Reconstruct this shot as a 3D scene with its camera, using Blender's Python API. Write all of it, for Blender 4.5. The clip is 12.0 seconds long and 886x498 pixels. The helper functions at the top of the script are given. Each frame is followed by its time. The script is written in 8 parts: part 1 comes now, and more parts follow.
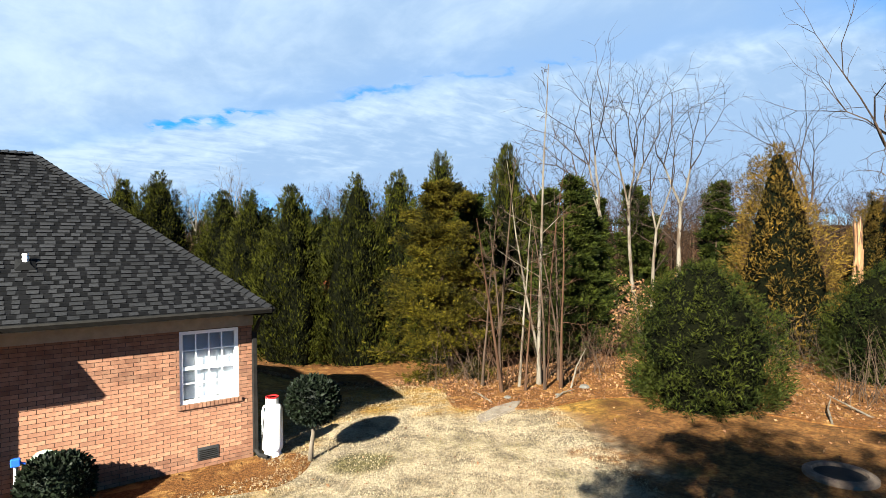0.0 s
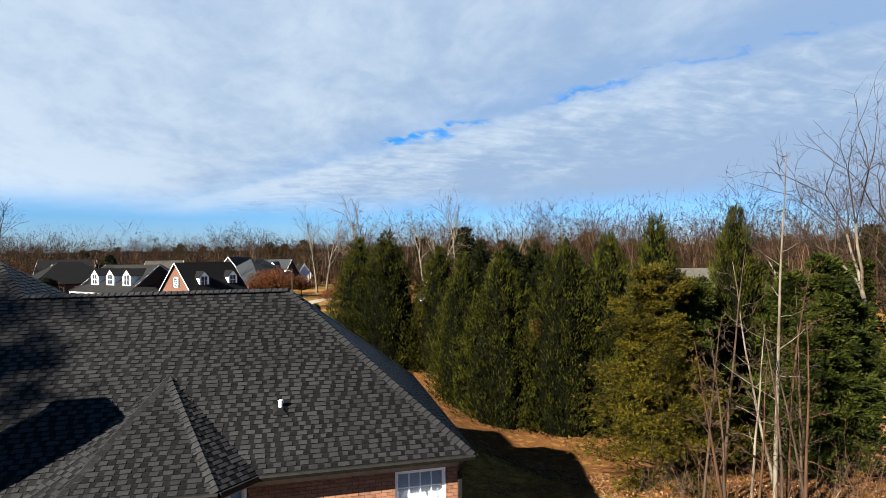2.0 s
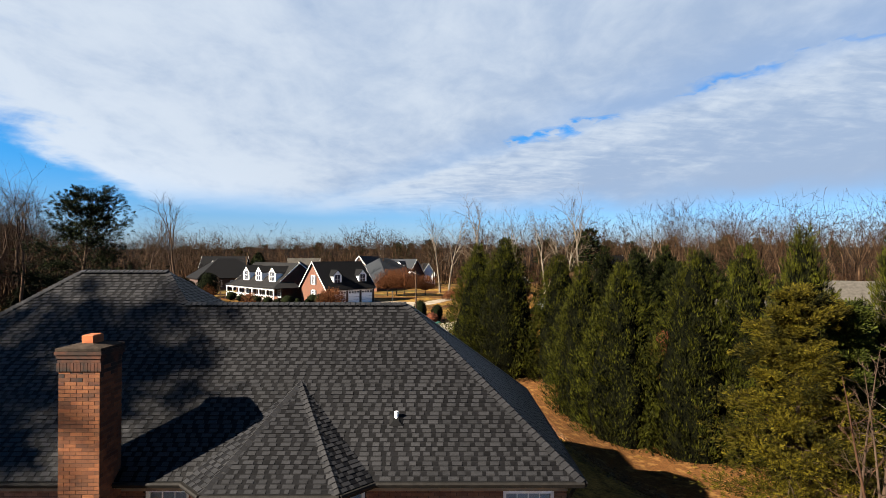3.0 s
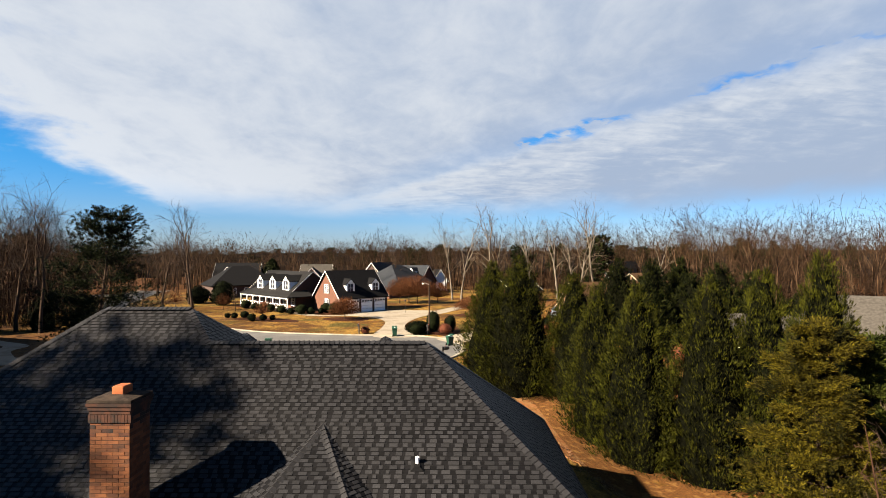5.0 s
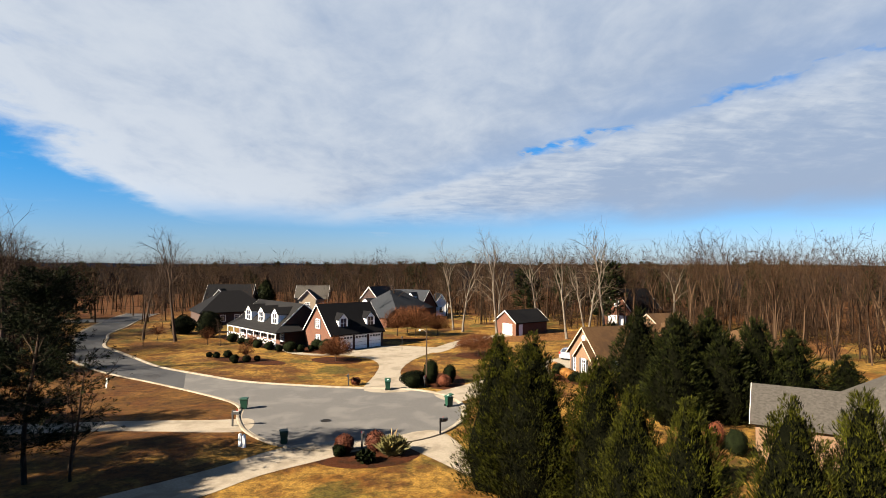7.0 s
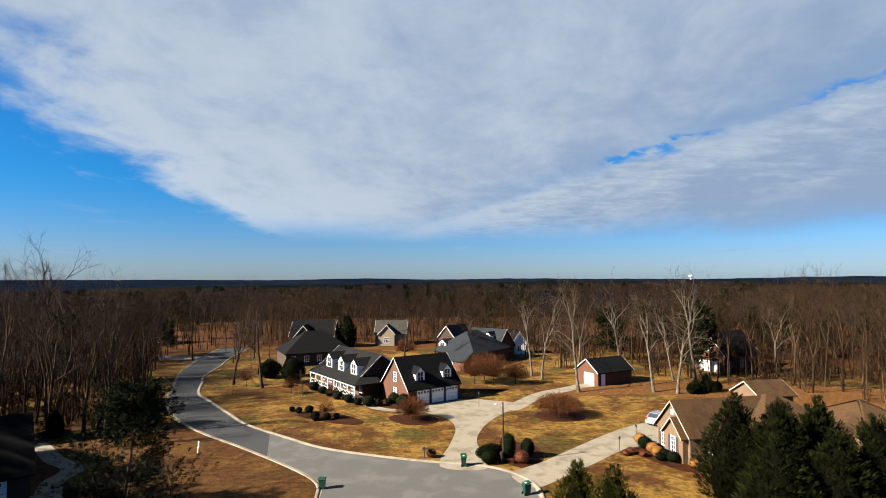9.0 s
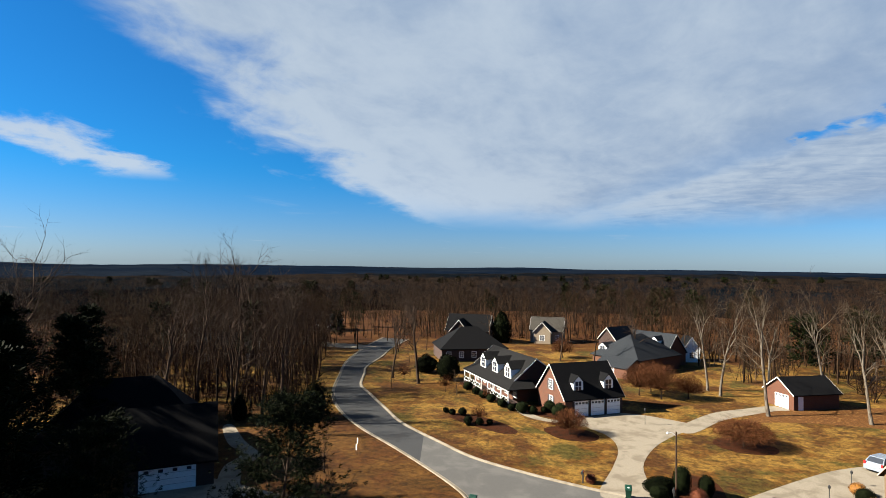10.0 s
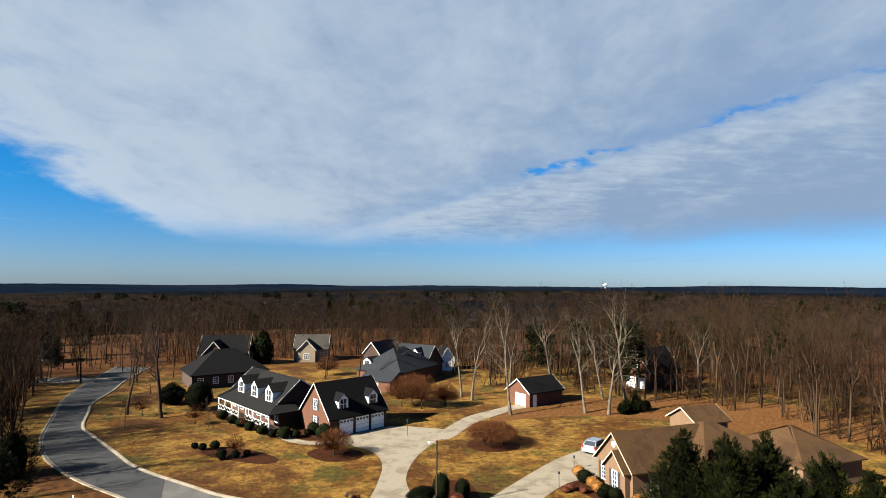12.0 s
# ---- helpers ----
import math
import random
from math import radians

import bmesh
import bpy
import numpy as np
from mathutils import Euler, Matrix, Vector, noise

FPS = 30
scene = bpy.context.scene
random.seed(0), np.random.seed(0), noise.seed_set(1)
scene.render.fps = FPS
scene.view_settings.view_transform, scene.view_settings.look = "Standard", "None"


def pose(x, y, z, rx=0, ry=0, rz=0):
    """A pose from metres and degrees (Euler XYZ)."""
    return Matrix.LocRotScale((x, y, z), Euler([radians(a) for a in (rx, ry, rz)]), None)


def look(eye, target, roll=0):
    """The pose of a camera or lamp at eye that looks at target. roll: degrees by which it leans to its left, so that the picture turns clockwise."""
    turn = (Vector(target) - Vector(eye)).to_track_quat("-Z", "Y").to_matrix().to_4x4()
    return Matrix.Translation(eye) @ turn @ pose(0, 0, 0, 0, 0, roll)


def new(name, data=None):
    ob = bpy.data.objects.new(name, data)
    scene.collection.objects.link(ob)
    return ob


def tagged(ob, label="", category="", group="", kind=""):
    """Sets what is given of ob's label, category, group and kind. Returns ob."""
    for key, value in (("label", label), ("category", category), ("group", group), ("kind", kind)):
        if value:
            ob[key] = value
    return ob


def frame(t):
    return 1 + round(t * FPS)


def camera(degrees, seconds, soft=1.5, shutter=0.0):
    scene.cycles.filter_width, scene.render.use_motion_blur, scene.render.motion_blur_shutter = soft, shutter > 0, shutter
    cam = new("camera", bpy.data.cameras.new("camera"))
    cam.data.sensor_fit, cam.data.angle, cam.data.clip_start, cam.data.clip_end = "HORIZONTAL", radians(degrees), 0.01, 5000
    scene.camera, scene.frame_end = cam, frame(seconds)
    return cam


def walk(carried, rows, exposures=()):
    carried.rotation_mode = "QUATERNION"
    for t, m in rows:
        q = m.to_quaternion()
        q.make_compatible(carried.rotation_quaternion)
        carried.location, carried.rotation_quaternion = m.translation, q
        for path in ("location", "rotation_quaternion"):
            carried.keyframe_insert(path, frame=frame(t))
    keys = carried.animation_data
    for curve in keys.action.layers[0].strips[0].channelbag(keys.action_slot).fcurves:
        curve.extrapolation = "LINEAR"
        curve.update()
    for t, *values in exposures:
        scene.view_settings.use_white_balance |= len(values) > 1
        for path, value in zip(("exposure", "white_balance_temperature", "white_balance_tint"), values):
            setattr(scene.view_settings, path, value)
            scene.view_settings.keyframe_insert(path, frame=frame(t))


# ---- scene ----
cam = camera(77.9, 12.0, soft=0.5)
METRES, EYE, TILT, LEAN, TURN = 27.0, 4.5, -0.05, 0.7, -35.0
ROWS = [
    (0.0, 0.0, 0.0, 0.0, 0.0, 0.0, -0.0),
    (0.5, -0.0003, -0.0001, 0.0392, 10.28, 0.24, 0.07),
    (1.0, -0.0001, 0.0015, 0.0798, 18.35, 0.21, 0.27),
    (1.5, 0.0038, 0.0025, 0.1108, 21.83, 0.18, 0.21),
    (2.0, 0.0095, 0.0039, 0.1206, 21.97, 0.32, 0.11),
    (2.5, 0.0229, 0.0049, 0.1332, 34.0, 0.39, -0.27),
    (3.0, 0.0221, 0.0009, 0.1404, 34.76, 0.17, -0.66),
    (5.0, 0.0189, -0.0088, 0.1811, 35.93, 0.37, -0.47),
    (5.5, 0.0147, 0.0009, 0.2077, 36.03, 0.09, -0.59),
    (6.0, -0.0142, 0.0426, 0.2261, 36.15, -0.11, -0.81),
    (6.5, -0.0662, 0.1182, 0.272, 35.89, 0.56, -0.92),
    (7.0, -0.1101, 0.1866, 0.3185, 36.17, 1.32, -0.81),
    (9.0, -0.1171, 0.2174, 0.5457, 44.36, 2.66, -0.34),
    (9.5, -0.1536, 0.2524, 0.5793, 52.91, 1.82, -0.75),
    (10.0, -0.2215, 0.3069, 0.6136, 60.55, 1.29, -1.08),
    (10.5, -0.2812, 0.3504, 0.6252, 61.85, 1.99, -1.13),
    (11.0, -0.2873, 0.366, 0.6093, 54.63, 2.88, -1.62),
    (11.5, -0.2816, 0.361, 0.5983, 44.08, 3.31, -1.34),
    (12.0, -0.2821, 0.3545, 0.6076, 36.43, 3.41, -0.89),
]
walk(cam, [(t, pose(0, 0, EYE, TILT, LEAN, TURN) @ pose(METRES * x, METRES * y, METRES * z, 90 + pitch, roll, yaw)) for t, x, y, z, yaw, pitch, roll in ROWS],
     exposures=[(0.0, 2.90, 6050, 4), (1.0, 2.70, 6050, 5), (2.5, 2.60, 6450, 10), (5.5, 2.60, 7200, 14), (7.0, 2.48, 6900, 13), (9.0, 2.25, 6400, 10), (12.0, 2.22, 6250, 8)])

# ---- light ----
SUN_AZ, SUN_EL = radians(209.5), radians(30.5)          # the sun stands in the south-west, low in winter
to_sun = Vector((math.cos(SUN_AZ) * math.cos(SUN_EL), math.sin(SUN_AZ) * math.cos(SUN_EL), math.sin(SUN_EL)))
sun = new("sun", bpy.data.lights.new("sun", "SUN"))
sun.data.energy, sun.data.angle, sun.data.color = 5.0, radians(0.6), (1.0, 0.90, 0.74)
sun.matrix_world = look((0, 0, 60), Vector((0, 0, 60)) - to_sun)


class Nodes:
    """A small hand for wiring node trees."""

    def __init__(self, tree):
        self.tree = tree
        tree.nodes.clear()

    def add(self, kind, **values):
        node = self.tree.nodes.new(kind)
        for key, value in values.items():
            if key in node.inputs:
                node.inputs[key].default_value = value
        return node

    def put(self, socket, value):
        if isinstance(value, bpy.types.NodeSocket):
            self.tree.links.new(value, socket)
        else:
            socket.default_value = value

    def math(self, op, a, b=0.0, c=0.0, clamp=False):
        node = self.tree.nodes.new("ShaderNodeMath")
        node.operation, node.use_clamp = op, clamp
        for socket, value in zip(node.inputs, (a, b, c)):
            self.put(socket, value)
        return node.outputs[0]

    def step(self, value, low, high, a=0.0, b=1.0):
        node = self.tree.nodes.new("ShaderNodeMapRange")
        node.interpolation_type = "SMOOTHSTEP"
        for socket, v in zip(node.inputs, (value, low, high, a, b)):
            self.put(socket, v)
        return node.outputs[0]

    def mix(self, factor, a, b, blend="MIX"):
        node = self.tree.nodes.new("ShaderNodeMix")
        node.data_type, node.blend_type = "RGBA", blend
        for socket, v in zip((node.inputs[0], node.inputs[6], node.inputs[7]), (factor, a, b)):
            if isinstance(v, tuple) and len(v) == 3:
                v = (*v, 1)
            self.put(socket, v)
        return node.outputs[2]

    def noise(self, vector, scale, detail=4.0, rough=0.55, warp=0.0, dims="3D"):
        node = self.tree.nodes.new("ShaderNodeTexNoise")
        node.noise_dimensions = dims
        self.put(node.inputs["Vector"], vector)
        for key, v in (("Scale", scale), ("Detail", detail), ("Roughness", rough), ("Distortion", warp)):
            node.inputs[key].default_value = v
        return node.outputs["Fac"]

    def scaled(self, vector, x, y, z, turn=0.0):
        node = self.tree.nodes.new("ShaderNodeMapping")
        self.put(node.inputs["Vector"], vector)
        node.inputs["Scale"].default_value = (x, y, z)
        node.inputs["Rotation"].default_value = (0, 0, turn)
        return node.outputs[0]


def make_sky():
    world = bpy.data.worlds.new("sky")
    world.use_nodes = True
    scene.world = world
    n = Nodes(world.node_tree)
    sky = n.add("ShaderNodeTexSky")
    sky.sky_type, sky.sun_disc = "NISHITA", False
    sky.sun_elevation, sky.sun_rotation = SUN_EL, math.pi / 2 - SUN_AZ
    sky.air_density, sky.dust_density, sky.ozone_density = 1.0, 0.3, 3.0
    where = n.add("ShaderNodeTexCoord").outputs["Generated"]
    split = n.add("ShaderNodeSeparateXYZ")
    n.put(split.inputs[0], where)
    x, y, z = split.outputs
    height = n.math("MAXIMUM", z, 0.012)
    u, v = n.math("DIVIDE", x, height), n.math("DIVIDE", y, height)
    flat = n.add("ShaderNodeCombineXYZ")
    n.put(flat.inputs[0], u)
    n.put(flat.inputs[1], v)
    flat = flat.outputs[0]
    # clouds have height as well as breadth: their texture is squeezed less towards the horizon than a flat sheet's would be
    rise = n.math("ADD", n.math("MAXIMUM", z, 0.0), 0.20)
    puff = n.add("ShaderNodeCombineXYZ")
    n.put(puff.inputs[0], n.math("DIVIDE", x, rise))
    n.put(puff.inputs[1], n.math("DIVIDE", y, rise))
    puff = puff.outputs[0]
    # one high sheet of cloud with a ragged western edge, thinning towards the horizon, and a torn rift across it
    ragged = n.noise(n.scaled(puff, 1.0, 0.8, 1, 0.45), 1.9, 4, 0.52, 0.4)
    fine = n.noise(n.scaled(puff, 1.0, 0.9, 1, 0.45), 5.0, 6, 0.6, 0.3)
    edge = n.math("MULTIPLY_ADD", n.math("MULTIPLY", v, v), -0.021, n.math("MULTIPLY_ADD", v, 0.62, n.math("ADD", u, 1.15)))
    edge = n.math("ADD", edge, n.math("MULTIPLY_ADD", ragged, 2.2, -1.1))
    edge = n.math("ADD", edge, n.math("MULTIPLY_ADD", fine, 1.2, -0.6))
    sheet = n.step(edge, -0.40, 0.42)
    # overhead and to the south, where the sun stands, the sky is clear
    sheet = n.math("MULTIPLY", sheet, n.step(n.math("ADD", v, n.math("MULTIPLY_ADD", ragged, 0.8, -0.4)), 0.3, 1.2))
    far = n.math("ADD", n.math("SQRT", n.math("ADD", n.math("MULTIPLY", u, u), n.math("MULTIPLY", v, v))), n.math("MULTIPLY_ADD", ragged, 5.0, -2.5))
    # to the east the sheet runs on lower, down to the horizon
    low = n.math("SUBTRACT", far, n.math("MULTIPLY", n.step(n.math("DIVIDE", u, n.math("MAXIMUM", v, 0.05)), 0.9, 1.45), 12.0))
    sheet = n.math("MULTIPLY", sheet, n.step(low, 7.5, 16.0, 1.0, 0.0))
    # the crease where two sheets meet: q is the distance across it, positive to the north-east
    q = n.math("MULTIPLY_ADD", u, 0.884, n.math("MULTIPLY_ADD", v, 0.468, -2.926))
    q = n.math("ADD", q, n.math("MULTIPLY_ADD", n.noise(puff, 6.0, 4, 0.55, 0.3), 0.60, -0.30))
    off = n.math("ABSOLUTE", n.math("ADD", q, 0.02))
    group = n.math("MAXIMUM", n.step(n.math("ABSOLUTE", n.math("SUBTRACT", v, 4.5)), 0.35, 0.75, 0.17, -0.06), n.step(n.math("ABSOLUTE", n.math("SUBTRACT", v, 3.12)), 0.15, 0.48, 0.085, -0.06))
    group = n.math("MAXIMUM", group, n.step(n.math("ABSOLUTE", n.math("SUBTRACT", v, 2.3)), 0.3, 0.6, 0.03, -0.06))
    torn = n.math("MULTIPLY", n.step(n.math("SUBTRACT", off, group), -0.15, 0.09, 1.0, 0.0), n.step(n.noise(puff, 11.0, 3, 0.55, 0.3), 0.38, 0.56))
    veil = n.math("MULTIPLY", n.math("MULTIPLY", n.step(q, -0.9, 0.0, 0.0, 0.12), n.step(q, -0.05, 0.35, 1.0, 0.0)), n.step(v, 8.0, 13.0, 1.0, 0.0))
    sheet = n.math("SUBTRACT", sheet, n.math("MAXIMUM", n.math("MULTIPLY", torn, 0.93), veil), clamp=True)
    # a loose streak of cloud out in the clear western sky
    across = n.math("ADD", n.math("MULTIPLY_ADD", u, 0.853, 4.265), n.math("MULTIPLY_ADD", v, 0.522, -1.54))
    across = n.math("ABSOLUTE", n.math("ADD", across, n.math("MULTIPLY_ADD", fine, 1.5, -0.75)))
    along = n.math("ADD", n.math("MULTIPLY_ADD", u, -0.522, -2.61), n.math("MULTIPLY_ADD", v, 0.853, -2.516))
    streak = n.math("MULTIPLY", n.step(across, 0.05, 0.50, 0.95, 0.0), n.step(n.math("ABSOLUTE", along), 0.7, 1.9, 1.0, 0.0))
    wisps = n.step(n.noise(n.scaled(flat, 0.55, 0.18, 1, -0.75), 1.0, 6, 0.58, 0.8), 0.60, 0.82, 0.0, 0.5)
    cover = n.math("MAXIMUM", sheet, n.math("MAXIMUM", streak, n.math("MULTIPLY", wisps, n.step(far, 4.0, 12.0, 0.1, 0.8))))
    shade = n.noise(n.scaled(puff, 0.9, 0.6, 1, 0.45), 3.0, 6, 0.58, 0.4)
    ripple = n.noise(n.scaled(puff, 1.0, 0.8, 1, 0.45), 11.0, 5, 0.6, 0.4)
    shade = n.math("ADD", n.math("MULTIPLY", shade, 0.75), n.math("MULTIPLY", ripple, 0.25))
    shade = n.math("MULTIPLY_ADD", u, -0.060, shade)
    # the sheet is duller on the near side of the crease; beyond it lies a bright, rippled lip
    lip = n.math("SUBTRACT", n.math("MULTIPLY", n.step(q, -0.10, 0.25), n.step(q, 0.25, 1.6, 0.10, 0.0)), n.math("MULTIPLY", n.step(q, -1.6, -0.1), n.step(q, -0.12, 0.12, 0.07, 0.0)))
    waves = n.math("MULTIPLY_ADD", n.noise(n.scaled(puff, 0.6, 1.4, 1, 0.9), 11.0, 4, 0.55, 0.5), 0.6, -0.30)
    waves = n.math("MULTIPLY", waves, n.math("MULTIPLY", n.step(q, 0.0, 0.25), n.step(q, 1.5, 4.0, 1.0, 0.0)))
    shade = n.math("ADD", shade, n.math("ADD", lip, waves))
    tone = n.mix(n.step(shade, 0.24, 0.74), (0.443, 0.600, 0.850), (0.778, 0.905, 1.06))
    tint = n.mix(n.step(z, 0.01, 0.18), (0.60, 0.82, 1.27), (0.16, 0.84, 1.42))
    tint = n.mix(n.step(z, 0.45, 0.85), tint, (0.15, 0.33, 0.45))
    clear = n.add("ShaderNodeBackground", Strength=0.0203)
    n.put(clear.inputs[0], n.mix(1.0, sky.outputs[0], tint, "MULTIPLY"))
    cloud = n.add("ShaderNodeBackground", Strength=0.138)
    n.put(cloud.inputs[0], tone)
    n.put(cloud.inputs[1], n.step(u, -6.0, -1.0, 0.156, 0.138))       # brighter towards the west
    both = n.add("ShaderNodeMixShader")
    n.put(both.inputs[0], cover)
    n.tree.links.new(clear.outputs[0], both.inputs[1])
    n.tree.links.new(cloud.outputs[0], both.inputs[2])
    n.tree.links.new(both.outputs[0], n.add("ShaderNodeOutputWorld").inputs[0])


make_sky()

# ---- materials ----
def surface(name, a, b, scale=3.0, rough=0.8, metal=0.0, bump=0.0, bump_scale=40.0, c=None, c_scale=0.6, stretch=(1, 1, 1), piece=0.0, island=0.0, spec=0.3, bump_size=0.02, local=True, wear=(0.45, 0.65)):
    """Base colours a and b mottled at one scale, c in patches at another, with fine relief. piece, island: how much each object or loose bit varies in tone."""
    m = bpy.data.materials.new(name)
    m.use_nodes = True
    n = Nodes(m.node_tree)
    where = n.add("ShaderNodeTexCoord").outputs["Object"] if local else n.add("ShaderNodeNewGeometry").outputs["Position"]
    where = n.scaled(where, *stretch)
    colour = n.mix(n.step(n.noise(where, scale, 5, 0.6), 0.3, 0.7), a, b)
    if c:
        colour = n.mix(n.step(n.noise(where, c_scale, 4, 0.6, 0.4), *wear), colour, c)
    if piece:
        tone = n.math("MULTIPLY_ADD", n.add("ShaderNodeObjectInfo").outputs["Random"], 2 * piece, 1 - piece)
        colour = n.mix(1.0, colour, n.grey(tone), "MULTIPLY")
    if island:
        tone = n.math("MULTIPLY_ADD", n.add("ShaderNodeNewGeometry").outputs["Random Per Island"], 2 * island, 1 - island)
        colour = n.mix(1.0, colour, n.grey(tone), "MULTIPLY")
    shader = n.add("ShaderNodeBsdfPrincipled", Roughness=rough, Metallic=metal)
    shader.inputs["Specular IOR Level"].default_value = spec
    n.put(shader.inputs["Base Color"], colour)
    if bump:
        relief = n.add("ShaderNodeBump", Strength=bump, Distance=bump_size)
        n.put(relief.inputs["Height"], n.noise(where, bump_scale, 4, 0.65))
        n.tree.links.new(relief.outputs[0], shader.inputs["Normal"])
    n.tree.links.new(shader.outputs[0], n.add("ShaderNodeOutputMaterial").inputs[0])
    return m


def grey(self, value):
    node = self.tree.nodes.new("ShaderNodeCombineColor")
    for socket in node.inputs:
        self.put(socket, value)
    return node.outputs[0]


Nodes.grey = grey


def clear_glass_material():
    m = bpy.data.materials.new("clear_glass")
    m.use_nodes = True
    n = Nodes(m.node_tree)
    shader = n.add("ShaderNodeBsdfPrincipled", Roughness=0.0, IOR=1.12)
    shader.inputs["Transmission Weight"].default_value = 1.0
    n.tree.links.new(shader.outputs[0], n.add("ShaderNodeOutputMaterial").inputs[0])
    return m


def lawn_material():
    """Winter lawn: straw-coloured dormant grass with green and bare reddish patches."""
    m = bpy.data.materials.new("winter_lawn")
    m.use_nodes = True
    n = Nodes(m.node_tree)
    at = n.add("ShaderNodeNewGeometry").outputs["Position"]
    straw = n.mix(n.step(n.noise(at, 9.0, 6, 0.7), 0.3, 0.7), (0.078, 0.038, 0.0062), (0.195, 0.114, 0.0235))
    straw = n.mix(n.step(n.noise(at, 0.13, 7, 0.70, 0.3), 0.47, 0.58), straw, (0.070, 0.030, 0.0048))
    green = n.mix(n.step(n.noise(at, 6.0, 5, 0.7), 0.35, 0.65), (0.019, 0.019, 0.0030), (0.052, 0.043, 0.0080))
    colour = n.mix(n.step(n.noise(at, 0.11, 7, 0.70, 0.3), 0.50, 0.60, 0, 0.85), straw, green)
    soil = n.mix(n.step(n.noise(at, 14.0, 4, 0.6), 0.3, 0.7), (0.026, 0.0088, 0.0018), (0.052, 0.0195, 0.0044))
    colour = n.mix(n.step(n.noise(at, 0.09, 7, 0.72, 0.2), 0.49, 0.60, 0, 0.9), colour, soil)
    # a pale worn strip beside the first house, earth under the trees beyond it, and leaf-strewn reddish ground to the west
    split = n.add("ShaderNodeSeparateXYZ")
    n.put(split.inputs[0], at)
    wobble = n.noise(at, 0.45, 5, 0.65)

    def patch(x, y, rx, ry, inner=0.7, outer=1.15, rough=0.9):
        dx, dy = n.math("DIVIDE", n.math("SUBTRACT", split.outputs[0], x), rx), n.math("DIVIDE", n.math("SUBTRACT", split.outputs[1], y), ry)
        far = n.math("SQRT", n.math("ADD", n.math("MULTIPLY", dx, dx), n.math("MULTIPLY", dy, dy)))
        return n.step(n.math("ADD", far, n.math("MULTIPLY_ADD", wobble, 2 * rough, -rough)), inner, outer, 1.0, 0.0)

    worn = n.mix(n.step(n.noise(at, 11.0, 5, 0.7), 0.3, 0.7), (0.125, 0.098, 0.063), (0.215, 0.182, 0.130))
    earth = n.mix(n.step(n.noise(at, 8.0, 6, 0.7), 0.35, 0.65), (0.046, 0.0165, 0.0040), (0.112, 0.055, 0.0160))
    colour = n.mix(n.math("MULTIPLY", patch(6.6, 8.2, 4.6, 6.0), 0.9), colour, worn)
    colour = n.mix(n.math("MULTIPLY", patch(5.2, 10.5, 0.8, 0.6, 0.7, 1.2, 0.5), 0.8), colour, green)
    colour = n.mix(n.math("MULTIPLY", patch(13.6, 3.9, 4.7, 6.2, 0.85, 1.15), 0.95), colour, earth)
    colour = n.mix(n.math("MULTIPLY", patch(-36.0, 56.0, 25.0, 20.0, 0.75, 1.1, 0.6), 0.78), colour, soil)
    mottle = n.math("MULTIPLY_ADD", n.step(n.noise(at, 1.3, 7, 0.78, 0.4), 0.34, 0.66), 1.05, 0.45)
    colour = n.mix(1.0, colour, n.grey(mottle), "MULTIPLY")
    # beyond the gardens lies the leaf litter of the woods
    off = n.math("SQRT", n.math("ADD", n.math("POWER", n.math("ADD", split.outputs[0], 8.0), 2.0), n.math("POWER", n.math("SUBTRACT", split.outputs[1], 62.0), 2.0)))
    off = n.math("ADD", off, n.math("MULTIPLY_ADD", n.noise(at, 0.05, 4, 0.6), 60.0, -30.0))
    litter = n.mix(n.step(n.noise(at, 3.0, 6, 0.7), 0.3, 0.7), (0.0230, 0.0062, 0.0009), (0.0600, 0.0180, 0.0022))
    colour = n.mix(n.step(off, 84.0, 112.0, 0, 0.85), colour, litter)
    shader = n.add("ShaderNodeBsdfPrincipled", Roughness=0.95)
    shader.inputs["Specular IOR Level"].default_value = 0.1
    n.put(shader.inputs["Base Color"], colour)
    relief = n.add("ShaderNodeBump", Strength=0.8, Distance=0.06)
    n.put(relief.inputs["Height"], n.noise(at, 16.0, 5, 0.75))
    n.tree.links.new(relief.outputs[0], shader.inputs["Normal"])
    n.tree.links.new(shader.outputs[0], n.add("ShaderNodeOutputMaterial").inputs[0])
    return m


def brick_material(name, a, b, mortar, width=0.254, height=0.081):
    """Coursed brickwork for walls too far away for bricks of their own."""
    m = bpy.data.materials.new(name)
    m.use_nodes = True
    n = Nodes(m.node_tree)
    at = n.add("ShaderNodeTexCoord").outputs["Object"]
    split = n.add("ShaderNodeSeparateXYZ")
    n.put(split.inputs[0], at)
    joined = n.add("ShaderNodeCombineXYZ")
    n.put(joined.inputs[0], n.math("ADD", split.outputs[0], split.outputs[1]))
    n.put(joined.inputs[1], split.outputs[2])
    brick = n.add("ShaderNodeTexBrick", Scale=1.0)
    n.put(brick.inputs["Vector"], joined.outputs[0])
    for key, v in (("Brick Width", width), ("Row Height", height), ("Mortar Size", 0.011), ("Color1", (*a, 1)), ("Color2", (*b, 1)), ("Mortar", (*mortar, 1))):
        brick.inputs[key].default_value = v
    colour = n.mix(n.step(n.noise(at, 0.9, 5, 0.6), 0.35, 0.7, 0, 0.3), brick.outputs[0], tuple(0.6 * v for v in a))
    shader = n.add("ShaderNodeBsdfPrincipled", Roughness=0.88)
    n.put(shader.inputs["Base Color"], colour)
    n.tree.links.new(shader.outputs[0], n.add("ShaderNodeOutputMaterial").inputs[0])
    return m


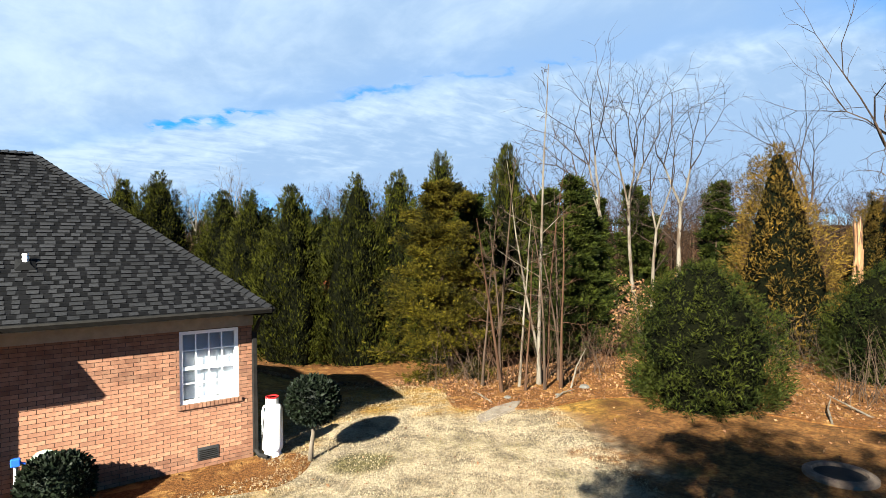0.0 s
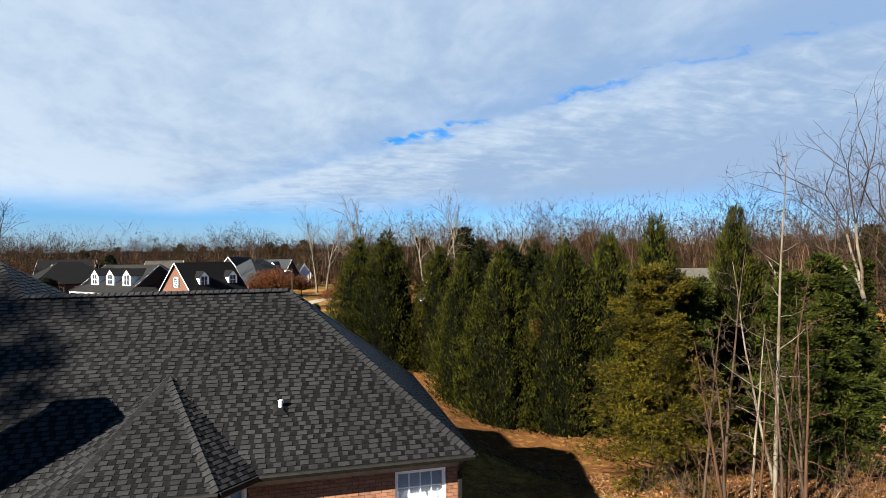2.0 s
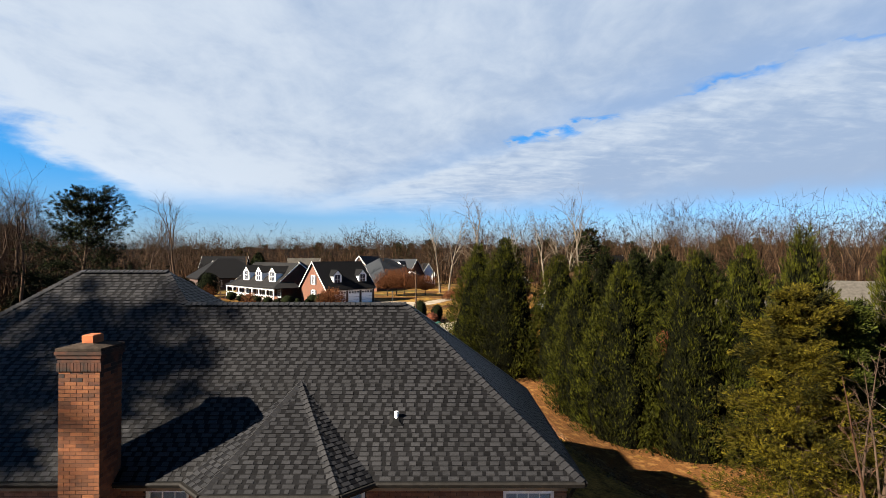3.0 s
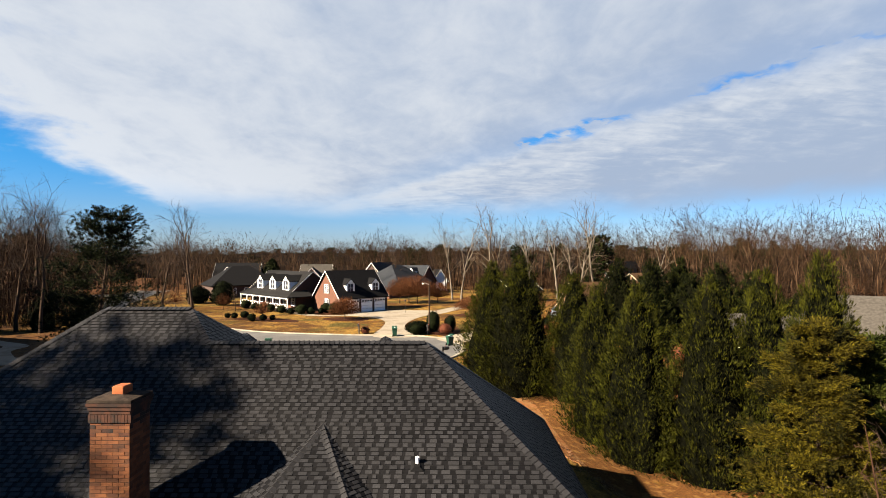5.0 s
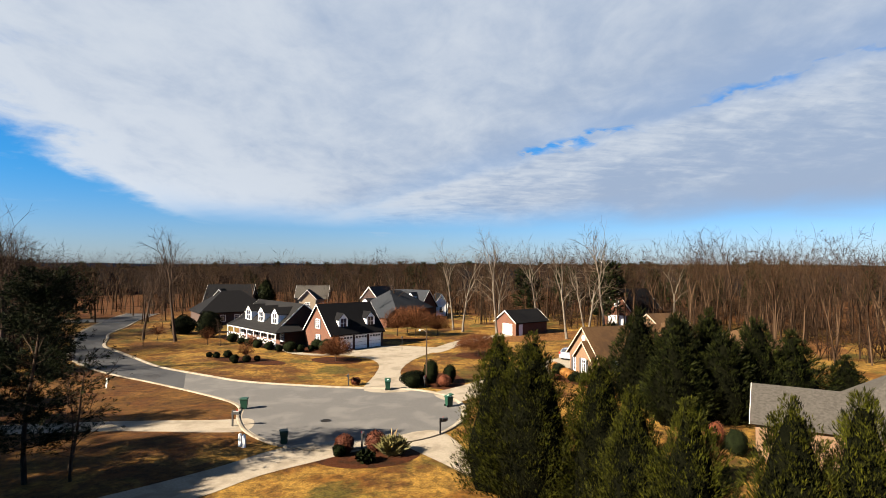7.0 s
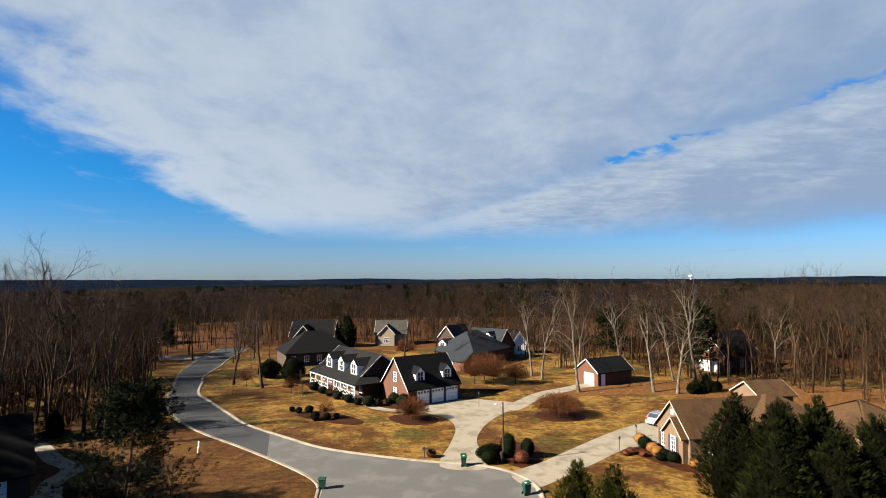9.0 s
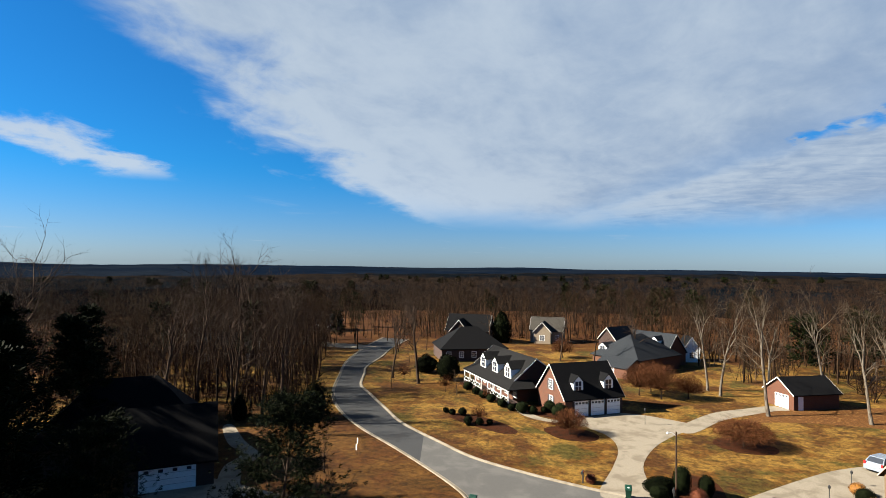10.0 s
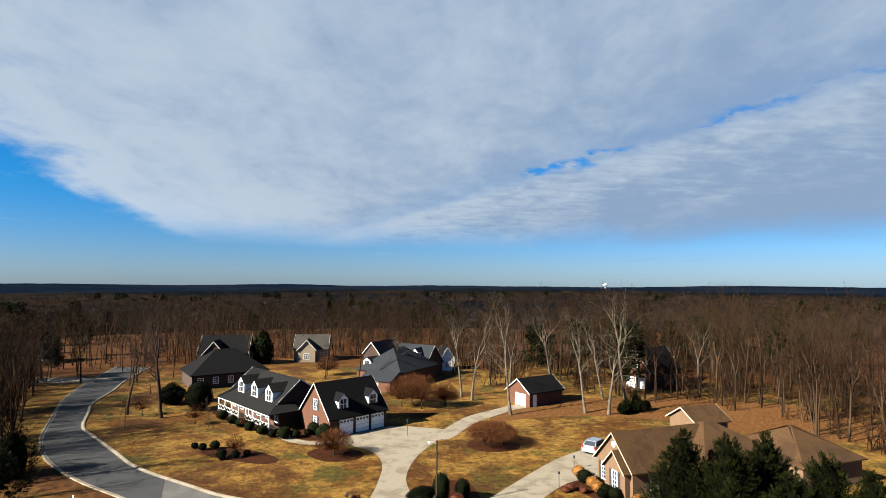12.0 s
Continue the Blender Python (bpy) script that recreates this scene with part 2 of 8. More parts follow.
def glass_material():
    m = bpy.data.materials.new("window_glass")
    m.use_nodes = True
    n = Nodes(m.node_tree)
    shader = n.add("ShaderNodeBsdfPrincipled", Roughness=0.04, Metallic=0.0)
    shader.inputs["Base Color"].default_value = (0.03, 0.035, 0.045, 1)
    shader.inputs["Specular IOR Level"].default_value = 0.9
    n.tree.links.new(shader.outputs[0], n.add("ShaderNodeOutputMaterial").inputs[0])
    return m


LAWN = lawn_material()
BRICK = surface("near_brick", (0.1500, 0.0660, 0.0375), (0.1980, 0.1010, 0.0610), 5.0, 0.9, bump=0.5, bump_scale=60, piece=0.22, island=0.24, bump_size=0.004, c=(0.1190, 0.0481, 0.0305), c_scale=2.0, wear=(0.55, 0.7))
MORTAR = surface("mortar", (0.0381, 0.0224, 0.0157), (0.0538, 0.0358, 0.0259), 9.0, 0.95, bump=0.4, bump_scale=80, bump_size=0.004)
CHIMNEY_BRICK = surface("chimney_brick", (0.0760, 0.0225, 0.0066), (0.1120, 0.0400, 0.0125), 5.0, 0.9, bump=0.5, bump_scale=60, piece=0.4, island=0.45, bump_size=0.004, c=(0.0196, 0.0065, 0.0025), c_scale=1.4, wear=(0.55, 0.75))
SOOT_BRICK = surface("sooty_brick", (0.0150, 0.0060, 0.0035), (0.0420, 0.0130, 0.0055), 5.0, 0.95, bump=0.5, bump_scale=60, island=0.5, bump_size=0.004, c=(0.0060, 0.0042, 0.0035), c_scale=3.0, wear=(0.42, 0.6))
SHINGLE = surface("roof_shingle", (0.0086, 0.0086, 0.0094), (0.0150, 0.0150, 0.0164), 26.0, 0.5, bump=0.5, bump_scale=180, piece=0.25, island=0.28, bump_size=0.003, spec=0.21)
SHINGLE_LOW = surface("roof_shingle_lower_layer", (0.0016, 0.0016, 0.0019), (0.0036, 0.0035, 0.0040), 26.0, 0.5, bump=0.5, bump_scale=180, island=0.45, bump_size=0.003, spec=0.12)
SHINGLE_BASE = surface("roof_felt", (0.0023, 0.0024, 0.0027), (0.0040, 0.0041, 0.0047), 4.0, 0.8, bump=0.5, bump_scale=180, bump_size=0.003, spec=0.10)
FAR_ROOF = surface("dark_shingle_roof", (0.0020, 0.0021, 0.0026), (0.0041, 0.0042, 0.0050), 4.0, 0.9, stretch=(1, 1, 2.5), bump=0.4, bump_scale=9, c=(0.0030, 0.0031, 0.0036), c_scale=0.4, spec=0.10)
CAPE_ROOF = surface("weathered_grey_roof", (0.0049, 0.0049, 0.0052), (0.0101, 0.0099, 0.0101), 4.0, 0.9, stretch=(1, 1, 2.5), bump=0.4, bump_scale=9, c=(0.0074, 0.0073, 0.0073), c_scale=0.4, spec=0.10)
BLUE_ROOF = surface("blue_grey_roof", (0.0106, 0.0126, 0.0159), (0.0176, 0.0204, 0.0239), 4.0, 0.85, bump=0.3, bump_scale=9, spec=0.15)
TAN_ROOF = surface("brown_shingle_roof", (0.0384, 0.0203, 0.0089), (0.0594, 0.0338, 0.0158), 5.0, 0.9, bump=0.4, bump_scale=9, c=(0.0338, 0.0190, 0.0096), c_scale=0.5, spec=0.10)
GREY_ROOF = surface("grey_tan_shingle_roof", (0.0298, 0.0268, 0.0228), (0.0476, 0.0436, 0.0377), 5.0, 0.9, bump=0.4, bump_scale=9, spec=0.10)
FAR_BRICK = brick_material("red_brickwork", (0.0640, 0.0165, 0.0052), (0.0820, 0.0245, 0.0080), (0.0600, 0.0300, 0.0150))
TAN_BRICK = brick_material("tan_brickwork", (0.0960, 0.0490, 0.0235), (0.1180, 0.0650, 0.0320), (0.1000, 0.0690, 0.0400))
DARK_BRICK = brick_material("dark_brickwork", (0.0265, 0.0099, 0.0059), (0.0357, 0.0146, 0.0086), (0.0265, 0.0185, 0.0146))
WHITE = surface("white_paint", (0.666, 0.666, 0.657), (0.738, 0.738, 0.720), 6.0, 0.45, c=(0.594, 0.585, 0.558), c_scale=1.5, wear=(0.55, 0.8))
CREAM = surface("taupe_trim", (0.1640, 0.1284, 0.0886), (0.2140, 0.1710, 0.1212), 5.0, 0.6)
CREAM_TRIM = surface("cream_trim", (0.28, 0.23, 0.17), (0.34, 0.28, 0.21), 5.0, 0.6)
GUTTER = surface("bronze_gutter", (0.006, 0.0055, 0.005), (0.011, 0.010, 0.009), 6.0, 0.7, spec=0.1)
GLASS = glass_material()
CLEAR = clear_glass_material()
BLIND = surface("closed_blind", (0.36, 0.40, 0.46), (0.43, 0.47, 0.53), 3.0, 0.6)
SHUTTER = surface("dark_shutter", (0.02, 0.02, 0.022), (0.035, 0.035, 0.04), 8.0, 0.5)
ASPHALT = surface("aged_asphalt", (0.0506, 0.0488, 0.0468), (0.0700, 0.0682, 0.0649), 14.0, 0.9, bump=0.3, bump_scale=30, c=(0.0813, 0.0782, 0.0731), c_scale=0.3, local=False)
ASPHALT_DARK = surface("newer_asphalt", (0.0193, 0.0202, 0.0224), (0.0291, 0.0305, 0.0322), 14.0, 0.9, bump=0.3, bump_scale=30, c=(0.0224, 0.0224, 0.0233), c_scale=0.3, local=False)
CONCRETE = surface("concrete", (0.1541, 0.1303, 0.0967), (0.2028, 0.1760, 0.1348), 8.0, 0.9, bump=0.2, bump_scale=25, c=(0.1257, 0.1035, 0.0743), c_scale=0.5, local=False)
LITTER = surface("leaf_litter", (0.0420, 0.0150, 0.0036), (0.1100, 0.0470, 0.0122), 13.0, 0.95, bump=1.0, bump_scale=22, bump_size=0.05, c=(0.1500, 0.0760, 0.0225), c_scale=2.2, local=False, wear=(0.5, 0.66), spec=0.10)
STRAW = surface("pine_straw", (0.0227, 0.0059, 0.0017), (0.0414, 0.0126, 0.0037), 15.0, 0.95, bump=1.0, bump_scale=25, bump_size=0.04, c=(0.0142, 0.0055, 0.0017), c_scale=1.0, local=False, spec=0.08)
TRIM = surface("white_trim", (0.50, 0.49, 0.47), (0.58, 0.57, 0.55), 6.0, 0.6)
TWIG = surface("reddish_twigs", (0.0379, 0.0137, 0.0055), (0.0759, 0.0295, 0.0120), 1.5, 0.9, island=0.5, spec=0.05)
CLAY = surface("red_clay", (0.1124, 0.0408, 0.0126), (0.1562, 0.0721, 0.0282), 5.0, 0.95, bump=0.7, bump_scale=12, bump_size=0.05, c=(0.1310, 0.0842, 0.0373), c_scale=0.9, local=False, spec=0.08)
CYPRESS = surface("cypress_foliage", (0.0008, 0.0015, 0.0005), (0.0270, 0.0280, 0.0021), 2.0, 0.75, island=0.62, piece=0.18, spec=0.05)
CYPRESS_DARK = surface("dark_cypress_foliage", (0.0016, 0.0026, 0.0005), (0.0088, 0.0104, 0.0013), 1.2, 0.75, island=0.6, piece=0.15, spec=0.05)
CEDAR = surface("cedar_foliage", (0.0034, 0.0058, 0.0008), (0.0190, 0.0215, 0.0025), 1.1, 0.75, island=0.6, spec=0.05)
PINE_YELLOW = surface("yellowed_pine_foliage", (0.0018, 0.0026, 0.0004), (0.0440, 0.0345, 0.0026), 0.9, 0.75, island=0.65, spec=0.05)
PINE_GREEN = surface("pine_foliage", (0.0026, 0.0045, 0.0010), (0.0069, 0.0092, 0.0019), 0.8, 0.75, island=0.5, spec=0.05)
# core of evergreen crowns: the shade between plumes is put into its colour
INNER_SHADE = surface("inner_crown_shade", (0.0013, 0.0015, 0.0006), (0.0029, 0.0032, 0.0012), 3.0, 0.95, bump=1.0, bump_scale=9, bump_size=0.15, spec=0.02)
SOOT = surface("soot_stained_cement", (0.010, 0.008, 0.007), (0.035, 0.026, 0.020), 5.0, 0.95, bump=0.5, spec=0.05)
PINE_MID = surface("young_pine_foliage", (0.0038, 0.0066, 0.0009), (0.0200, 0.0235, 0.0028), 0.8, 0.75, island=0.6, spec=0.05)
RUST = surface("rusty_cedar_foliage", (0.0200, 0.0145, 0.0022), (0.0760, 0.0440, 0.0062), 0.8, 0.8, island=0.45, spec=0.08)
HOLLY = surface("holly_leaf", (0.0020, 0.0037, 0.0019), (0.0064, 0.0097, 0.0040), 3.0, 0.6, island=0.5, spec=0.12)
BOX = surface("dark_shrub_leaf", (0.0020, 0.0030, 0.0010), (0.0049, 0.0067, 0.0023), 2.0, 0.9, island=0.5, spec=0.03)
RUSSET = surface("russet_leaf", (0.0330, 0.0085, 0.0035), (0.0700, 0.0200, 0.0080), 2.0, 0.75, island=0.5, spec=0.15)
GOLD = surface("golden_shrub_leaf", (0.0950, 0.0380, 0.0050), (0.1600, 0.0680, 0.0090), 2.0, 0.7, island=0.4)
PLUME = surface("pampas_blade", (0.0420, 0.0400, 0.0095), (0.0950, 0.0800, 0.0240), 2.0, 0.8, island=0.4)
BARK = surface("grey_brown_bark", (0.0217, 0.0134, 0.0090), (0.0432, 0.0294, 0.0204), 4.0, 0.95, stretch=(2, 2, 0.4), bump=0.9, bump_scale=14, island=0.25, local=False, spec=0.08)
PALE_BARK = surface("pale_bark", (0.0683, 0.0554, 0.0418), (0.1126, 0.0978, 0.0775), 3.0, 0.9, stretch=(2, 2, 0.5), bump=0.7, bump_scale=14, c=(0.0409, 0.0276, 0.0185), c_scale=2.0, local=False, spec=0.10)
TWIG_PALE = surface("pale_twigs", (0.0400, 0.0300, 0.0210), (0.0720, 0.0560, 0.0410), 2.0, 0.95, island=0.5, spec=0.05)
TWIG_DARK = surface("dark_twigs", (0.0180, 0.0120, 0.0090), (0.0340, 0.0240, 0.0190), 2.0, 0.95, island=0.5, spec=0.05)
RED_BARK = surface("reddish_bark", (0.0240, 0.0112, 0.0060), (0.0480, 0.0260, 0.0150), 4.0, 0.95, stretch=(2, 2, 0.4), bump=0.9, bump_scale=14, local=False, spec=0.10)
WOODS_TRUNK = surface("woods_bark", (0.0242, 0.0142, 0.0082), (0.0473, 0.0298, 0.0177), 0.05, 0.95, island=0.75, c=(0.0137, 0.0074, 0.0040), c_scale=0.3, local=False, spec=0.05)
WOODS = surface("winter_woods", (0.0110, 0.0051, 0.0024), (0.0187, 0.0092, 0.0044), 0.035, 0.95, island=0.5, c=(0.0256, 0.0148, 0.0077), c_scale=0.02, local=False, spec=0.1)
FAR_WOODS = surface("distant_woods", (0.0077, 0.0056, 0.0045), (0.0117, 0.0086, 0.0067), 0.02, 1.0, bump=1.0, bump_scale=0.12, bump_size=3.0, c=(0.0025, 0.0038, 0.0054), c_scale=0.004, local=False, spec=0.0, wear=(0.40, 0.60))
# woods near the horizon: the blue of haze is mixed into the base colour
HAZE_WOODS = surface("haze_blue_woods", (0.0022, 0.0045, 0.0098), (0.0036, 0.0066, 0.0135), 0.004, 1.0, c=(0.0062, 0.0090, 0.0140), c_scale=0.0012, local=False, spec=0.0)
BIN_GREEN = surface("green_plastic", (0.0029, 0.0245, 0.0144), (0.0043, 0.0317, 0.0187), 4.0, 0.5)
BLACK = surface("black_paint", (0.015, 0.015, 0.016), (0.03, 0.03, 0.03), 6.0, 0.5)
STEEL = surface("galvanised_steel", (0.45, 0.46, 0.47), (0.58, 0.58, 0.58), 7.0, 0.4, metal=0.7)
TANK = surface("white_tank_enamel", (0.74, 0.75, 0.76), (0.82, 0.82, 0.82), 4.0, 0.35, c=(0.62, 0.58, 0.52), c_scale=2.5, wear=(0.62, 0.8))
CLAYPOT = surface("terracotta", (0.1764, 0.0420, 0.0105), (0.2436, 0.0714, 0.0210), 6.0, 0.85, bump=0.3)
WEATHERED = surface("weathered_cement", (0.0420, 0.0290, 0.0210), (0.0900, 0.0660, 0.0480), 6.0, 0.95, bump=0.5)
CAR_PAINT = surface("silver_car_paint", (0.30, 0.35, 0.43), (0.36, 0.41, 0.48), 1.0, 0.25, metal=0.6, spec=0.6)
RUBBER = surface("black_rubber", (0.012, 0.012, 0.012), (0.02, 0.02, 0.02), 9.0, 0.8)
RED_LAMP = surface("red_lens", (0.35, 0.01, 0.01), (0.45, 0.02, 0.02), 9.0, 0.2)
BLUE_PLASTIC = surface("blue_plastic", (0.01, 0.06, 0.40), (0.02, 0.09, 0.5), 5.0, 0.4)
STONE = surface("grey_stone", (0.0540, 0.0490, 0.0420), (0.0891, 0.0800, 0.0684), 5.0, 0.9, bump=0.7, bump_scale=12)
ORANGE = surface("orange_wood", (0.0900, 0.0400, 0.0150), (0.1900, 0.1100, 0.0520), 4.0, 0.9, stretch=(3, 3, 0.5), bump=0.6, c=(0.0330, 0.0150, 0.0080), c_scale=2.6, wear=(0.52, 0.62))

# ---- building tools ----
class Shape:
    """Vertices and faces of one mesh."""

    def __init__(self):
        self.v, self.f = [], []

    def add(self, verts, faces):
        k = len(self.v)
        self.v += [tuple(p) for p in verts]
        self.f += [tuple(i + k for i in face) for face in faces]
        return self

    def box(self, x0, x1, y0, y1, z0, z1, c=0.0):
        """A box; c: how far its upright and top edges are chamfered."""
        if c:
            rings = [(z0, c), (z0, c), (z1 - c, c), (z1, 2 * c)]
            verts, faces = [], []
            for z, e in ((z0, 0), (z1 - c, 0), (z1, c)):
                a0, a1, b0, b1 = x0 + e, x1 - e, y0 + e, y1 - e
                verts += [(a0 + c, b0, z), (a1 - c, b0, z), (a1, b0 + c, z), (a1, b1 - c, z), (a1 - c, b1, z), (a0 + c, b1, z), (a0, b1 - c, z), (a0, b0 + c, z)]
            for r in (0, 8):
                faces += [(r + i, r + (i + 1) % 8, r + 8 + (i + 1) % 8, r + 8 + i) for i in range(8)]
            faces += [tuple(range(7, -1, -1)), tuple(range(16, 24))]
            return self.add(verts, faces)
        return self.add([(x0, y0, z0), (x1, y0, z0), (x1, y1, z0), (x0, y1, z0), (x0, y0, z1), (x1, y0, z1), (x1, y1, z1), (x0, y1, z1)],
                        [(3, 2, 1, 0), (4, 5, 6, 7), (0, 1, 5, 4), (1, 2, 6, 5), (2, 3, 7, 6), (3, 0, 4, 7)])

    def slab(self, top, down):
        """A flat polygon with thickness: down is the offset of its under side."""
        k = len(top)
        low = [tuple(Vector(p) + Vector(down)) for p in top]
        sides = [(i, i + k, (i + 1) % k + k, (i + 1) % k) for i in range(k)]
        return self.add([*top, *low], [tuple(range(k)), tuple(range(2 * k - 1, k - 1, -1)), *sides])

    def tube(self, points, radii, sides=6, caps=True):
        pts = [Vector(p) for p in points]
        verts, faces, n = [], [], len(pts)
        for i, p in enumerate(pts):
            d = (pts[min(i + 1, n - 1)] - pts[max(i - 1, 0)]).normalized()
            a = d.orthogonal().normalized() if abs(d.z) < 0.9 else Vector((1, 0, 0)).cross(d).normalized()
            b = d.cross(a)
            for j in range(sides):
                w = 2 * math.pi * j / sides
                verts.append(p + (a * math.cos(w) + b * math.sin(w)) * radii[i])
        for i in range(n - 1):
            faces += [(i * sides + j, i * sides + (j + 1) % sides, (i + 1) * sides + (j + 1) % sides, (i + 1) * sides + j) for j in range(sides)]
        if caps:
            faces += [tuple(range(sides - 1, -1, -1)), tuple(range((n - 1) * sides, n * sides))]
        return self.add(verts, faces)

    def lathe(self, profile, sides=16, at=(0, 0, 0)):
        """profile: (radius, height) from below upwards."""
        verts, faces = [], []
        for r, z in profile:
            verts += [(at[0] + r * math.cos(2 * math.pi * j / sides), at[1] + r * math.sin(2 * math.pi * j / sides), at[2] + z) for j in range(sides)]
        for i in range(len(profile) - 1):
            faces += [(i * sides + j, i * sides + (j + 1) % sides, (i + 1) * sides + (j + 1) % sides, (i + 1) * sides + j) for j in range(sides)]
        faces += [tuple(range(sides - 1, -1, -1)), tuple(range((len(profile) - 1) * sides, len(profile) * sides))]
        return self.add(verts, faces)

    def arrays(self):
        return np.array(self.v, float), self.f


def mesh_of(name, shape, material, smooth=False):
    me = bpy.data.meshes.new(name)
    me.from_pydata(shape.v, [], shape.f)
    if len(shape.v) < 400:                     # weld corners that pieces of one part share
        bm = bmesh.new()
        bm.from_mesh(me)
        bmesh.ops.remove_doubles(bm, verts=bm.verts, dist=0.0005)
        bm.to_mesh(me)
        bm.free()
    if material:
        me.materials.append(material)
    if smooth:
        me.polygons.foreach_set("use_smooth", [True] * len(me.polygons))
    me.update()
    return me


def part(name, shape, material, parent, label="", smooth=False):
    """One mesh under a thing or under a part, given in the coordinates in which its top-level thing was built."""
    me = shape if isinstance(shape, bpy.types.Mesh) else mesh_of(name, shape, material, smooth)
    ob = new(name, me)
    ob.parent = parent
    return tagged(ob, label)


def whole(name, shape, material, label, category, at=None, group="", kind="", smooth=False):
    """A thing that is one mesh."""
    me = shape if isinstance(shape, bpy.types.Mesh) else mesh_of(name, shape, material, smooth)
    ob = new(name, me)
    if at is not None:
        ob.matrix_basis = at
    return tagged(ob, label, category, group, kind)


def thing(name, label, category, at=None, group="", kind=""):
    ob = new(name)
    ob.empty_display_size = 0.3
    if at is not None:
        ob.matrix_basis = at
    return tagged(ob, label, category, group, kind)


def inside(p, poly):
    hit = False
    for (x0, y0), (x1, y1) in zip(poly, poly[1:] + poly[:1]):
        if (y0 > p[1]) != (y1 > p[1]) and p[0] < (x1 - x0) * (p[1] - y0) / (y1 - y0) + x0:
            hit = not hit
    return hit


def smooth_line(points, steps=6, closed=False):
    """A Catmull-Rom curve through points of the plan."""
    pts = [Vector(p) for p in points]
    n, out = len(pts), []
    for i in range(n if closed else n - 1):
        p0 = pts[i - 1] if closed or i else pts[0]
        p1, p2 = pts[i], pts[(i + 1) % n]
        p3 = pts[(i + 2) % n] if closed or i + 2 < n else pts[-1]
        for k in range(steps):
            t = k / steps
            out.append(0.5 * (2 * p1 + (p2 - p0) * t + (2 * p0 - 5 * p1 + 4 * p2 - p3) * t * t + (3 * p1 - p0 - 3 * p2 + p3) * t ** 3))
    if not closed:
        out.append(pts[-1])
    return [(p.x, p.y) for p in out]


def sheet(outline, z, thick=0.04):
    """A flat paved or bedded area with an edge."""
    me = Shape()
    bm = bmesh.new()
    face = bm.faces.new([bm.verts.new((x, y, z)) for x, y in outline])
    if face.normal.z == 0:
        bm.normal_update()
    bm.normal_update()
    if face.normal.z < 0:
        face.normal_flip()
    bmesh.ops.triangulate(bm, faces=[face])
    bm.verts.ensure_lookup_table()
    bm.verts.index_update()
    me.add([v.co for v in bm.verts], [[v.index for v in f.verts] for f in bm.faces])
    n = len(outline)
    me.add([(x, y, z) for x, y in outline] + [(x, y, z - thick) for x, y in outline], [(i, i + n, (i + 1) % n + n, (i + 1) % n) for i in range(n)])
    bm.free()
    return me


def band(line, profile, closed=False):
    """Sweeps a profile of (sideways, height) along a line of the plan; sideways is to the line's left."""
    pts = [Vector(p) for p in line]
    n, k, shape = len(pts), len(profile), Shape()
    verts = []
    for i, p in enumerate(pts):
        a = pts[i - 1] if (i or closed) else pts[0]
        b = pts[(i + 1) % n] if (i + 1 < n or closed) else pts[-1]
        d = (b - a).normalized()
        side = Vector((-d.y, d.x))
        verts += [(p.x + side.x * s, p.y + side.y * s, h) for s, h in profile]
    faces = []
    for i in range(n if closed else n - 1):
        j = (i + 1) % n
        faces += [(i * k + m, i * k + m + 1, j * k + m + 1, j * k + m) for m in range(k - 1)]
    return shape.add(verts, faces)


def scatter(verts, faces, places, turns, sizes):
    """Copies of one small template at many places, as arrays."""
    tv, tf = np.array(verts, float), np.array(faces, int)
    n = len(places)
    out = np.einsum("nij,kj->nki", turns, tv) * np.asarray(sizes)[:, None, None] + np.asarray(places)[:, None, :]
    idx = (tf[None, :, :] + (np.arange(n) * len(tv))[:, None, None]).reshape(-1, tf.shape[1])
    return out.reshape(-1, 3), idx


def mesh_arrays(name, chunks, material):
    """One mesh from (vertices, faces) arrays; faces of one chunk have the same number of corners. A chunk may carry its slot."""
    me = bpy.data.meshes.new(name)
    total = sum(len(c[0]) for c in chunks)
    me.vertices.add(total)
    me.vertices.foreach_set("co", np.concatenate([c[0] for c in chunks]).astype(np.float32).ravel())
    loops, starts, slots, k, run = [], [], [], 0, 0
    for c in chunks:
        f = c[1]
        loops.append((f + k).ravel())
        starts.append(run + np.arange(len(f)) * f.shape[1])
        slots.append(np.full(len(f), c[2] if len(c) > 2 else 0))
        k, run = k + len(c[0]), run + f.size
    loops, starts, slots = np.concatenate(loops), np.concatenate(starts), np.concatenate(slots)
    me.loops.add(len(loops))
    me.loops.foreach_set("vertex_index", loops.astype(np.int32))
    me.polygons.add(len(starts))
    me.polygons.foreach_set("loop_start", starts.astype(np.int32))
    for m in material if isinstance(material, (list, tuple)) else [material]:
        me.materials.append(m)
    me.polygons.foreach_set("material_index", slots.astype(np.int32))
    me.update(calc_edges=True)
    me.validate()
    return me


def turned(direction, spin):
    """Rotation matrices that take z to the directions, spun about them."""
    d = direction / np.linalg.norm(direction, axis=1, keepdims=True)
    ref = np.where(np.abs(d[:, 2:3]) < 0.95, np.array([[0.0, 0.0, 1.0]]), np.array([[1.0, 0.0, 0.0]]))
    a = np.cross(ref, d)
    a /= np.linalg.norm(a, axis=1, keepdims=True)
    b = np.cross(d, a)
    c, s = np.cos(spin)[:, None], np.sin(spin)[:, None]
    return np.stack([a * c + b * s, b * c - a * s, d], axis=2)

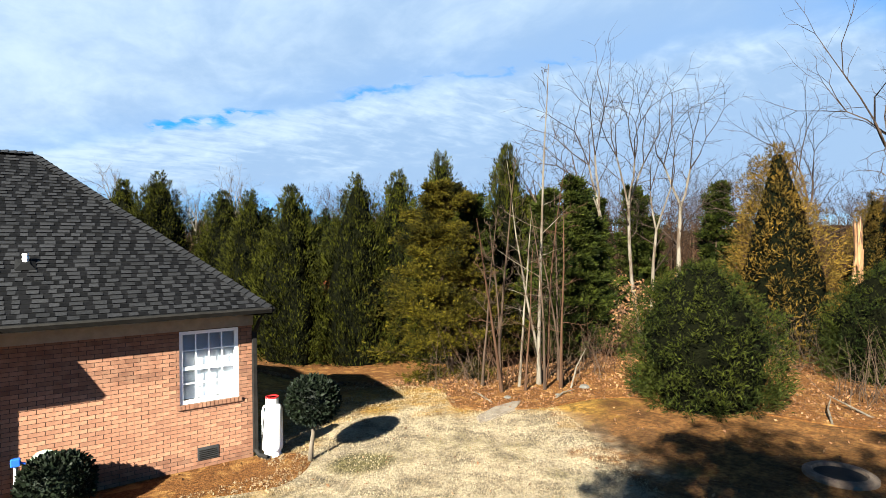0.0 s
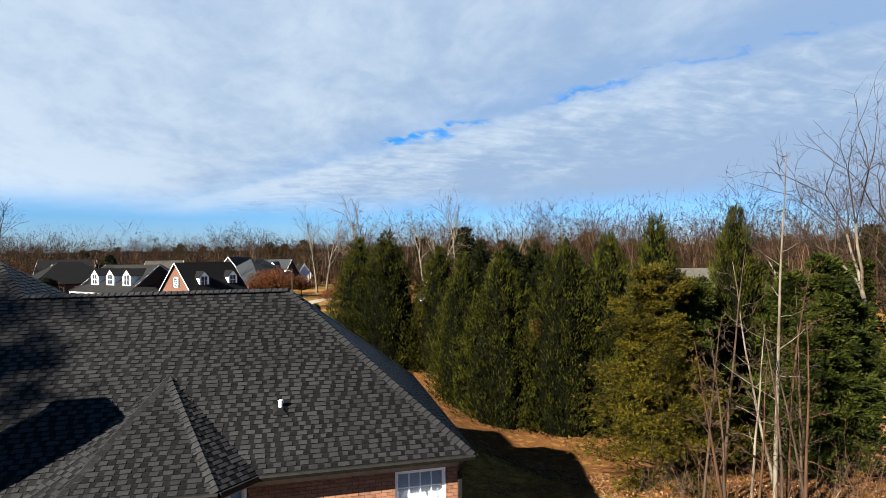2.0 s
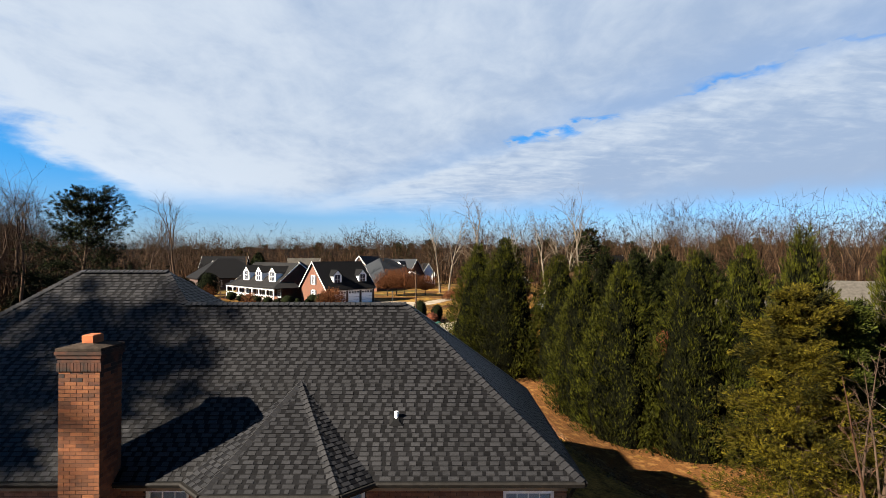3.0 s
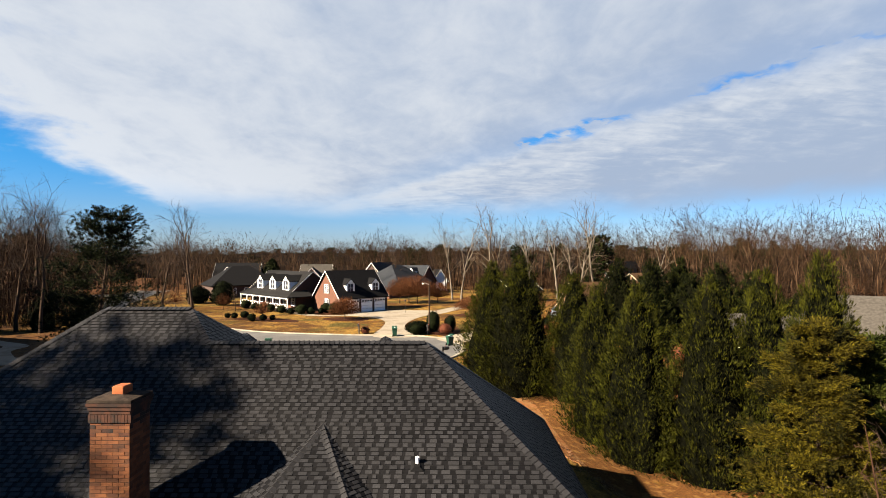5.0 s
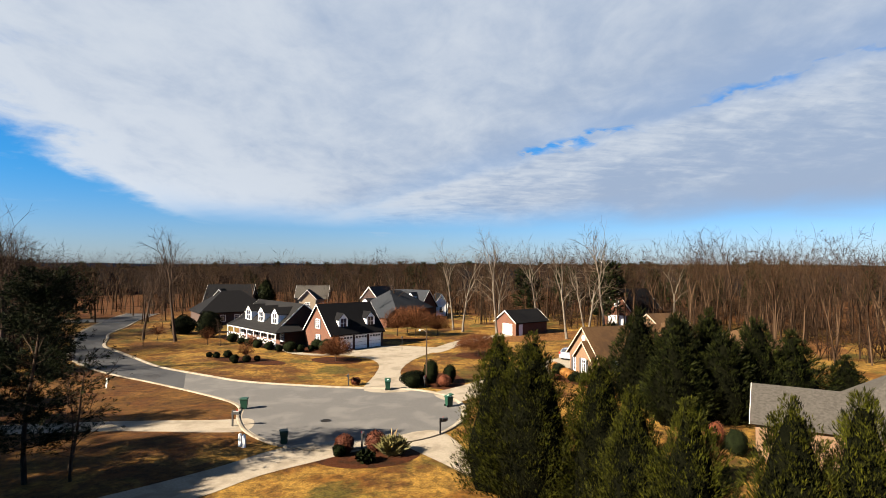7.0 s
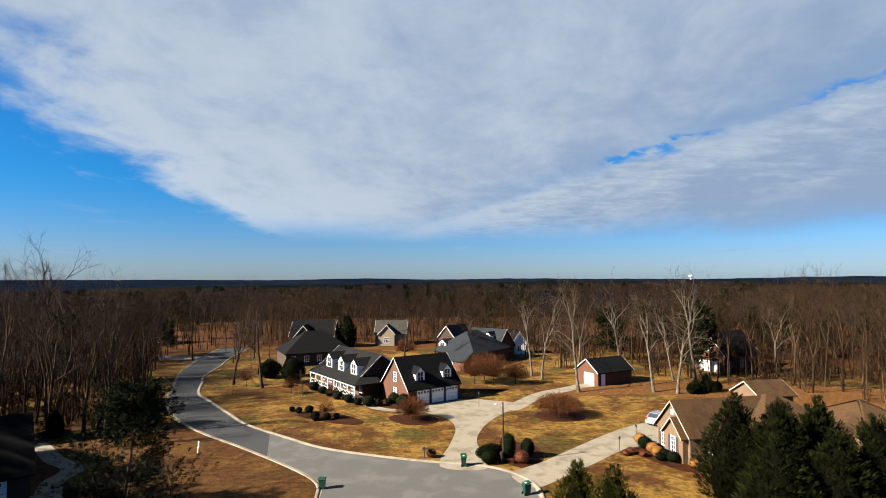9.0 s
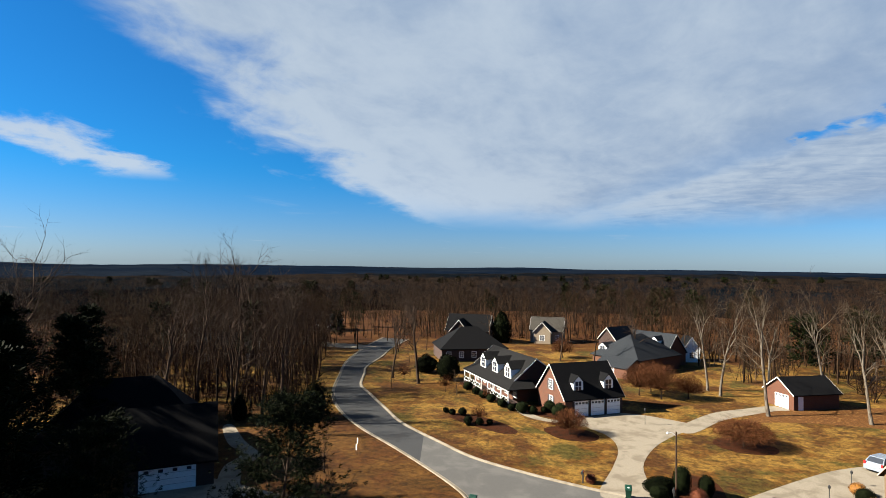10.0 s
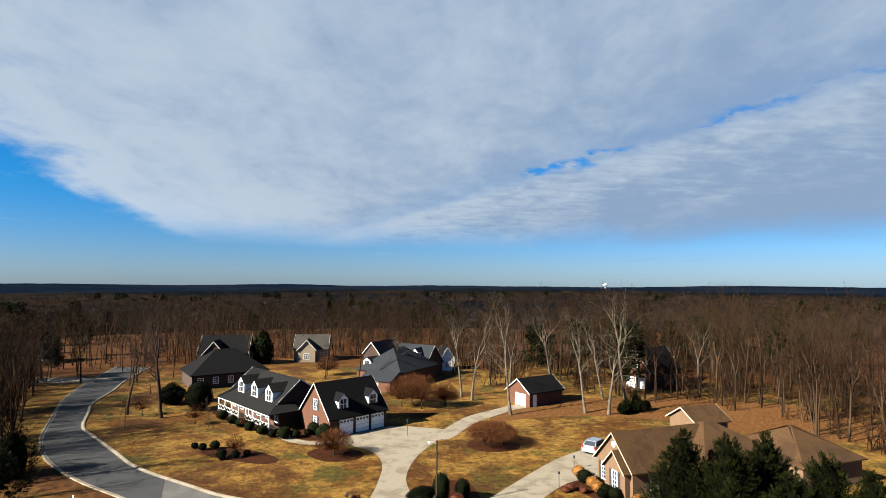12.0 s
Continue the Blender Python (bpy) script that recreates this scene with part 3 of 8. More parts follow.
# ---- trees and shrubs ----
# a flat fan of scale leaves, growing along z
SPRAY_V = [(0, 0, 0), (-0.10, 0.03, 0.55), (0.0, 0.0, 1.0), (0.10, -0.03, 0.55), (-0.36, 0.10, 0.66), (-0.24, 0.04, 0.36), (0.36, -0.10, 0.66), (0.24, -0.04, 0.36)]
SPRAY_F = [(0, 1, 2), (0, 2, 3), (0, 5, 4), (0, 4, 1), (0, 6, 7), (0, 3, 6)]
# a tuft of needles
TUFT_V, TUFT_F = [], []
for _k in range(6):
    _a, _w = _k * 2.4, 0.10
    _r, _h = (0.52, 0.55) if _k % 2 else (0.30, 0.85)
    TUFT_V += [(-_w * 0.4 * math.sin(_a), _w * 0.4 * math.cos(_a), -0.05), (_r * math.cos(_a) - _w * math.sin(_a), _r * math.sin(_a) + _w * math.cos(_a), _h), (_r * math.cos(_a) * 1.1 + _w * math.sin(_a), _r * math.sin(_a) * 1.1 - _w * math.cos(_a), _h * 1.05)]
    TUFT_F.append((3 * _k, 3 * _k + 1, 3 * _k + 2))
# one leaf, folded along its midrib
LEAF_V = [(0, 0, 0), (-0.28, 0.06, 0.5), (0, 0, 1.0), (0.28, 0.06, 0.5)]
LEAF_F = [(0, 1, 2), (0, 2, 3)]


def crown_mesh(name, seed, height, radius, count, material, low=0.0, widest=0.22, leaders=3, spray=0.42, lean=0.75, gaps=0.25, power=1.5, template=(SPRAY_V, SPRAY_F), core=0.72):
    """A dense evergreen crown: plumes of foliage over a dark inner body, lobed and spired, with an uneven outline."""
    rng = np.random.default_rng(seed)
    h = rng.random(count) ** 1.15
    spin = rng.random(count) * 2 * np.pi
    lobes = [(rng.random() * 6.28, rng.integers(2, 5), rng.random() * 6, rng.random() * 0.10 + 0.05) for _ in range(4)]

    def reach(hh, ang):
        base = np.where(hh < widest, 0.80 + 0.20 * hh / widest, 1 - ((hh - widest) / (1 - widest)).clip(0, 1) ** power)
        lumps = sum(a * np.sin(k * ang + p + q * 3 * hh) for p, k, q, a in lobes)
        return radius * base * (1 + lumps) + 0.06

    r = reach(h, spin)
    plume = np.sin(spin * 9 + h * 31 + seed) * np.sin(h * 57 + spin * 4)
    inset = rng.random(count) ** 2 * 0.35
    r = r * (1 - inset) * (1 + 0.09 * plume)
    keep = rng.random(count) > gaps * (plume < -0.45)
    pts = np.stack([r * np.cos(spin), r * np.sin(spin), low + h * (height - low)], axis=1)
    # side spires near the top
    for k in range(leaders):
        ang, off = rng.random() * 6.28, radius * (0.10 + 0.22 * rng.random())
        near = (h > 0.70) & (np.cos(spin - ang) > 0.35)
        pts[near, 0] += np.cos(ang) * off * (h[near] - 0.70) / 0.30
        pts[near, 1] += np.sin(ang) * off * (h[near] - 0.70) / 0.30
        pts[near, 2] -= (0.25 + 0.5 * k / leaders) * (h[near] - 0.70)
    ways = np.stack([np.cos(spin) * (1 - lean), np.sin(spin) * (1 - lean), np.full(count, lean)], axis=1) + rng.normal(0, 0.22, (count, 3))
    sizes = spray * (0.6 + 0.7 * rng.random(count)) * np.where(h > 0.9, 0.8, 1.0)
    v, f = scatter(*template, pts[keep], turned(ways[keep], rng.random(keep.sum()) * 6.28), sizes[keep])
    rows, cols = 14, 14
    gh, ga = np.meshgrid(np.linspace(0.0, 0.95, rows), np.linspace(0, 2 * np.pi, cols, endpoint=False), indexing="ij")
    gr = reach(gh, ga) * core * (1 + rng.normal(0, 0.04, gh.shape))
    body = np.stack([gr * np.cos(ga), gr * np.sin(ga), low + gh * (height - low)], axis=2).reshape(-1, 3)
    quads = np.array([(i * cols + j, i * cols + (j + 1) % cols, (i + 1) * cols + (j + 1) % cols, (i + 1) * cols + j) for i in range(rows - 1) for j in range(cols)])
    return mesh_arrays(name, [(v, f), (body, quads)], material)


# a narrow feathered shoot, growing along z
FROND_V = [(0, 0, 0), (-0.075, 0.02, 0.5), (0, 0, 1.0), (0.075, -0.02, 0.5), (0, 0, 0.22), (-0.05, 0, 0.40), (-0.24, 0.06, 0.80), (0, 0, 0.16), (0.05, 0, 0.34), (0.24, -0.06, 0.68)]
FROND_F = [(0, 3, 2), (0, 2, 1), (4, 5, 6), (7, 9, 8)]


def spire_crown(name, seed, height, radius, plumes, per, material, spray=0.2, widest=0.28, power=1.4, splay=0.50, leaders=3, long=1.2, body=0.70, deep=0.72, loose=0.24):
    """A dense cypress: upright feathery plumes packed over an inner cone coloured near-black for shade, with a few
    leaders at the top.
    """
    rng = np.random.default_rng(seed)
    waves = [(rng.integers(2, 6), rng.random() * 6.28, rng.uniform(-5, 5), rng.uniform(0.04, 0.09)) for _ in range(4)]

    def reach(hh, aa):
        base = np.where(hh < widest, 0.80 + 0.20 * np.sin(hh / widest * 1.5708), 1 - ((hh - widest) / (1 - widest)).clip(0, 1) ** power)
        return radius * base * (1 + sum(w * np.sin(k * aa + p + q * hh) for k, p, q, w in waves))

    h = ((np.arange(plumes) + rng.random(plumes)) / plumes) ** 1.12 * 0.97
    ang = np.arange(plumes) * 2.39996 + rng.normal(0, 0.25, plumes)
    out = np.stack([np.cos(ang), np.sin(ang), np.zeros(plumes)], axis=1)
    size = long * (1.0 - 0.66 * h) * rng.uniform(0.65, 1.3, plumes)
    r = reach(h, ang) * rng.uniform(deep, 1.10, plumes)
    axis = np.zeros((plumes, 3))
    for k in range(leaders):                       # side leaders draw the upper plumes aside
        a, lean = rng.random() * 6.28, radius * rng.uniform(0.16, 0.34)
        mine = (rng.integers(0, leaders + 1, plumes) == k) & (h > 0.62)
        axis[mine, 0] += math.cos(a) * lean * ((h[mine] - 0.62) / 0.38) ** 0.8
        axis[mine, 1] += math.sin(a) * lean * ((h[mine] - 0.62) / 0.38) ** 0.8
        axis[mine, 2] -= height * rng.uniform(0.03, 0.10) * (h[mine] - 0.62) / 0.38
    root = axis + out * (r * 0.90)[:, None] + np.array([0, 0, 1.0]) * (h * height - 0.30 * size)[:, None]
    tip = splay * (1 - 0.75 * h ** 2)[:, None] * out + np.array([0, 0, 1.0]) + rng.normal(0, 0.12, (plumes, 3))
    tip /= np.linalg.norm(tip, axis=1, keepdims=True)
    q = rng.random((plumes, per)) ** 0.8
    side = rng.normal(0, 1, (plumes, per, 3))
    girth = (0.15 * size[:, None] * (np.sin(np.pi * (0.10 + 0.86 * q)) ** 0.8))[:, :, None]
    pts = root[:, None, :] + tip[:, None, :] * (q * size[:, None])[:, :, None] + side * girth
    ways = tip[:, None, :] * 1.2 + side * loose + out[:, None, :] * 0.22
    n = plumes * per
    pts = pts.reshape(n, 3)
    pts[:, 2] = np.maximum(pts[:, 2], 0.04)
    sizes = spray * rng.uniform(0.6, 1.35, n) * np.repeat(1 - 0.30 * h, per)
    v, f = scatter(FROND_V, FROND_F, pts, turned(ways.reshape(n, 3), rng.random(n) * 6.28), sizes)
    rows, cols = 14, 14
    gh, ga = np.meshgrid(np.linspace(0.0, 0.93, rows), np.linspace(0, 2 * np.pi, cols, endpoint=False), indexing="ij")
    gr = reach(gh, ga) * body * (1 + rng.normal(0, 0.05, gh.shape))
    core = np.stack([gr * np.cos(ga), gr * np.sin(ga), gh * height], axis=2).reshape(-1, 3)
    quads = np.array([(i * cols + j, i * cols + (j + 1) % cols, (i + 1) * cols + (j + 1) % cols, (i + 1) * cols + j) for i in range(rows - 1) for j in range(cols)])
    return mesh_arrays(name, [(v, f), (core, quads, 1)], [material, INNER_SHADE])


def limb(rng, base, way, length, radius, steps, bend, droop=0.0):
    """Points and radii of one wandering, tapering limb."""
    pts, radii, p, d = [base], [radius], np.array(base, float), np.array(way, float)
    for i in range(steps):
        d = d + rng.normal(0, bend, 3)
        d[2] += droop
        d /= np.linalg.norm(d)
        p = p + d * length / steps
        pts.append(tuple(p))
        radii.append(radius * (1 - (i + 1) / steps * 0.85))
    return pts, radii, d


def bare_tree_shape(seed, height, girth, boughs=12, clear=0.35, twigs=5, spread=0.5, sides=6, fine=3, wander=0.05, up=0.9, thick=1.0, bough=0.42):
    """A leafless broad-leaved tree: its trunk and boughs, and its branches and twigs."""
    rng = np.random.default_rng(seed)
    shape, crown = Shape(), Shape()
    pts, radii, _ = limb(rng, (0, 0, -0.1), (rng.normal(0, 0.04), rng.normal(0, 0.04), 1), height, girth, 9, wander)
    radii[0] *= 1.35
    shape.tube(pts, radii, sides, caps=False)
    trunk = np.array(pts)
    for b in range(boughs):
        h = clear + (0.97 - clear) * ((b + rng.random()) / boughs)
        k = min(int(h * 9), 8)
        base = trunk[k] + (trunk[k + 1] - trunk[k]) * (h * 9 - k)
        ang = b * 2.4 + rng.normal(0, 0.4)
        length = height * spread * (1.05 - h * 0.75) * (0.6 + 0.6 * rng.random())
        way = (math.cos(ang), math.sin(ang), up * (0.6 + 0.7 * rng.random()))
        r = girth * (1 - h * 0.8) * bough
        bp, br, _ = limb(rng, tuple(base), way, length, r, 5, 0.16, 0.05)
        shape.tube(bp, br, max(3, sides - 2), caps=False)
        bp = np.array(bp)
        for s in range(twigs):
            q = 0.25 + 0.75 * (s + rng.random()) / twigs
            i = min(int(q * 5), 4)
            start = bp[i] + (bp[i + 1] - bp[i]) * (q * 5 - i)
            sway = bp[i + 1] - bp[i]
            sway = sway / np.linalg.norm(sway) + rng.normal(0, 0.55, 3)
            tl = length * 0.42 * (0.5 + 0.8 * rng.random())
            tp, tr, _ = limb(rng, tuple(start), sway, tl, max(r * 0.38 * thick, 0.012 * thick), 3, 0.2, 0.08)
            crown.tube(tp, tr, 3, caps=False)
            for e in range(fine):
                g = np.array(tp[1 + e % 3])
                way2 = np.array(tp[min(2 + e % 3, 3)]) - np.array(tp[e % 3]) + rng.normal(0, 0.45 * tl / 3, 3)
                end = g + way2 / (np.linalg.norm(way2) + 1e-6) * tl * (0.35 + 0.4 * rng.random())
                crown.tube([tuple(g), tuple(end)], [max(r * 0.16 * thick, 0.008 * thick), 0.003 * thick], 3, caps=False)
    return shape, crown


def forks(rng, height, girth, clear, levels, spread, side=1, bend=0.10):
    """Limbs (points, radii, level) of a tree whose trunk divides again and again into rising leaders, with side branches."""
    limbs = []
    first = height * (1 - clear) / sum(0.76 ** k for k in range(levels)) * 1.06

    def grow(base, way, length, radius, level):
        steps = 4 if level == 0 else 3 if level == 1 else 2
        pts, _, d = limb(rng, base, way, length, radius, steps, bend * (0.45 if level == 0 else 1.0 + 0.25 * level), 0.05 if level < 3 else -0.02)
        shrink = 0.32 if level < levels else 0.85
        limbs.append((pts, [radius * (1 - shrink * i / steps) for i in range(steps + 1)], level))
        if level == levels:
            return
        tip = np.array(pts[-1])
        across = np.cross(d, rng.normal(0, 1, 3))
        across /= np.linalg.norm(across) + 1e-9
        other = np.cross(d, across)
        count = 3 if rng.random() < (0.6 if level == 0 else 0.2) else 2
        turn = rng.random() * 6.28
        reach = first if level == 0 else length * 0.76
        for k in range(count):
            a = turn + 6.28 * k / count + rng.normal(0, 0.3)
            tilt = spread * rng.uniform(0.45, 1.3) * (1.0 + 0.22 * level)
            grow(tuple(tip), d + (across * math.cos(a) + other * math.sin(a)) * tilt + np.array((0, 0, 0.10 if level < 2 else 0.0)), reach * rng.uniform(0.75, 1.2), radius * (0.56 if level else 0.52), level + 1)
        for k in range(side if level else 1 + side):
            q = rng.uniform(0.3, 0.95) if level else rng.uniform(0.62, 0.97)
            i = min(int(q * steps), steps - 1)
            start = np.array(pts[i]) + (np.array(pts[i + 1]) - np.array(pts[i])) * (q * steps - i)
            a = rng.random() * 6.28
            grow(tuple(start), d * 0.6 + (across * math.cos(a) + other * math.sin(a)) * rng.uniform(0.6, 1.0), reach * rng.uniform(0.5, 0.8), radius * 0.36, min(level + 2, levels))

    grow((0, 0, -0.15), (rng.normal(0, 0.05), rng.normal(0, 0.05), 1), height * clear, girth, 0)
    return limbs


def forked_tree_shape(seed, height, girth, clear=0.36, levels=5, spread=0.42, side=2, bend=0.10, stout=2, finest=0.009):
    """A leafless tree with a dividing trunk: its trunk and boughs, and its branches and twigs."""
    rng = np.random.default_rng(seed)
    wood, crown = Shape(), Shape()
    for pts, radii, level in forks(rng, height, girth, clear, levels, spread, side, bend):
        if level == 0:
            radii[0] *= 1.35
        (wood if level <= stout else crown).tube(pts, [max(r, finest * (1.0 if i < len(radii) - 1 else 0.4)) for i, r in enumerate(radii)], 7 if level == 0 else 5 if level <= stout else 3, caps=False)
    return wood, crown


def pine_meshes(name, seed, height, girth, radius, clear, count, material, shape_power=0.8, droop=-0.05, tuft=0.42, whorls=16, bark=None):
    """A pine: trunk with whorls of boughs, which carry tufts of needles."""
    rng = np.random.default_rng(seed)
    wood = Shape()
    pts, radii, _ = limb(rng, (0, 0, -0.1), (rng.normal(0, 0.03), rng.normal(0, 0.03), 1), height, girth, 8, 0.03)
    wood.tube(pts, radii, 7, caps=False)
    trunk, places, ways = np.array(pts), [], []
    per = max(1, count // (whorls * 5))
    for w in range(whorls):
        h = clear + (0.99 - clear) * (w + 0.5 * rng.random()) / whorls
        k = min(int(h * 8), 7)
        base = trunk[k] + (trunk[k + 1] - trunk[k]) * (h * 8 - k)
        q = (1 - (h - clear) / (1 - clear))
        for b in range(5):
            ang = b * 1.257 + w * 0.7 + rng.normal(0, 0.3)
            length = radius * (q ** shape_power * 0.9 + 0.12) * (0.4 + 0.75 * rng.random())
            way = (math.cos(ang), math.sin(ang), rng.uniform(-0.05, 0.45) + 0.5 * (1 - q))
            bp, br, _ = limb(rng, tuple(base), way, length, girth * 0.22 * (q + 0.3), 4, 0.10, droop)
            wood.tube(bp, br, 3, caps=False)
            bp = np.array(bp)
            s = 0.30 + 0.70 * rng.random(per) ** 0.7
            i = np.minimum((s * 4).astype(int), 3)
            where = bp[i] + (bp[i + 1] - bp[i]) * (s * 4 - i)[:, None]
            off = rng.normal(0, 0.11 * length + 0.05, (per, 3)) * np.array([1, 1, 0.4])
            places.append(where + off)
            ways.append(np.tile(np.array([way[0], way[1], 0.55]), (per, 1)) + off * 2 + rng.normal(0, 0.4, (per, 3)))
    places, ways = np.concatenate(places), np.concatenate(ways)
    n = len(places)
    v, f = scatter(TUFT_V, TUFT_F, places, turned(ways, rng.random(n) * 6.28), tuft * (0.6 + 0.7 * rng.random(n)))
    return mesh_of(name + "_trunk", wood, bark or BARK), mesh_arrays(name + "_crown", [(v, f)], material)


def blob_mesh(name, seed, rx, ry, rz, count, material, leaf=0.12, template=(LEAF_V, LEAF_F), lumps=0.10, base=0.0, core=0.85):
    """A clipped or rounded shrub: leaves over a lumpy inner body."""
    rng = np.random.default_rng(seed)
    d = rng.normal(0, 1, (count, 3))
    d /= np.linalg.norm(d, axis=1, keepdims=True)
    ph = rng.random(6) * 6.28

    def swell(q):
        return 1 + lumps * (np.sin(4 * q[:, 0] + ph[0] + 3 * q[:, 2]) + np.sin(5 * q[:, 1] + ph[1]) * np.cos(4 * q[:, 2] + ph[2]))

    depth = 1 - 0.22 * rng.random(count) ** 2
    pts = d * np.array([rx, ry, rz]) * (swell(d) * depth)[:, None] + np.array([0, 0, base + rz])
    pts[:, 2] = np.maximum(pts[:, 2], 0.02)
    ways = d + rng.normal(0, 0.5, (count, 3)) + np.array([0, 0, 0.25])
    v, f = scatter(*template, pts, turned(ways, rng.random(count) * 6.28), leaf * (0.6 + 0.8 * rng.random(count)))
    rows, cols = 9, 14
    th, ga = np.meshgrid(np.linspace(0.05, math.pi - 0.05, rows), np.linspace(0, 2 * np.pi, cols, endpoint=False), indexing="ij")
    q = np.stack([np.sin(th) * np.cos(ga), np.sin(th) * np.sin(ga), np.cos(th)], axis=2).reshape(-1, 3)
    body = q * np.array([rx, ry, rz]) * (swell(q) * core)[:, None] + np.array([0, 0, base + rz])
    body[:, 2] = np.maximum(body[:, 2], 0.0)
    quads = np.array([(i * cols + j, (i + 1) * cols + j, (i + 1) * cols + (j + 1) % cols, i * cols + (j + 1) % cols) for i in range(rows - 1) for j in range(cols)])
    return mesh_arrays(name, [(v, f), (body, quads)], material)

# ---- ground, road and paving ----
def swell(x, y):
    """Relief of the ground: a fall of the yard towards the evergreens, and gentle hills far from the gardens."""
    def ease(q):
        q = min(max(q, 0.0), 1.0)
        return q * q * (3 - 2 * q)

    fall = -1.35 * ease((x - 3.5) / 7.0) * ease((y - 12.6) / 12.0) * ease((35.0 - y) / 6.5)
    d = math.hypot(x + 5, y - 50)
    far = min(max((d - 170) / 500, 0), 1)
    return fall + far * (4.0 * math.sin(x / 310 + 1.0) + 5.0 * math.sin(y / 420 + 0.6 * x / 300)) - far * 4.0


def make_ground():
    shape, rings, cols = Shape(), [0, 4, 8, 11, 13, 14.5, 16, 17.5, 19, 20.5, 22, 23.5, 25, 26.5, 28, 29.5, 31, 32.5, 34, 35.5, 37, 38.5, 40, 42, 45, 52, 65, 90, 120, 160, 220, 300, 420, 600, 850, 1200, 1700, 2400, 3300, 4500], 144
    verts, faces = [], []
    for r in rings:
        for j in range(cols):
            a = 2 * math.pi * j / cols
            x, y = -5 + r * math.cos(a), 50 + r * math.sin(a)
            verts.append((x, y, swell(x, y)))
    for i in range(len(rings) - 1):
        faces += [(i * cols + j, (i + 1) * cols + j, (i + 1) * cols + (j + 1) % cols, i * cols + (j + 1) % cols) for j in range(cols)]
    whole("ground", shape.add(verts, faces), LAWN, "winter lawn of straw-coloured grass with bare reddish patches", "ground", kind="structure", smooth=True)


make_ground()

HOUSE_SIDE = [(-78.0, 150.0), (-73.0, 132.0), (-68.6, 120.6), (-64.5, 108.0), (-60.8, 101.6), (-55.5, 92.5), (-50.1, 87.2), (-43.0, 80.5), (-37.0, 75.0), (-28.5, 69.8), (-23.2, 66.9), (-16.8, 65.2), (-10.5, 64.2), (-6.0, 63.9), (-2.5, 62.9), (0.2, 60.2), (1.2, 56.5), (0.9, 52.5)]
YARD_SIDE = [(-0.9, 48.8), (-3.8, 46.6), (-8.0, 45.1), (-11.7, 45.8), (-15.3, 48.8), (-17.6, 52.8), (-19.0, 56.5), (-22.5, 59.8), (-32.0, 66.0), (-41.0, 71.4), (-49.5, 78.2), (-56.5, 86.5), (-63.0, 97.0), (-71.0, 110.5), (-77.0, 124.0), (-81.5, 136.0), (-86.0, 150.0)]
rim = smooth_line(HOUSE_SIDE + YARD_SIDE, 5)
near_road = [p for p in rim if p[0] > -31.5 + 4.6 * (71.6 - p[1]) / 8.4]
far_road = [p for p in rim if p[0] <= -31.5 + 4.6 * (71.6 - p[1]) / 8.4]
whole("road", sheet(near_road, 0.012), ASPHALT, "pale worn asphalt turning circle of a cul-de-sac", "road", kind="structure")
k = max(range(len(far_road) - 1), key=lambda i: math.dist(far_road[i], far_road[i + 1]))
whole("road_far", sheet(far_road, 0.012), ASPHALT_DARK, "darker asphalt residential street winding away", "road", kind="structure")
whole("road_seam", sheet([far_road[k], near_road[0], near_road[-1], far_road[k + 1]], 0.0125), ASPHALT, "worn asphalt at the joint of two surfacings", "road", kind="structure")
KERB = [(-0.02, -0.02), (-0.02, 0.015), (0.10, 0.02), (0.22, 0.10), (0.36, 0.125), (0.46, 0.11), (0.47, -0.02)]
kerb = band(rim, [(-s, h) for s, h in KERB][::-1])
whole("kerb", band(rim, KERB), CONCRETE, "pale concrete rolled kerb edging the asphalt", "kerb", kind="structure")


def paving(name, outline, z, material, label, category="driveway", steps=4):
    return whole(name, sheet(smooth_line(outline, steps, closed=True), z), material, label, category, kind="structure")


paving("driveway_garage", [(-8.8, 63.2), (-4.2, 63.0), (-4.5, 66.5), (-6.0, 73.0), (-5.5, 80.0), (-3.6, 86.5), (-1.0, 92.2), (-5.0, 94.5), (-10.5, 94.9), (-14.2, 91.6), (-17.4, 88.6), (-14.5, 85.6), (-11.0, 82.2), (-9.2, 77.5), (-8.9, 71.0)], 0.02, CONCRETE, "pale concrete driveway widening before three garage doors")
paving("driveway_shed", [(-3.4, 90.2), (-1.4, 88.8), (2.0, 97.0), (5.5, 102.0), (9.5, 107.0), (11.6, 108.6), (9.4, 110.4), (5.5, 106.5), (1.5, 102.0), (-1.0, 97.0)], 0.024, CONCRETE, "narrow concrete drive leading to a brick outbuilding")
paving("driveway_east", [(-1.5, 62.2), (0.8, 58.8), (4.0, 62.5), (7.0, 66.5), (11.0, 72.0), (15.5, 75.2), (17.6, 78.5), (17.6, 85.2), (13.0, 82.0), (9.0, 77.0), (5.0, 71.2), (1.5, 66.0)], 0.02, CONCRETE, "curved concrete driveway of the tan brick house")
paving("driveway_home", [(-9.4, 46.6), (-5.0, 46.4), (-7.5, 43.6), (-11.5, 40.0), (-14.0, 36.5), (-19.5, 32.0), (-26.0, 27.0), (-27.5, 30.0), (-20.0, 36.0), (-15.0, 41.0), (-12.4, 44.5)], 0.02, CONCRETE, "concrete driveway beside the shaded front lawn")
paving("driveway_west", [(-16.6, 52.4), (-15.8, 49.2), (-19.0, 48.6), (-27.0, 48.6), (-38.0, 46.6), (-46.0, 43.0), (-49.0, 45.0), (-45.0, 49.6), (-36.0, 50.0), (-27.0, 51.4), (-19.5, 52.0)], 0.021, CONCRETE, "long straight concrete driveway of the western house")
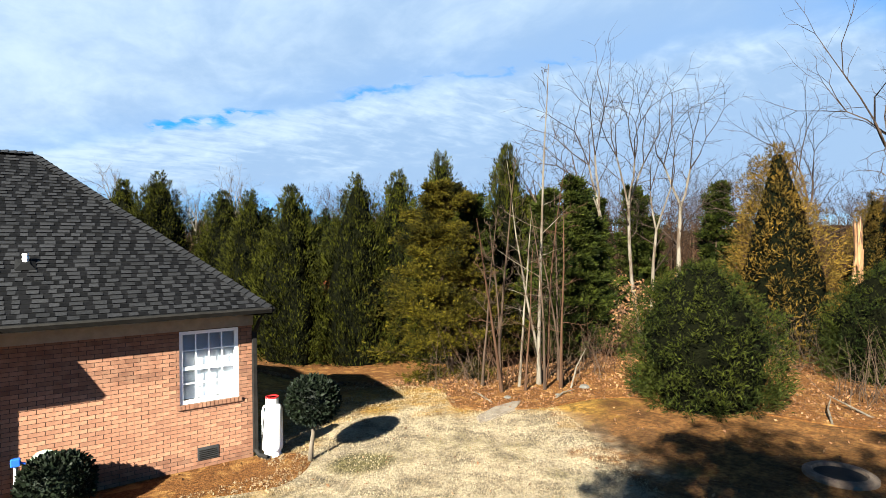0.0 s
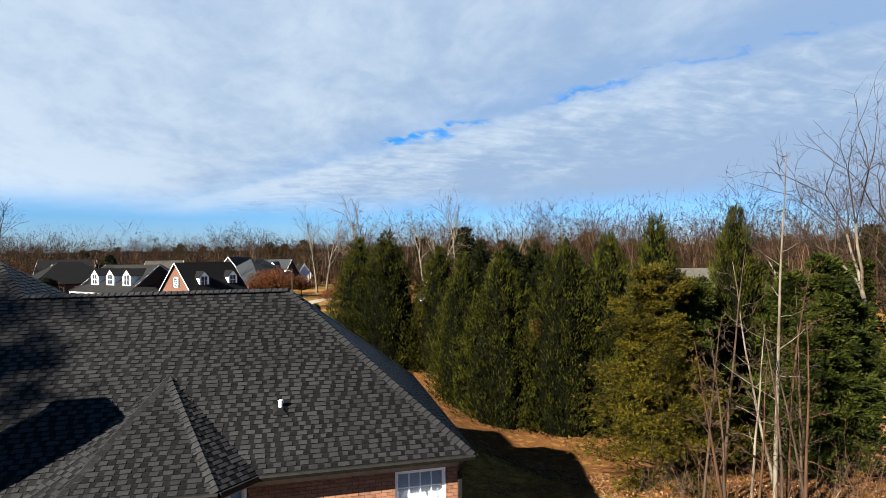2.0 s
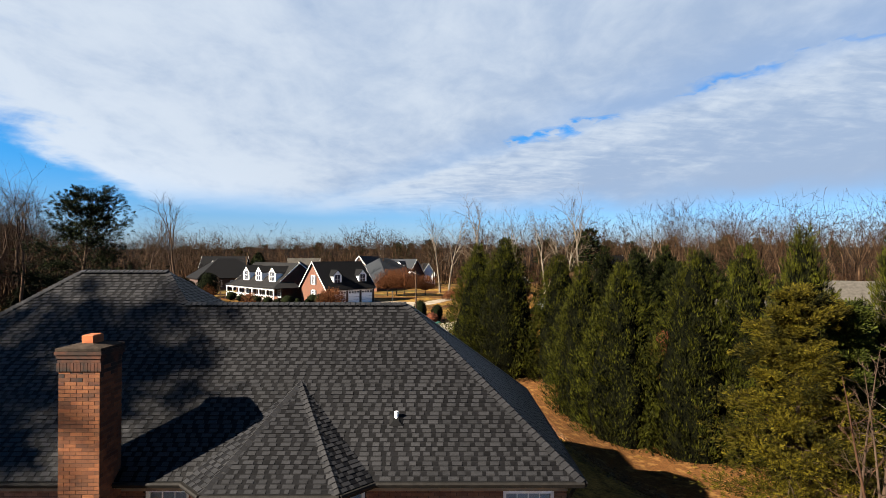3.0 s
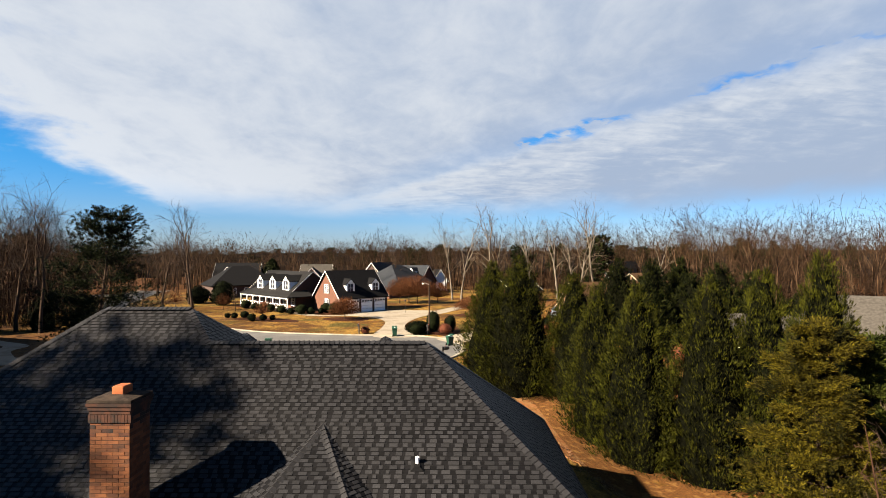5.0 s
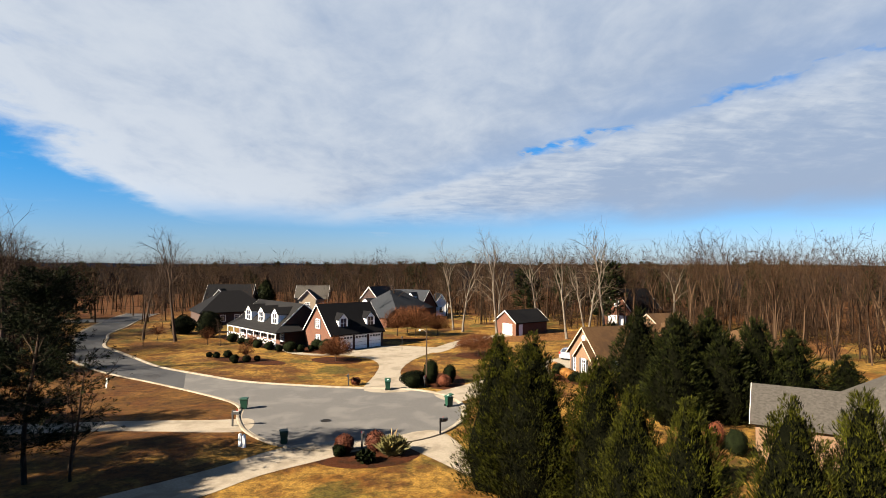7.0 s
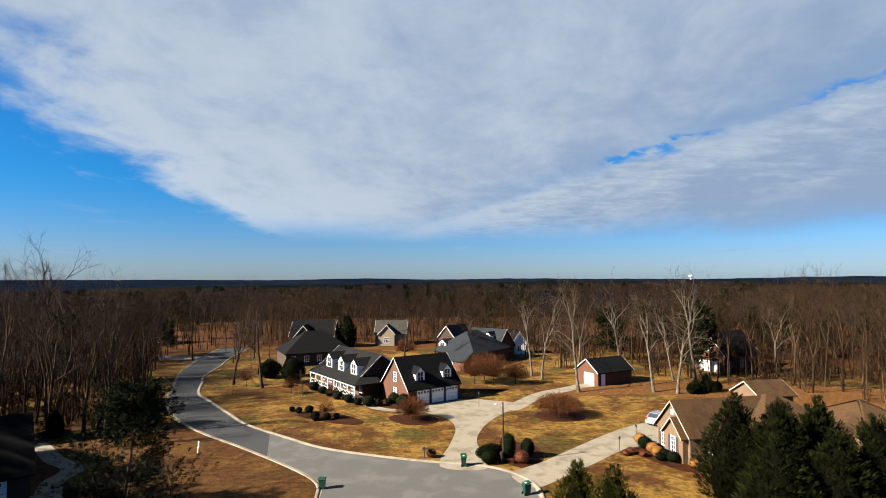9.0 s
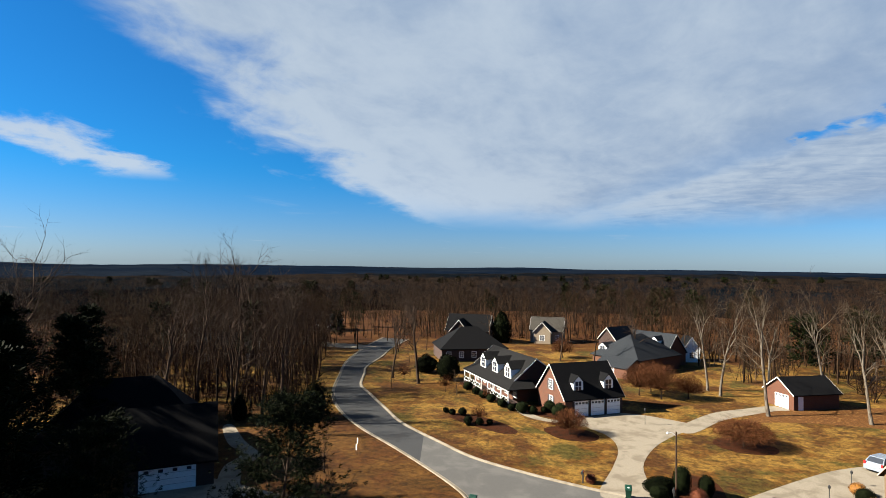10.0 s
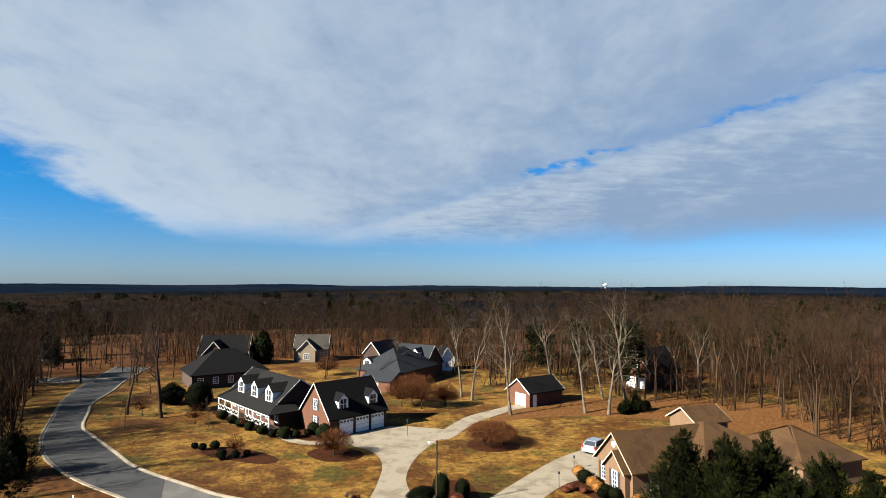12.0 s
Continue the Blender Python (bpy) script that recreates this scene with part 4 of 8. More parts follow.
paving("driveway_small", [(-3.8, 47.6), (-0.6, 49.6), (2.2, 43.5), (5.5, 39.0), (3.6, 38.2), (-0.4, 42.8)], 0.02, CONCRETE, "short concrete drive running behind the evergreens")
paving("footpath", [(-28.8, 92.8), (-27.2, 92.0), (-24.0, 87.2), (-20.0, 85.2), (-15.2, 85.4), (-11.8, 83.2), (-11.4, 84.4), (-15.0, 86.8), (-19.8, 86.6), (-23.4, 88.6)], 0.022, CONCRETE, "curving concrete footpath to the porch", "footpath")
paving("garden_path", [(-41.5, 48.2), (-40.0, 49.4), (-43.6, 53.5), (-44.5, 57.0), (-50.0, 60.0), (-56.0, 64.0), (-56.6, 62.8), (-51.0, 58.4), (-46.6, 56.2), (-45.4, 52.6)], 0.022, CONCRETE, "winding pale footpath through the western lawn", "footpath")
paving("side_street", [(-78, 128), (-110, 126), (-140, 122), (-140, 127), (-110, 131.5), (-80, 134)], 0.02, CONCRETE, "pale side street beyond the bend", "road")


def bed(name, outline, z, material, label):
    """A planting bed; it follows the fall of the yard where it lies on it."""
    ob = whole(name, sheet(smooth_line(outline, 5, closed=True), z, 0.03), material, label, "planting bed", kind="structure")
    if min(swell(x, y) for x, y in outline) < -0.01:
        bm = bmesh.new()
        bm.from_mesh(ob.data)
        for _ in range(5):
            long = [e for e in bm.edges if e.calc_length() > 1.5]
            bmesh.ops.subdivide_edges(bm, edges=long, cuts=1, use_grid_fill=False)
            bmesh.ops.triangulate(bm, faces=[f for f in bm.faces if len(f.verts) > 3])
        for v in bm.verts:
            v.co.z += swell(v.co.x, v.co.y) + (0.03 if v.co.z > 0 else 0.0)
        bm.to_mesh(ob.data)
        bm.free()
    return ob


bed("bed_cypress", [(2.2, 45.5), (3.4, 38.5), (4.6, 33.0), (5.6, 28.6), (6.8, 24.0), (8.0, 20.6), (9.4, 17.9), (10.8, 15.6), (9.6, 13.6), (9.2, 12.2), (11.0, 11.0), (13.2, 10.6), (14.6, 9.0), (15.2, 7.0), (16.2, 4.6), (20.0, 2.0), (28.0, 0.0), (40.0, 12.0), (30.0, 24.0), (22.0, 30.0), (16.0, 36.0), (10.0, 46.0), (5.0, 48.5)], 0.006, LITTER, "fallen brown leaves and pine straw under the trees")
bed("bed_clay", [(3.2, 38.0), (3.9, 34.0), (4.8, 30.0), (5.6, 26.6), (6.5, 26.0), (6.0, 30.0), (5.4, 35.0), (4.4, 40.0)], 0.012, CLAY, "strip of bare red clay along the evergreens")
bed("bed_island", [(-8.2, 44.4), (-5.6, 44.6), (-2.8, 45.8), (-1.8, 44.0), (-3.4, 42.0), (-6.4, 41.4), (-8.8, 42.6)], 0.012, STRAW, "mulched bed with shrubs by the turning circle")
bed("bed_corner", [(-4.0, 68.0), (-1.5, 64.6), (0.8, 64.2), (1.8, 67.5), (0.8, 72.0), (-2.2, 72.5)], 0.012, STRAW, "mulched bed with clipped shrubs at the drive")
bed("bed_maple", [(-19.0, 81.0), (-16.0, 78.4), (-12.6, 79.2), (-12.2, 82.0), (-15.0, 84.0), (-18.4, 83.4)], 0.012, STRAW, "round mulch bed under a bare ornamental tree")
bed("bed_row", [(-32.5, 81.0), (-27.0, 78.2), (-22.8, 77.2), (-22.0, 79.2), (-26.4, 82.4), (-31.8, 83.6)], 0.012, STRAW, "mulch bed with small round shrubs in the lawn")
bed("bed_weeping", [(1.0, 85.0), (3.8, 83.0), (7.2, 84.2), (7.6, 87.2), (4.4, 89.0), (1.4, 88.0)], 0.012, STRAW, "mulch bed under a weeping ornamental tree")
bed("bed_tan", [(12.4, 78.4), (11.0, 72.4), (12.2, 69.6), (15.4, 65.6), (17.4, 66.0), (14.8, 70.2), (15.2, 74.8), (15.0, 78.8)], 0.012, STRAW, "mulched planting bed before the tan brick house")
bed("bed_porch", [(-39.5, 101.0), (-28.6, 91.8), (-24.0, 88.0), (-18.4, 87.6), (-17.4, 89.0), (-22.0, 93.2), (-27.2, 93.0), (-39.0, 103.2)], 0.012, STRAW, "mulched foundation bed before the porch")
bed("bed_shed", [(4.0, 96.0), (9.0, 100.0), (20.0, 103.0), (33.0, 100.0), (44.0, 92.0), (60.0, 90.0), (64.0, 110.0), (40.0, 118.0), (24.0, 117.0), (12.0, 113.0)], 0.007, LITTER, "leaf-strewn reddish ground at the edge of the woods")
bed("bed_house", [(-0.6, 12.2), (3.4, 12.2), (4.4, 11.4), (3.4, 10.4), (1.4, 10.9), (-0.6, 11.0), (-2.0, 10.2), (-5.0, 10.0), (-7.6, 10.8), (-7.6, 12.2)], 0.012, LITTER, "leaf-strewn bed along the brick wall")

# ---- the near house ----
SLOPE, EAVE_Y, EAVE_Z = 0.847, 11.7, 3.3
home = thing("house", "single-storey red brick house with a dark grey shingle hip roof", "house")


def on_slope(x, y):
    return (x, y, EAVE_Z + SLOPE * (y - EAVE_Y))


RE, RW, RY = -0.47, -6.92, 15.86            # lower ridge: its ends and its line
UE, UW, UY = -8.02, -10.75, 16.94           # upper ridge
RZ, UZ = on_slope(0, RY)[2], on_slope(0, UY)[2]
EE, WE, BY, BU = 3.69, -15.99, 20.02, 22.18  # eaves east and west, back eaves
front = [(WE, EAVE_Y, EAVE_Z), (EE, EAVE_Y, EAVE_Z), (RE, RY, RZ), (RW, RY, RZ), (UE, UY, UZ), (UW, UY, UZ)]
planes = {
    "front": front,
    "east": [(EE, EAVE_Y, EAVE_Z), (EE, BY, EAVE_Z), (RE, RY, RZ)],
    "back": [(EE, BY, EAVE_Z), (-2.76, BY, EAVE_Z), (RW, RY, RZ), (RE, RY, RZ)],
    "inner": [(UE, UY, UZ), (RW, RY, RZ), (-2.76, BY, EAVE_Z), (-2.78, BU, EAVE_Z)],
    "rear": [(-2.78, BU, EAVE_Z), (WE, BU, EAVE_Z), (UW, UY, UZ), (UE, UY, UZ)],
    "west": [(WE, BU, EAVE_Z), (WE, EAVE_Y, EAVE_Z), (UW, UY, UZ)],
}


def wing(x, peak_y, peak_z, root_y, end=None):
    half = (peak_z - EAVE_Z) / SLOPE
    a, b, c = (x, root_y, peak_z), (x, peak_y, peak_z), peak_y + (half if end is None else end)
    return [[(x + half, root_y, EAVE_Z), (x + half, c, EAVE_Z), b, a], [(x - half, c, EAVE_Z), (x - half, root_y, EAVE_Z), a, b], [(x + half, c, EAVE_Z), (x - half, c, EAVE_Z), b]]


APEX = (-3.02, 13.72, 5.02)
BAY = [(-5.1, 11.7, 3.3), (-4.42, 11.05, 3.3), (-1.55, 11.05, 3.3), (-0.9, 11.7, 3.3)]
roof = part("roof", Shape(), SHINGLE_BASE, home, "dark grey architectural shingle hip roof")
deck = Shape()
for top in planes.values():
    deck.slab(top, (0, 0, -0.10))
for top in wing(-7.8, 21.05, 6.35, 17.0, 1.05) + wing(-2.12, 19.8, 6.4, 16.4, 1.9):
    deck.slab(top, (0, 0, -0.10))
for a, b in zip(BAY, BAY[1:]):
    deck.slab([a, b, APEX], (0, 0, -0.08))
roof.data = mesh_of("roof", deck, SHINGLE_BASE)


class Plane:
    """A roof face seen from above: along runs level, up runs up the slope."""

    def __init__(self, corners):
        self.c = [Vector(p) for p in corners]
        self.o = self.c[0]
        self.n = (self.c[1] - self.c[0]).cross(self.c[2] - self.c[0]).normalized()
        if self.n.z < 0:
            self.n = -self.n
        self.along = Vector((-self.n.y, self.n.x, 0)).normalized()
        self.up = self.n.cross(self.along)
        if self.up.z < 0:
            self.up, self.along = -self.up, -self.along
        self.flat = [((p - self.o).dot(self.along), (p - self.o).dot(self.up)) for p in self.c]

    def span(self, t):
        xs = []
        for (a, s), (b, e) in zip(self.flat, self.flat[1:] + self.flat[:1]):
            if (s > t) != (e > t):
                xs.append(a + (b - a) * (t - s) / (e - s))
        return (min(xs), max(xs)) if len(xs) >= 2 else None

    def point(self, a, t, lift):
        return self.o + self.along * a + self.up * t + self.n * lift


def shingles(plane, rng, exposure=0.118, low=None, high=None):
    """Tabs of random width and thickness in courses; each a wedge that is thick at its lower edge."""
    ts = [t for _, t in plane.flat]
    t, tabs, row = min(ts) + 0.01, [], 0
    while t < max(ts) - 0.05:
        ends = plane.span(t + exposure * 0.5)
        if ends:
            a = ends[0] + (0.15 * row + rng.uniform(-0.02, 0.02)) % 0.30 - 0.30
            while a < ends[1]:
                w = rng.uniform(0.24, 0.36)
                a0, a1 = max(a, ends[0]), min(a + w - rng.uniform(0.08, 0.17), ends[1])
                if a1 - a0 > 0.04:
                    h = rng.choice((0.018, 0.021, 0.024))
                    tabs.append(((a0 + a1) / 2, t, a1 - a0, h))
                g0, g1 = max(a1, ends[0]), min(a + w, ends[1])
                if g1 - g0 > 0.03:
                    tabs.append(((g0 + g1) / 2, t, g1 - g0 + 0.01, 0))
                a += w
        t, row = t + exposure, row + 1
    return tabs


def tab_shape(shape, plane, a, t, w, h, exposure=0.118):
    l = exposure - 0.016
    p = [plane.point(a - w / 2, t, 0.002), plane.point(a + w / 2, t, 0.002), plane.point(a + w / 2, t, h), plane.point(a - w / 2, t, h), plane.point(a + w / 2, t + l, 0.009), plane.point(a - w / 2, t + l, 0.009)]
    shape.add(p, [(0, 1, 2, 3), (3, 2, 4, 5), (1, 4, 2), (0, 3, 5)])


def low_shape(shape, plane, a, t, w, exposure=0.118):
    """The lower layer that shows between two tabs."""
    l = exposure - 0.022
    shape.add([plane.point(a - w / 2, t, 0.009), plane.point(a + w / 2, t, 0.009), plane.point(a + w / 2, t + l, 0.006), plane.point(a - w / 2, t + l, 0.006)], [(0, 1, 2, 3)])


tab_rng = random.Random(5)
rest, under, loose = Shape(), Shape(), []
bay_plan = [(p[0], p[1]) for p in BAY] + [(-2.97, 13.55)]
for key, top in planes.items():
    if key in ("rear", "west"):
        continue
    face = Plane(top)
    for a, t, w, h in shingles(face, tab_rng):
        p = face.point(a, t, 0)
        if key == "front" and (inside((p.x, p.y + 0.1), bay_plan) or p.x < -13.5):
            continue
        if not h:
            low_shape(under, face, a, t, w)
            continue
        if key == "front" and len(loose) < 300 and -1.6 < p.x < 0.6 and 11.9 < p.y < 13.6:
            loose.append((face, a, t, w, h))
        else:
            tab_shape(rest, face, a, t, w, h)
for top in wing(-7.8, 21.05, 6.35, 17.0, 1.05) + wing(-2.12, 19.8, 6.4, 16.4, 1.9):
    face = Plane(top)
    for a, t, w, h in shingles(face, tab_rng):
        tab_shape(rest, face, a, t, w, h) if h else low_shape(under, face, a, t, w)
for a3, b3 in zip(BAY, BAY[1:]):
    face = Plane([a3, b3, APEX])
    for a, t, w, h in shingles(face, tab_rng):
        tab_shape(rest, face, a, t, w, h) if h else low_shape(under, face, a, t, w)


def caps(shape, a, b, wide=0.15, rng=tab_rng):
    """Bent cap shingles lapped along a hip or ridge, from a up to b."""
    a, b = Vector(a), Vector(b)
    d = (b - a).normalized()
    side = Vector((-d.y, d.x, 0)).normalized()
    up = side.cross(d) if side.cross(d).z > 0 else d.cross(side)
    n = int((b - a).length / 0.15)
    for i in range(n):
        p, q = a + d * 0.15 * i, a + d * (0.15 * i + 0.19)
        drop = up * -0.075
        h0, h1 = up * (0.045 + rng.uniform(0, 0.006)), up * 0.022
        verts = [p + side * wide + drop + h0, p + h0, p - side * wide + drop + h0, q + side * wide + drop + h1, q + h1, q - side * wide + drop + h1]
        verts += [p + side * wide + drop, p, p - side * wide + drop]
        shape.add(verts, [(0, 1, 4, 3), (1, 2, 5, 4), (6, 7, 1, 0), (7, 8, 2, 1)])


for a, b in (((EE, EAVE_Y, EAVE_Z), (RE, RY, RZ)), ((EE, BY, EAVE_Z), (RE, RY, RZ)), ((RE, RY, RZ), (RW, RY, RZ)), ((RW, RY, RZ), (UE, UY, UZ)), ((UE, UY, UZ), (UW, UY, UZ)), ((WE, EAVE_Y, EAVE_Z), (UW, UY, UZ)),
             (BAY[1], APEX), (BAY[2], APEX), ((-2.12, 16.6, 6.4), (-2.12, 19.8, 6.4)), ((1.54, 21.7, 3.3), (-2.12, 19.8, 6.4)), ((-7.8, 18.2, 6.35), (-7.8, 21.05, 6.35)), ((-4.2, 22.1, 3.3), (-7.8, 21.05, 6.35))):
    caps(rest, a, b)
tagged(part("shingle_underlay", under, SHINGLE_LOW, roof, "darker lower layer of the shingles"), kind="stuff")
tagged(part("shingle_field", rest, SHINGLE, roof, "lapped dark grey shingles of uneven width"), kind="stuff")

# gutters, frieze boards and soffits
EDGES = [("front", (WE, EAVE_Y), (-5.1, EAVE_Y)), ("front", (-0.9, EAVE_Y), (EE, EAVE_Y)), ("bay", BAY[0][:2], BAY[1][:2]), ("bay", BAY[1][:2], BAY[2][:2]), ("bay", BAY[2][:2], BAY[3][:2]), ("east", (EE, EAVE_Y), (EE, BY)), ("west", (WE, BU), (WE, EAVE_Y))]
for _, a, b in EDGES:
    a, b = Vector(a), Vector(b)
    d = (b - a).normalized()
    out = Vector((d.y, -d.x))
    g = Shape()
    prof = [(-0.03, -0.01), (0.07, 0.0), (0.09, -0.04), (0.05, -0.12), (-0.03, -0.13)]
    g.add([(p.x + out.x * s, p.y + out.y * s, EAVE_Z + h) for p in (a, b) for s, h in prof], [(i, i + 5, (i + 1) % 5 + 5, (i + 1) % 5) for i in range(5)] + [(4, 3, 2, 1, 0), (5, 6, 7, 8, 9)])
    part("gutter", g, GUTTER, home, "dark bronze gutter")
    s = Shape()
    s.slab([(a.x, a.y, EAVE_Z - 0.13), (b.x, b.y, EAVE_Z - 0.13), (b.x - out.x * 0.56, b.y - out.y * 0.56, EAVE_Z - 0.13), (a.x - out.x * 0.56, a.y - out.y * 0.56, EAVE_Z - 0.13)][::-1], (0, 0, -0.02))
    part("soffit", s, CREAM, home, "taupe painted soffit")


# walls
WALL_Y, WALL_E, WALL_TOP = 12.24, 3.43, 3.16
BAYW = [(-4.86, 12.24), (-4.20, 11.59), (-1.77, 11.59), (-1.12, 12.24)]


def wall_run(name, a, b, z0, z1, holes, material, parent, thick=0.2, label=""):
    """A wall from a to b in plan, its outer face to the right of that way; holes: (from, to, low, high) along it."""
    a, b = Vector(a), Vector(b)
    d = (b - a).normalized()
    inn = Vector((-d.y, d.x))
    length = (b - a).length
    shape = Shape()

    def block(s0, s1, h0, h1):
        if s1 - s0 > 0.001 and h1 - h0 > 0.001:
            p, q = a + d * s0, a + d * s1
            shape.slab([(p.x, p.y, h0), (q.x, q.y, h0), (q.x, q.y, h1), (p.x, p.y, h1)][::-1], (inn.x * thick, inn.y * thick, 0))

    s = 0.0
    for h in sorted(holes):
        block(s, h[0], z0, z1)
        block(h[0], h[1], z0, h[2])
        block(h[0], h[1], h[3], z1)
        s = h[1]
    block(s, length, z0, z1)
    return part(name, shape, material, parent, label)


def brick_run(a, b, z0, z1, holes, course=0.081, pitch=0.254, shift=0.0):
    """Places of bricks in running bond along a wall face: (start, end, low) pieces."""
    length = (Vector(b) - Vector(a)).length
    out, z, row = [], z0, 0
    while z + course <= z1 + 0.01:
        s = -pitch * (0.5 if row % 2 else 0.0) + shift
        while s < length:
            pieces = [(max(s, 0.0), min(s + pitch - 0.011, length))]
            for h in holes:
                if z + course > h[2] + 0.01 and z < h[3] - 0.01:
                    cut_up = []
                    for p, q in pieces:
                        if q <= h[0] or p >= h[1]:
                            cut_up.append((p, q))
                        else:
                            cut_up += [(p, h[0])] * (p < h[0] - 0.03) + [(h[1], q)] * (q > h[1] + 0.03)
                    pieces = cut_up
            out += [(p, q, z) for p, q in pieces if q - p > 0.03]
            s += pitch
        z, row = z + course, row + 1
    return out


def brick_block(shape, a, d, out, p, q, z, proud=0.008, height=0.070):
    c0, c1 = a + d * p, a + d * q
    f0, f1 = c0 + out * proud, c1 + out * proud
    shape.add([(c0.x, c0.y, z), (c1.x, c1.y, z), (c1.x, c1.y, z + height), (c0.x, c0.y, z + height), (f0.x, f0.y, z), (f1.x, f1.y, z), (f1.x, f1.y, z + height), (f0.x, f0.y, z + height)],
              [(4, 5, 6, 7), (0, 1, 5, 4), (3, 7, 6, 2), (0, 4, 7, 3), (1, 2, 6, 5)])


LATER = []                                    # bricks and shingles that become parts of their own at the end


def brick_wall(a, b, z0, z1, holes, parent_label, single=0, material=BRICK):
    wall = wall_run("wall", a, b, z0 - 0.1, z1, holes, MORTAR, home, label=parent_label)
    a, b = Vector(a), Vector(b)
    d = (b - a).normalized()
    out = Vector((d.y, -d.x))
    joined = Shape()
    bricks = brick_run(a, b, z0, z1, holes)
    for i, (p, q, z) in enumerate(bricks):
        if single and abs(q - p - 0.243) < 0.002 and single > 0 and z > 0.3:
            LATER.append((wall, a + d * p, d, out, z))
            single -= 1
        else:
            brick_block(joined, a, d, out, p, q, z)
    tagged(part("brickwork", joined, material, wall), kind="stuff")
    return wall


WIN = (3.10, 4.27, 1.36, 2.86)               # the east bedroom window, along the south wall from its west end
VENT = (3.42, 3.83, 0.14, 0.40)
brick_wall((-1.12, WALL_Y), (WALL_E, WALL_Y), 0.0, WALL_TOP, [WIN], "sunlit wall of orange-red brick", single=300)
brick_wall((WALL_E, WALL_Y), (WALL_E, 19.55), 0.0, WALL_TOP, [], "shaded brick side wall")
brick_wall(BAYW[0], BAYW[1], 0.0, WALL_TOP, [(0.06, 0.86, 0.5, 2.95)], "brick bay wall")
brick_wall(BAYW[1], BAYW[2], 0.0, WALL_TOP, [(0.42, 1.94, 0.75, 2.95)], "brick bay wall")
brick_wall(BAYW[2], BAYW[3], 0.0, WALL_TOP, [(0.06, 0.86, 0.5, 2.95)], "brick bay wall")
brick_wall((-15.5, WALL_Y), (-4.86, WALL_Y), 0.0, WALL_TOP, [(9.3, 10.3, 0.9, 2.9)], "brick rear wall under the eaves")
for a, b in (((WALL_E, 19.55), (-15.5, 21.7)), ((-15.5, 21.7), (-15.5, WALL_Y))):
    wall_run("wall", a, b, -0.1, WALL_TOP, [], FAR_BRICK, home, label="brick wall")


def frieze(a, b):
    a, b = Vector(a), Vector(b)
    d = (b - a).normalized()
    out = Vector((d.y, -d.x)) * 0.03
    s = Shape()
    s.slab([(a.x + out.x, a.y + out.y, 2.88), (b.x + out.x, b.y + out.y, 2.88), (b.x + out.x, b.y + out.y, 3.15), (a.x + out.x, a.y + out.y, 3.15)][::-1], (-out.x * 0.7, -out.y * 0.7, 0))
    part("frieze_board", s, CREAM, home, "taupe painted frieze board")


frieze((-1.12, WALL_Y), (WALL_E + 0.02, WALL_Y))
frieze((WALL_E, WALL_Y), (WALL_E, 19.55))
frieze((-15.5, WALL_Y), (-4.86, WALL_Y))
for a, b in zip(BAYW, BAYW[1:]):
    frieze(a, b)


def window(parent, a, b, hole, cols, rows, sash=2, inset=0.06, label="white double-hung window with a lattice of glazing bars", transom=0.0):
    """A window in a wall hole: frame, panes, bars and a blind behind."""
    a, b = Vector(a), Vector(b)
    d = (b - a).normalized()
    inn = Vector((-d.y, d.x))
    s0, s1, z0, z1 = hole
    ob = part("window", Shape(), None, parent, label)

    def bar(shape, p, q, h0, h1, near, deep):
        c, e = a + d * p + inn * near, a + d * q + inn * near
        shape.slab([(c.x, c.y, h0), (e.x, e.y, h0), (e.x, e.y, h1), (c.x, c.y, h1)][::-1], (inn.x * deep, inn.y * deep, 0))

    frame_shape = Shape()
    e = 0.07
    for p, q, h0, h1 in ((s0, s0 + e, z0, z1), (s1 - e, s1, z0, z1), (s0 + e, s1 - e, z1 - e, z1), (s0 + e, s1 - e, z0, z0 + e)):
        bar(frame_shape, p, q, h0, h1, inset - 0.03, 0.10)
    ob.data = mesh_of("window", frame_shape, WHITE)
    zt = z1 - e - transom
    if sash == 2:
        mid = Shape()
        bar(mid, s0 + e, s1 - e, (z0 + zt) / 2 - 0.025, (z0 + zt) / 2 + 0.025, inset, 0.05)
        part("meeting_rail", mid, WHITE, ob)
    glass = Shape()
    bar(glass, s0 + e, s1 - e, z0 + e, z1 - e, inset + 0.03, 0.006)
    part("pane", glass, CLEAR, ob, "clear glass").visible_shadow = False
    blind = Shape()
    k = int((z1 - z0) / 0.05)
    for i in range(k):
        h = z0 + e + (z1 - z0 - 2 * e) * i / k
        c, q = a + d * (s0 + 0.02) + inn * (inset + 0.115), a + d * (s1 - 0.02) + inn * (inset + 0.115)
        c2, q2 = c + inn * 0.022, q + inn * 0.022
        blind.add([(c.x, c.y, h), (q.x, q.y, h), (q2.x, q2.y, h + 0.052), (c2.x, c2.y, h + 0.052)], [(0, 1, 2, 3)])
    part("blind", blind, BLIND, ob, "closed white slatted blind")
    for i in range(1, cols):
        s = Shape()
        x = s0 + e + (s1 - s0 - 2 * e) * i / cols
        bar(s, x - 0.011, x + 0.011, z0 + e, z1 - e, inset + 0.012, 0.016)
        part("glazing_bar", s, WHITE, ob)
    for i in range(1, rows):
        s = Shape()
        h = z0 + e + (zt - z0 - e) * i / rows
        bar(s, s0 + e, s1 - e, h - 0.011, h + 0.011, inset + 0.010, 0.016)
        part("glazing_bar", s, WHITE, ob)
    if transom:
        s = Shape()
        bar(s, s0 + e, s1 - e, zt - 0.03, zt + 0.03, inset, 0.05)
        part("transom_rail", s, WHITE, ob)
    return ob


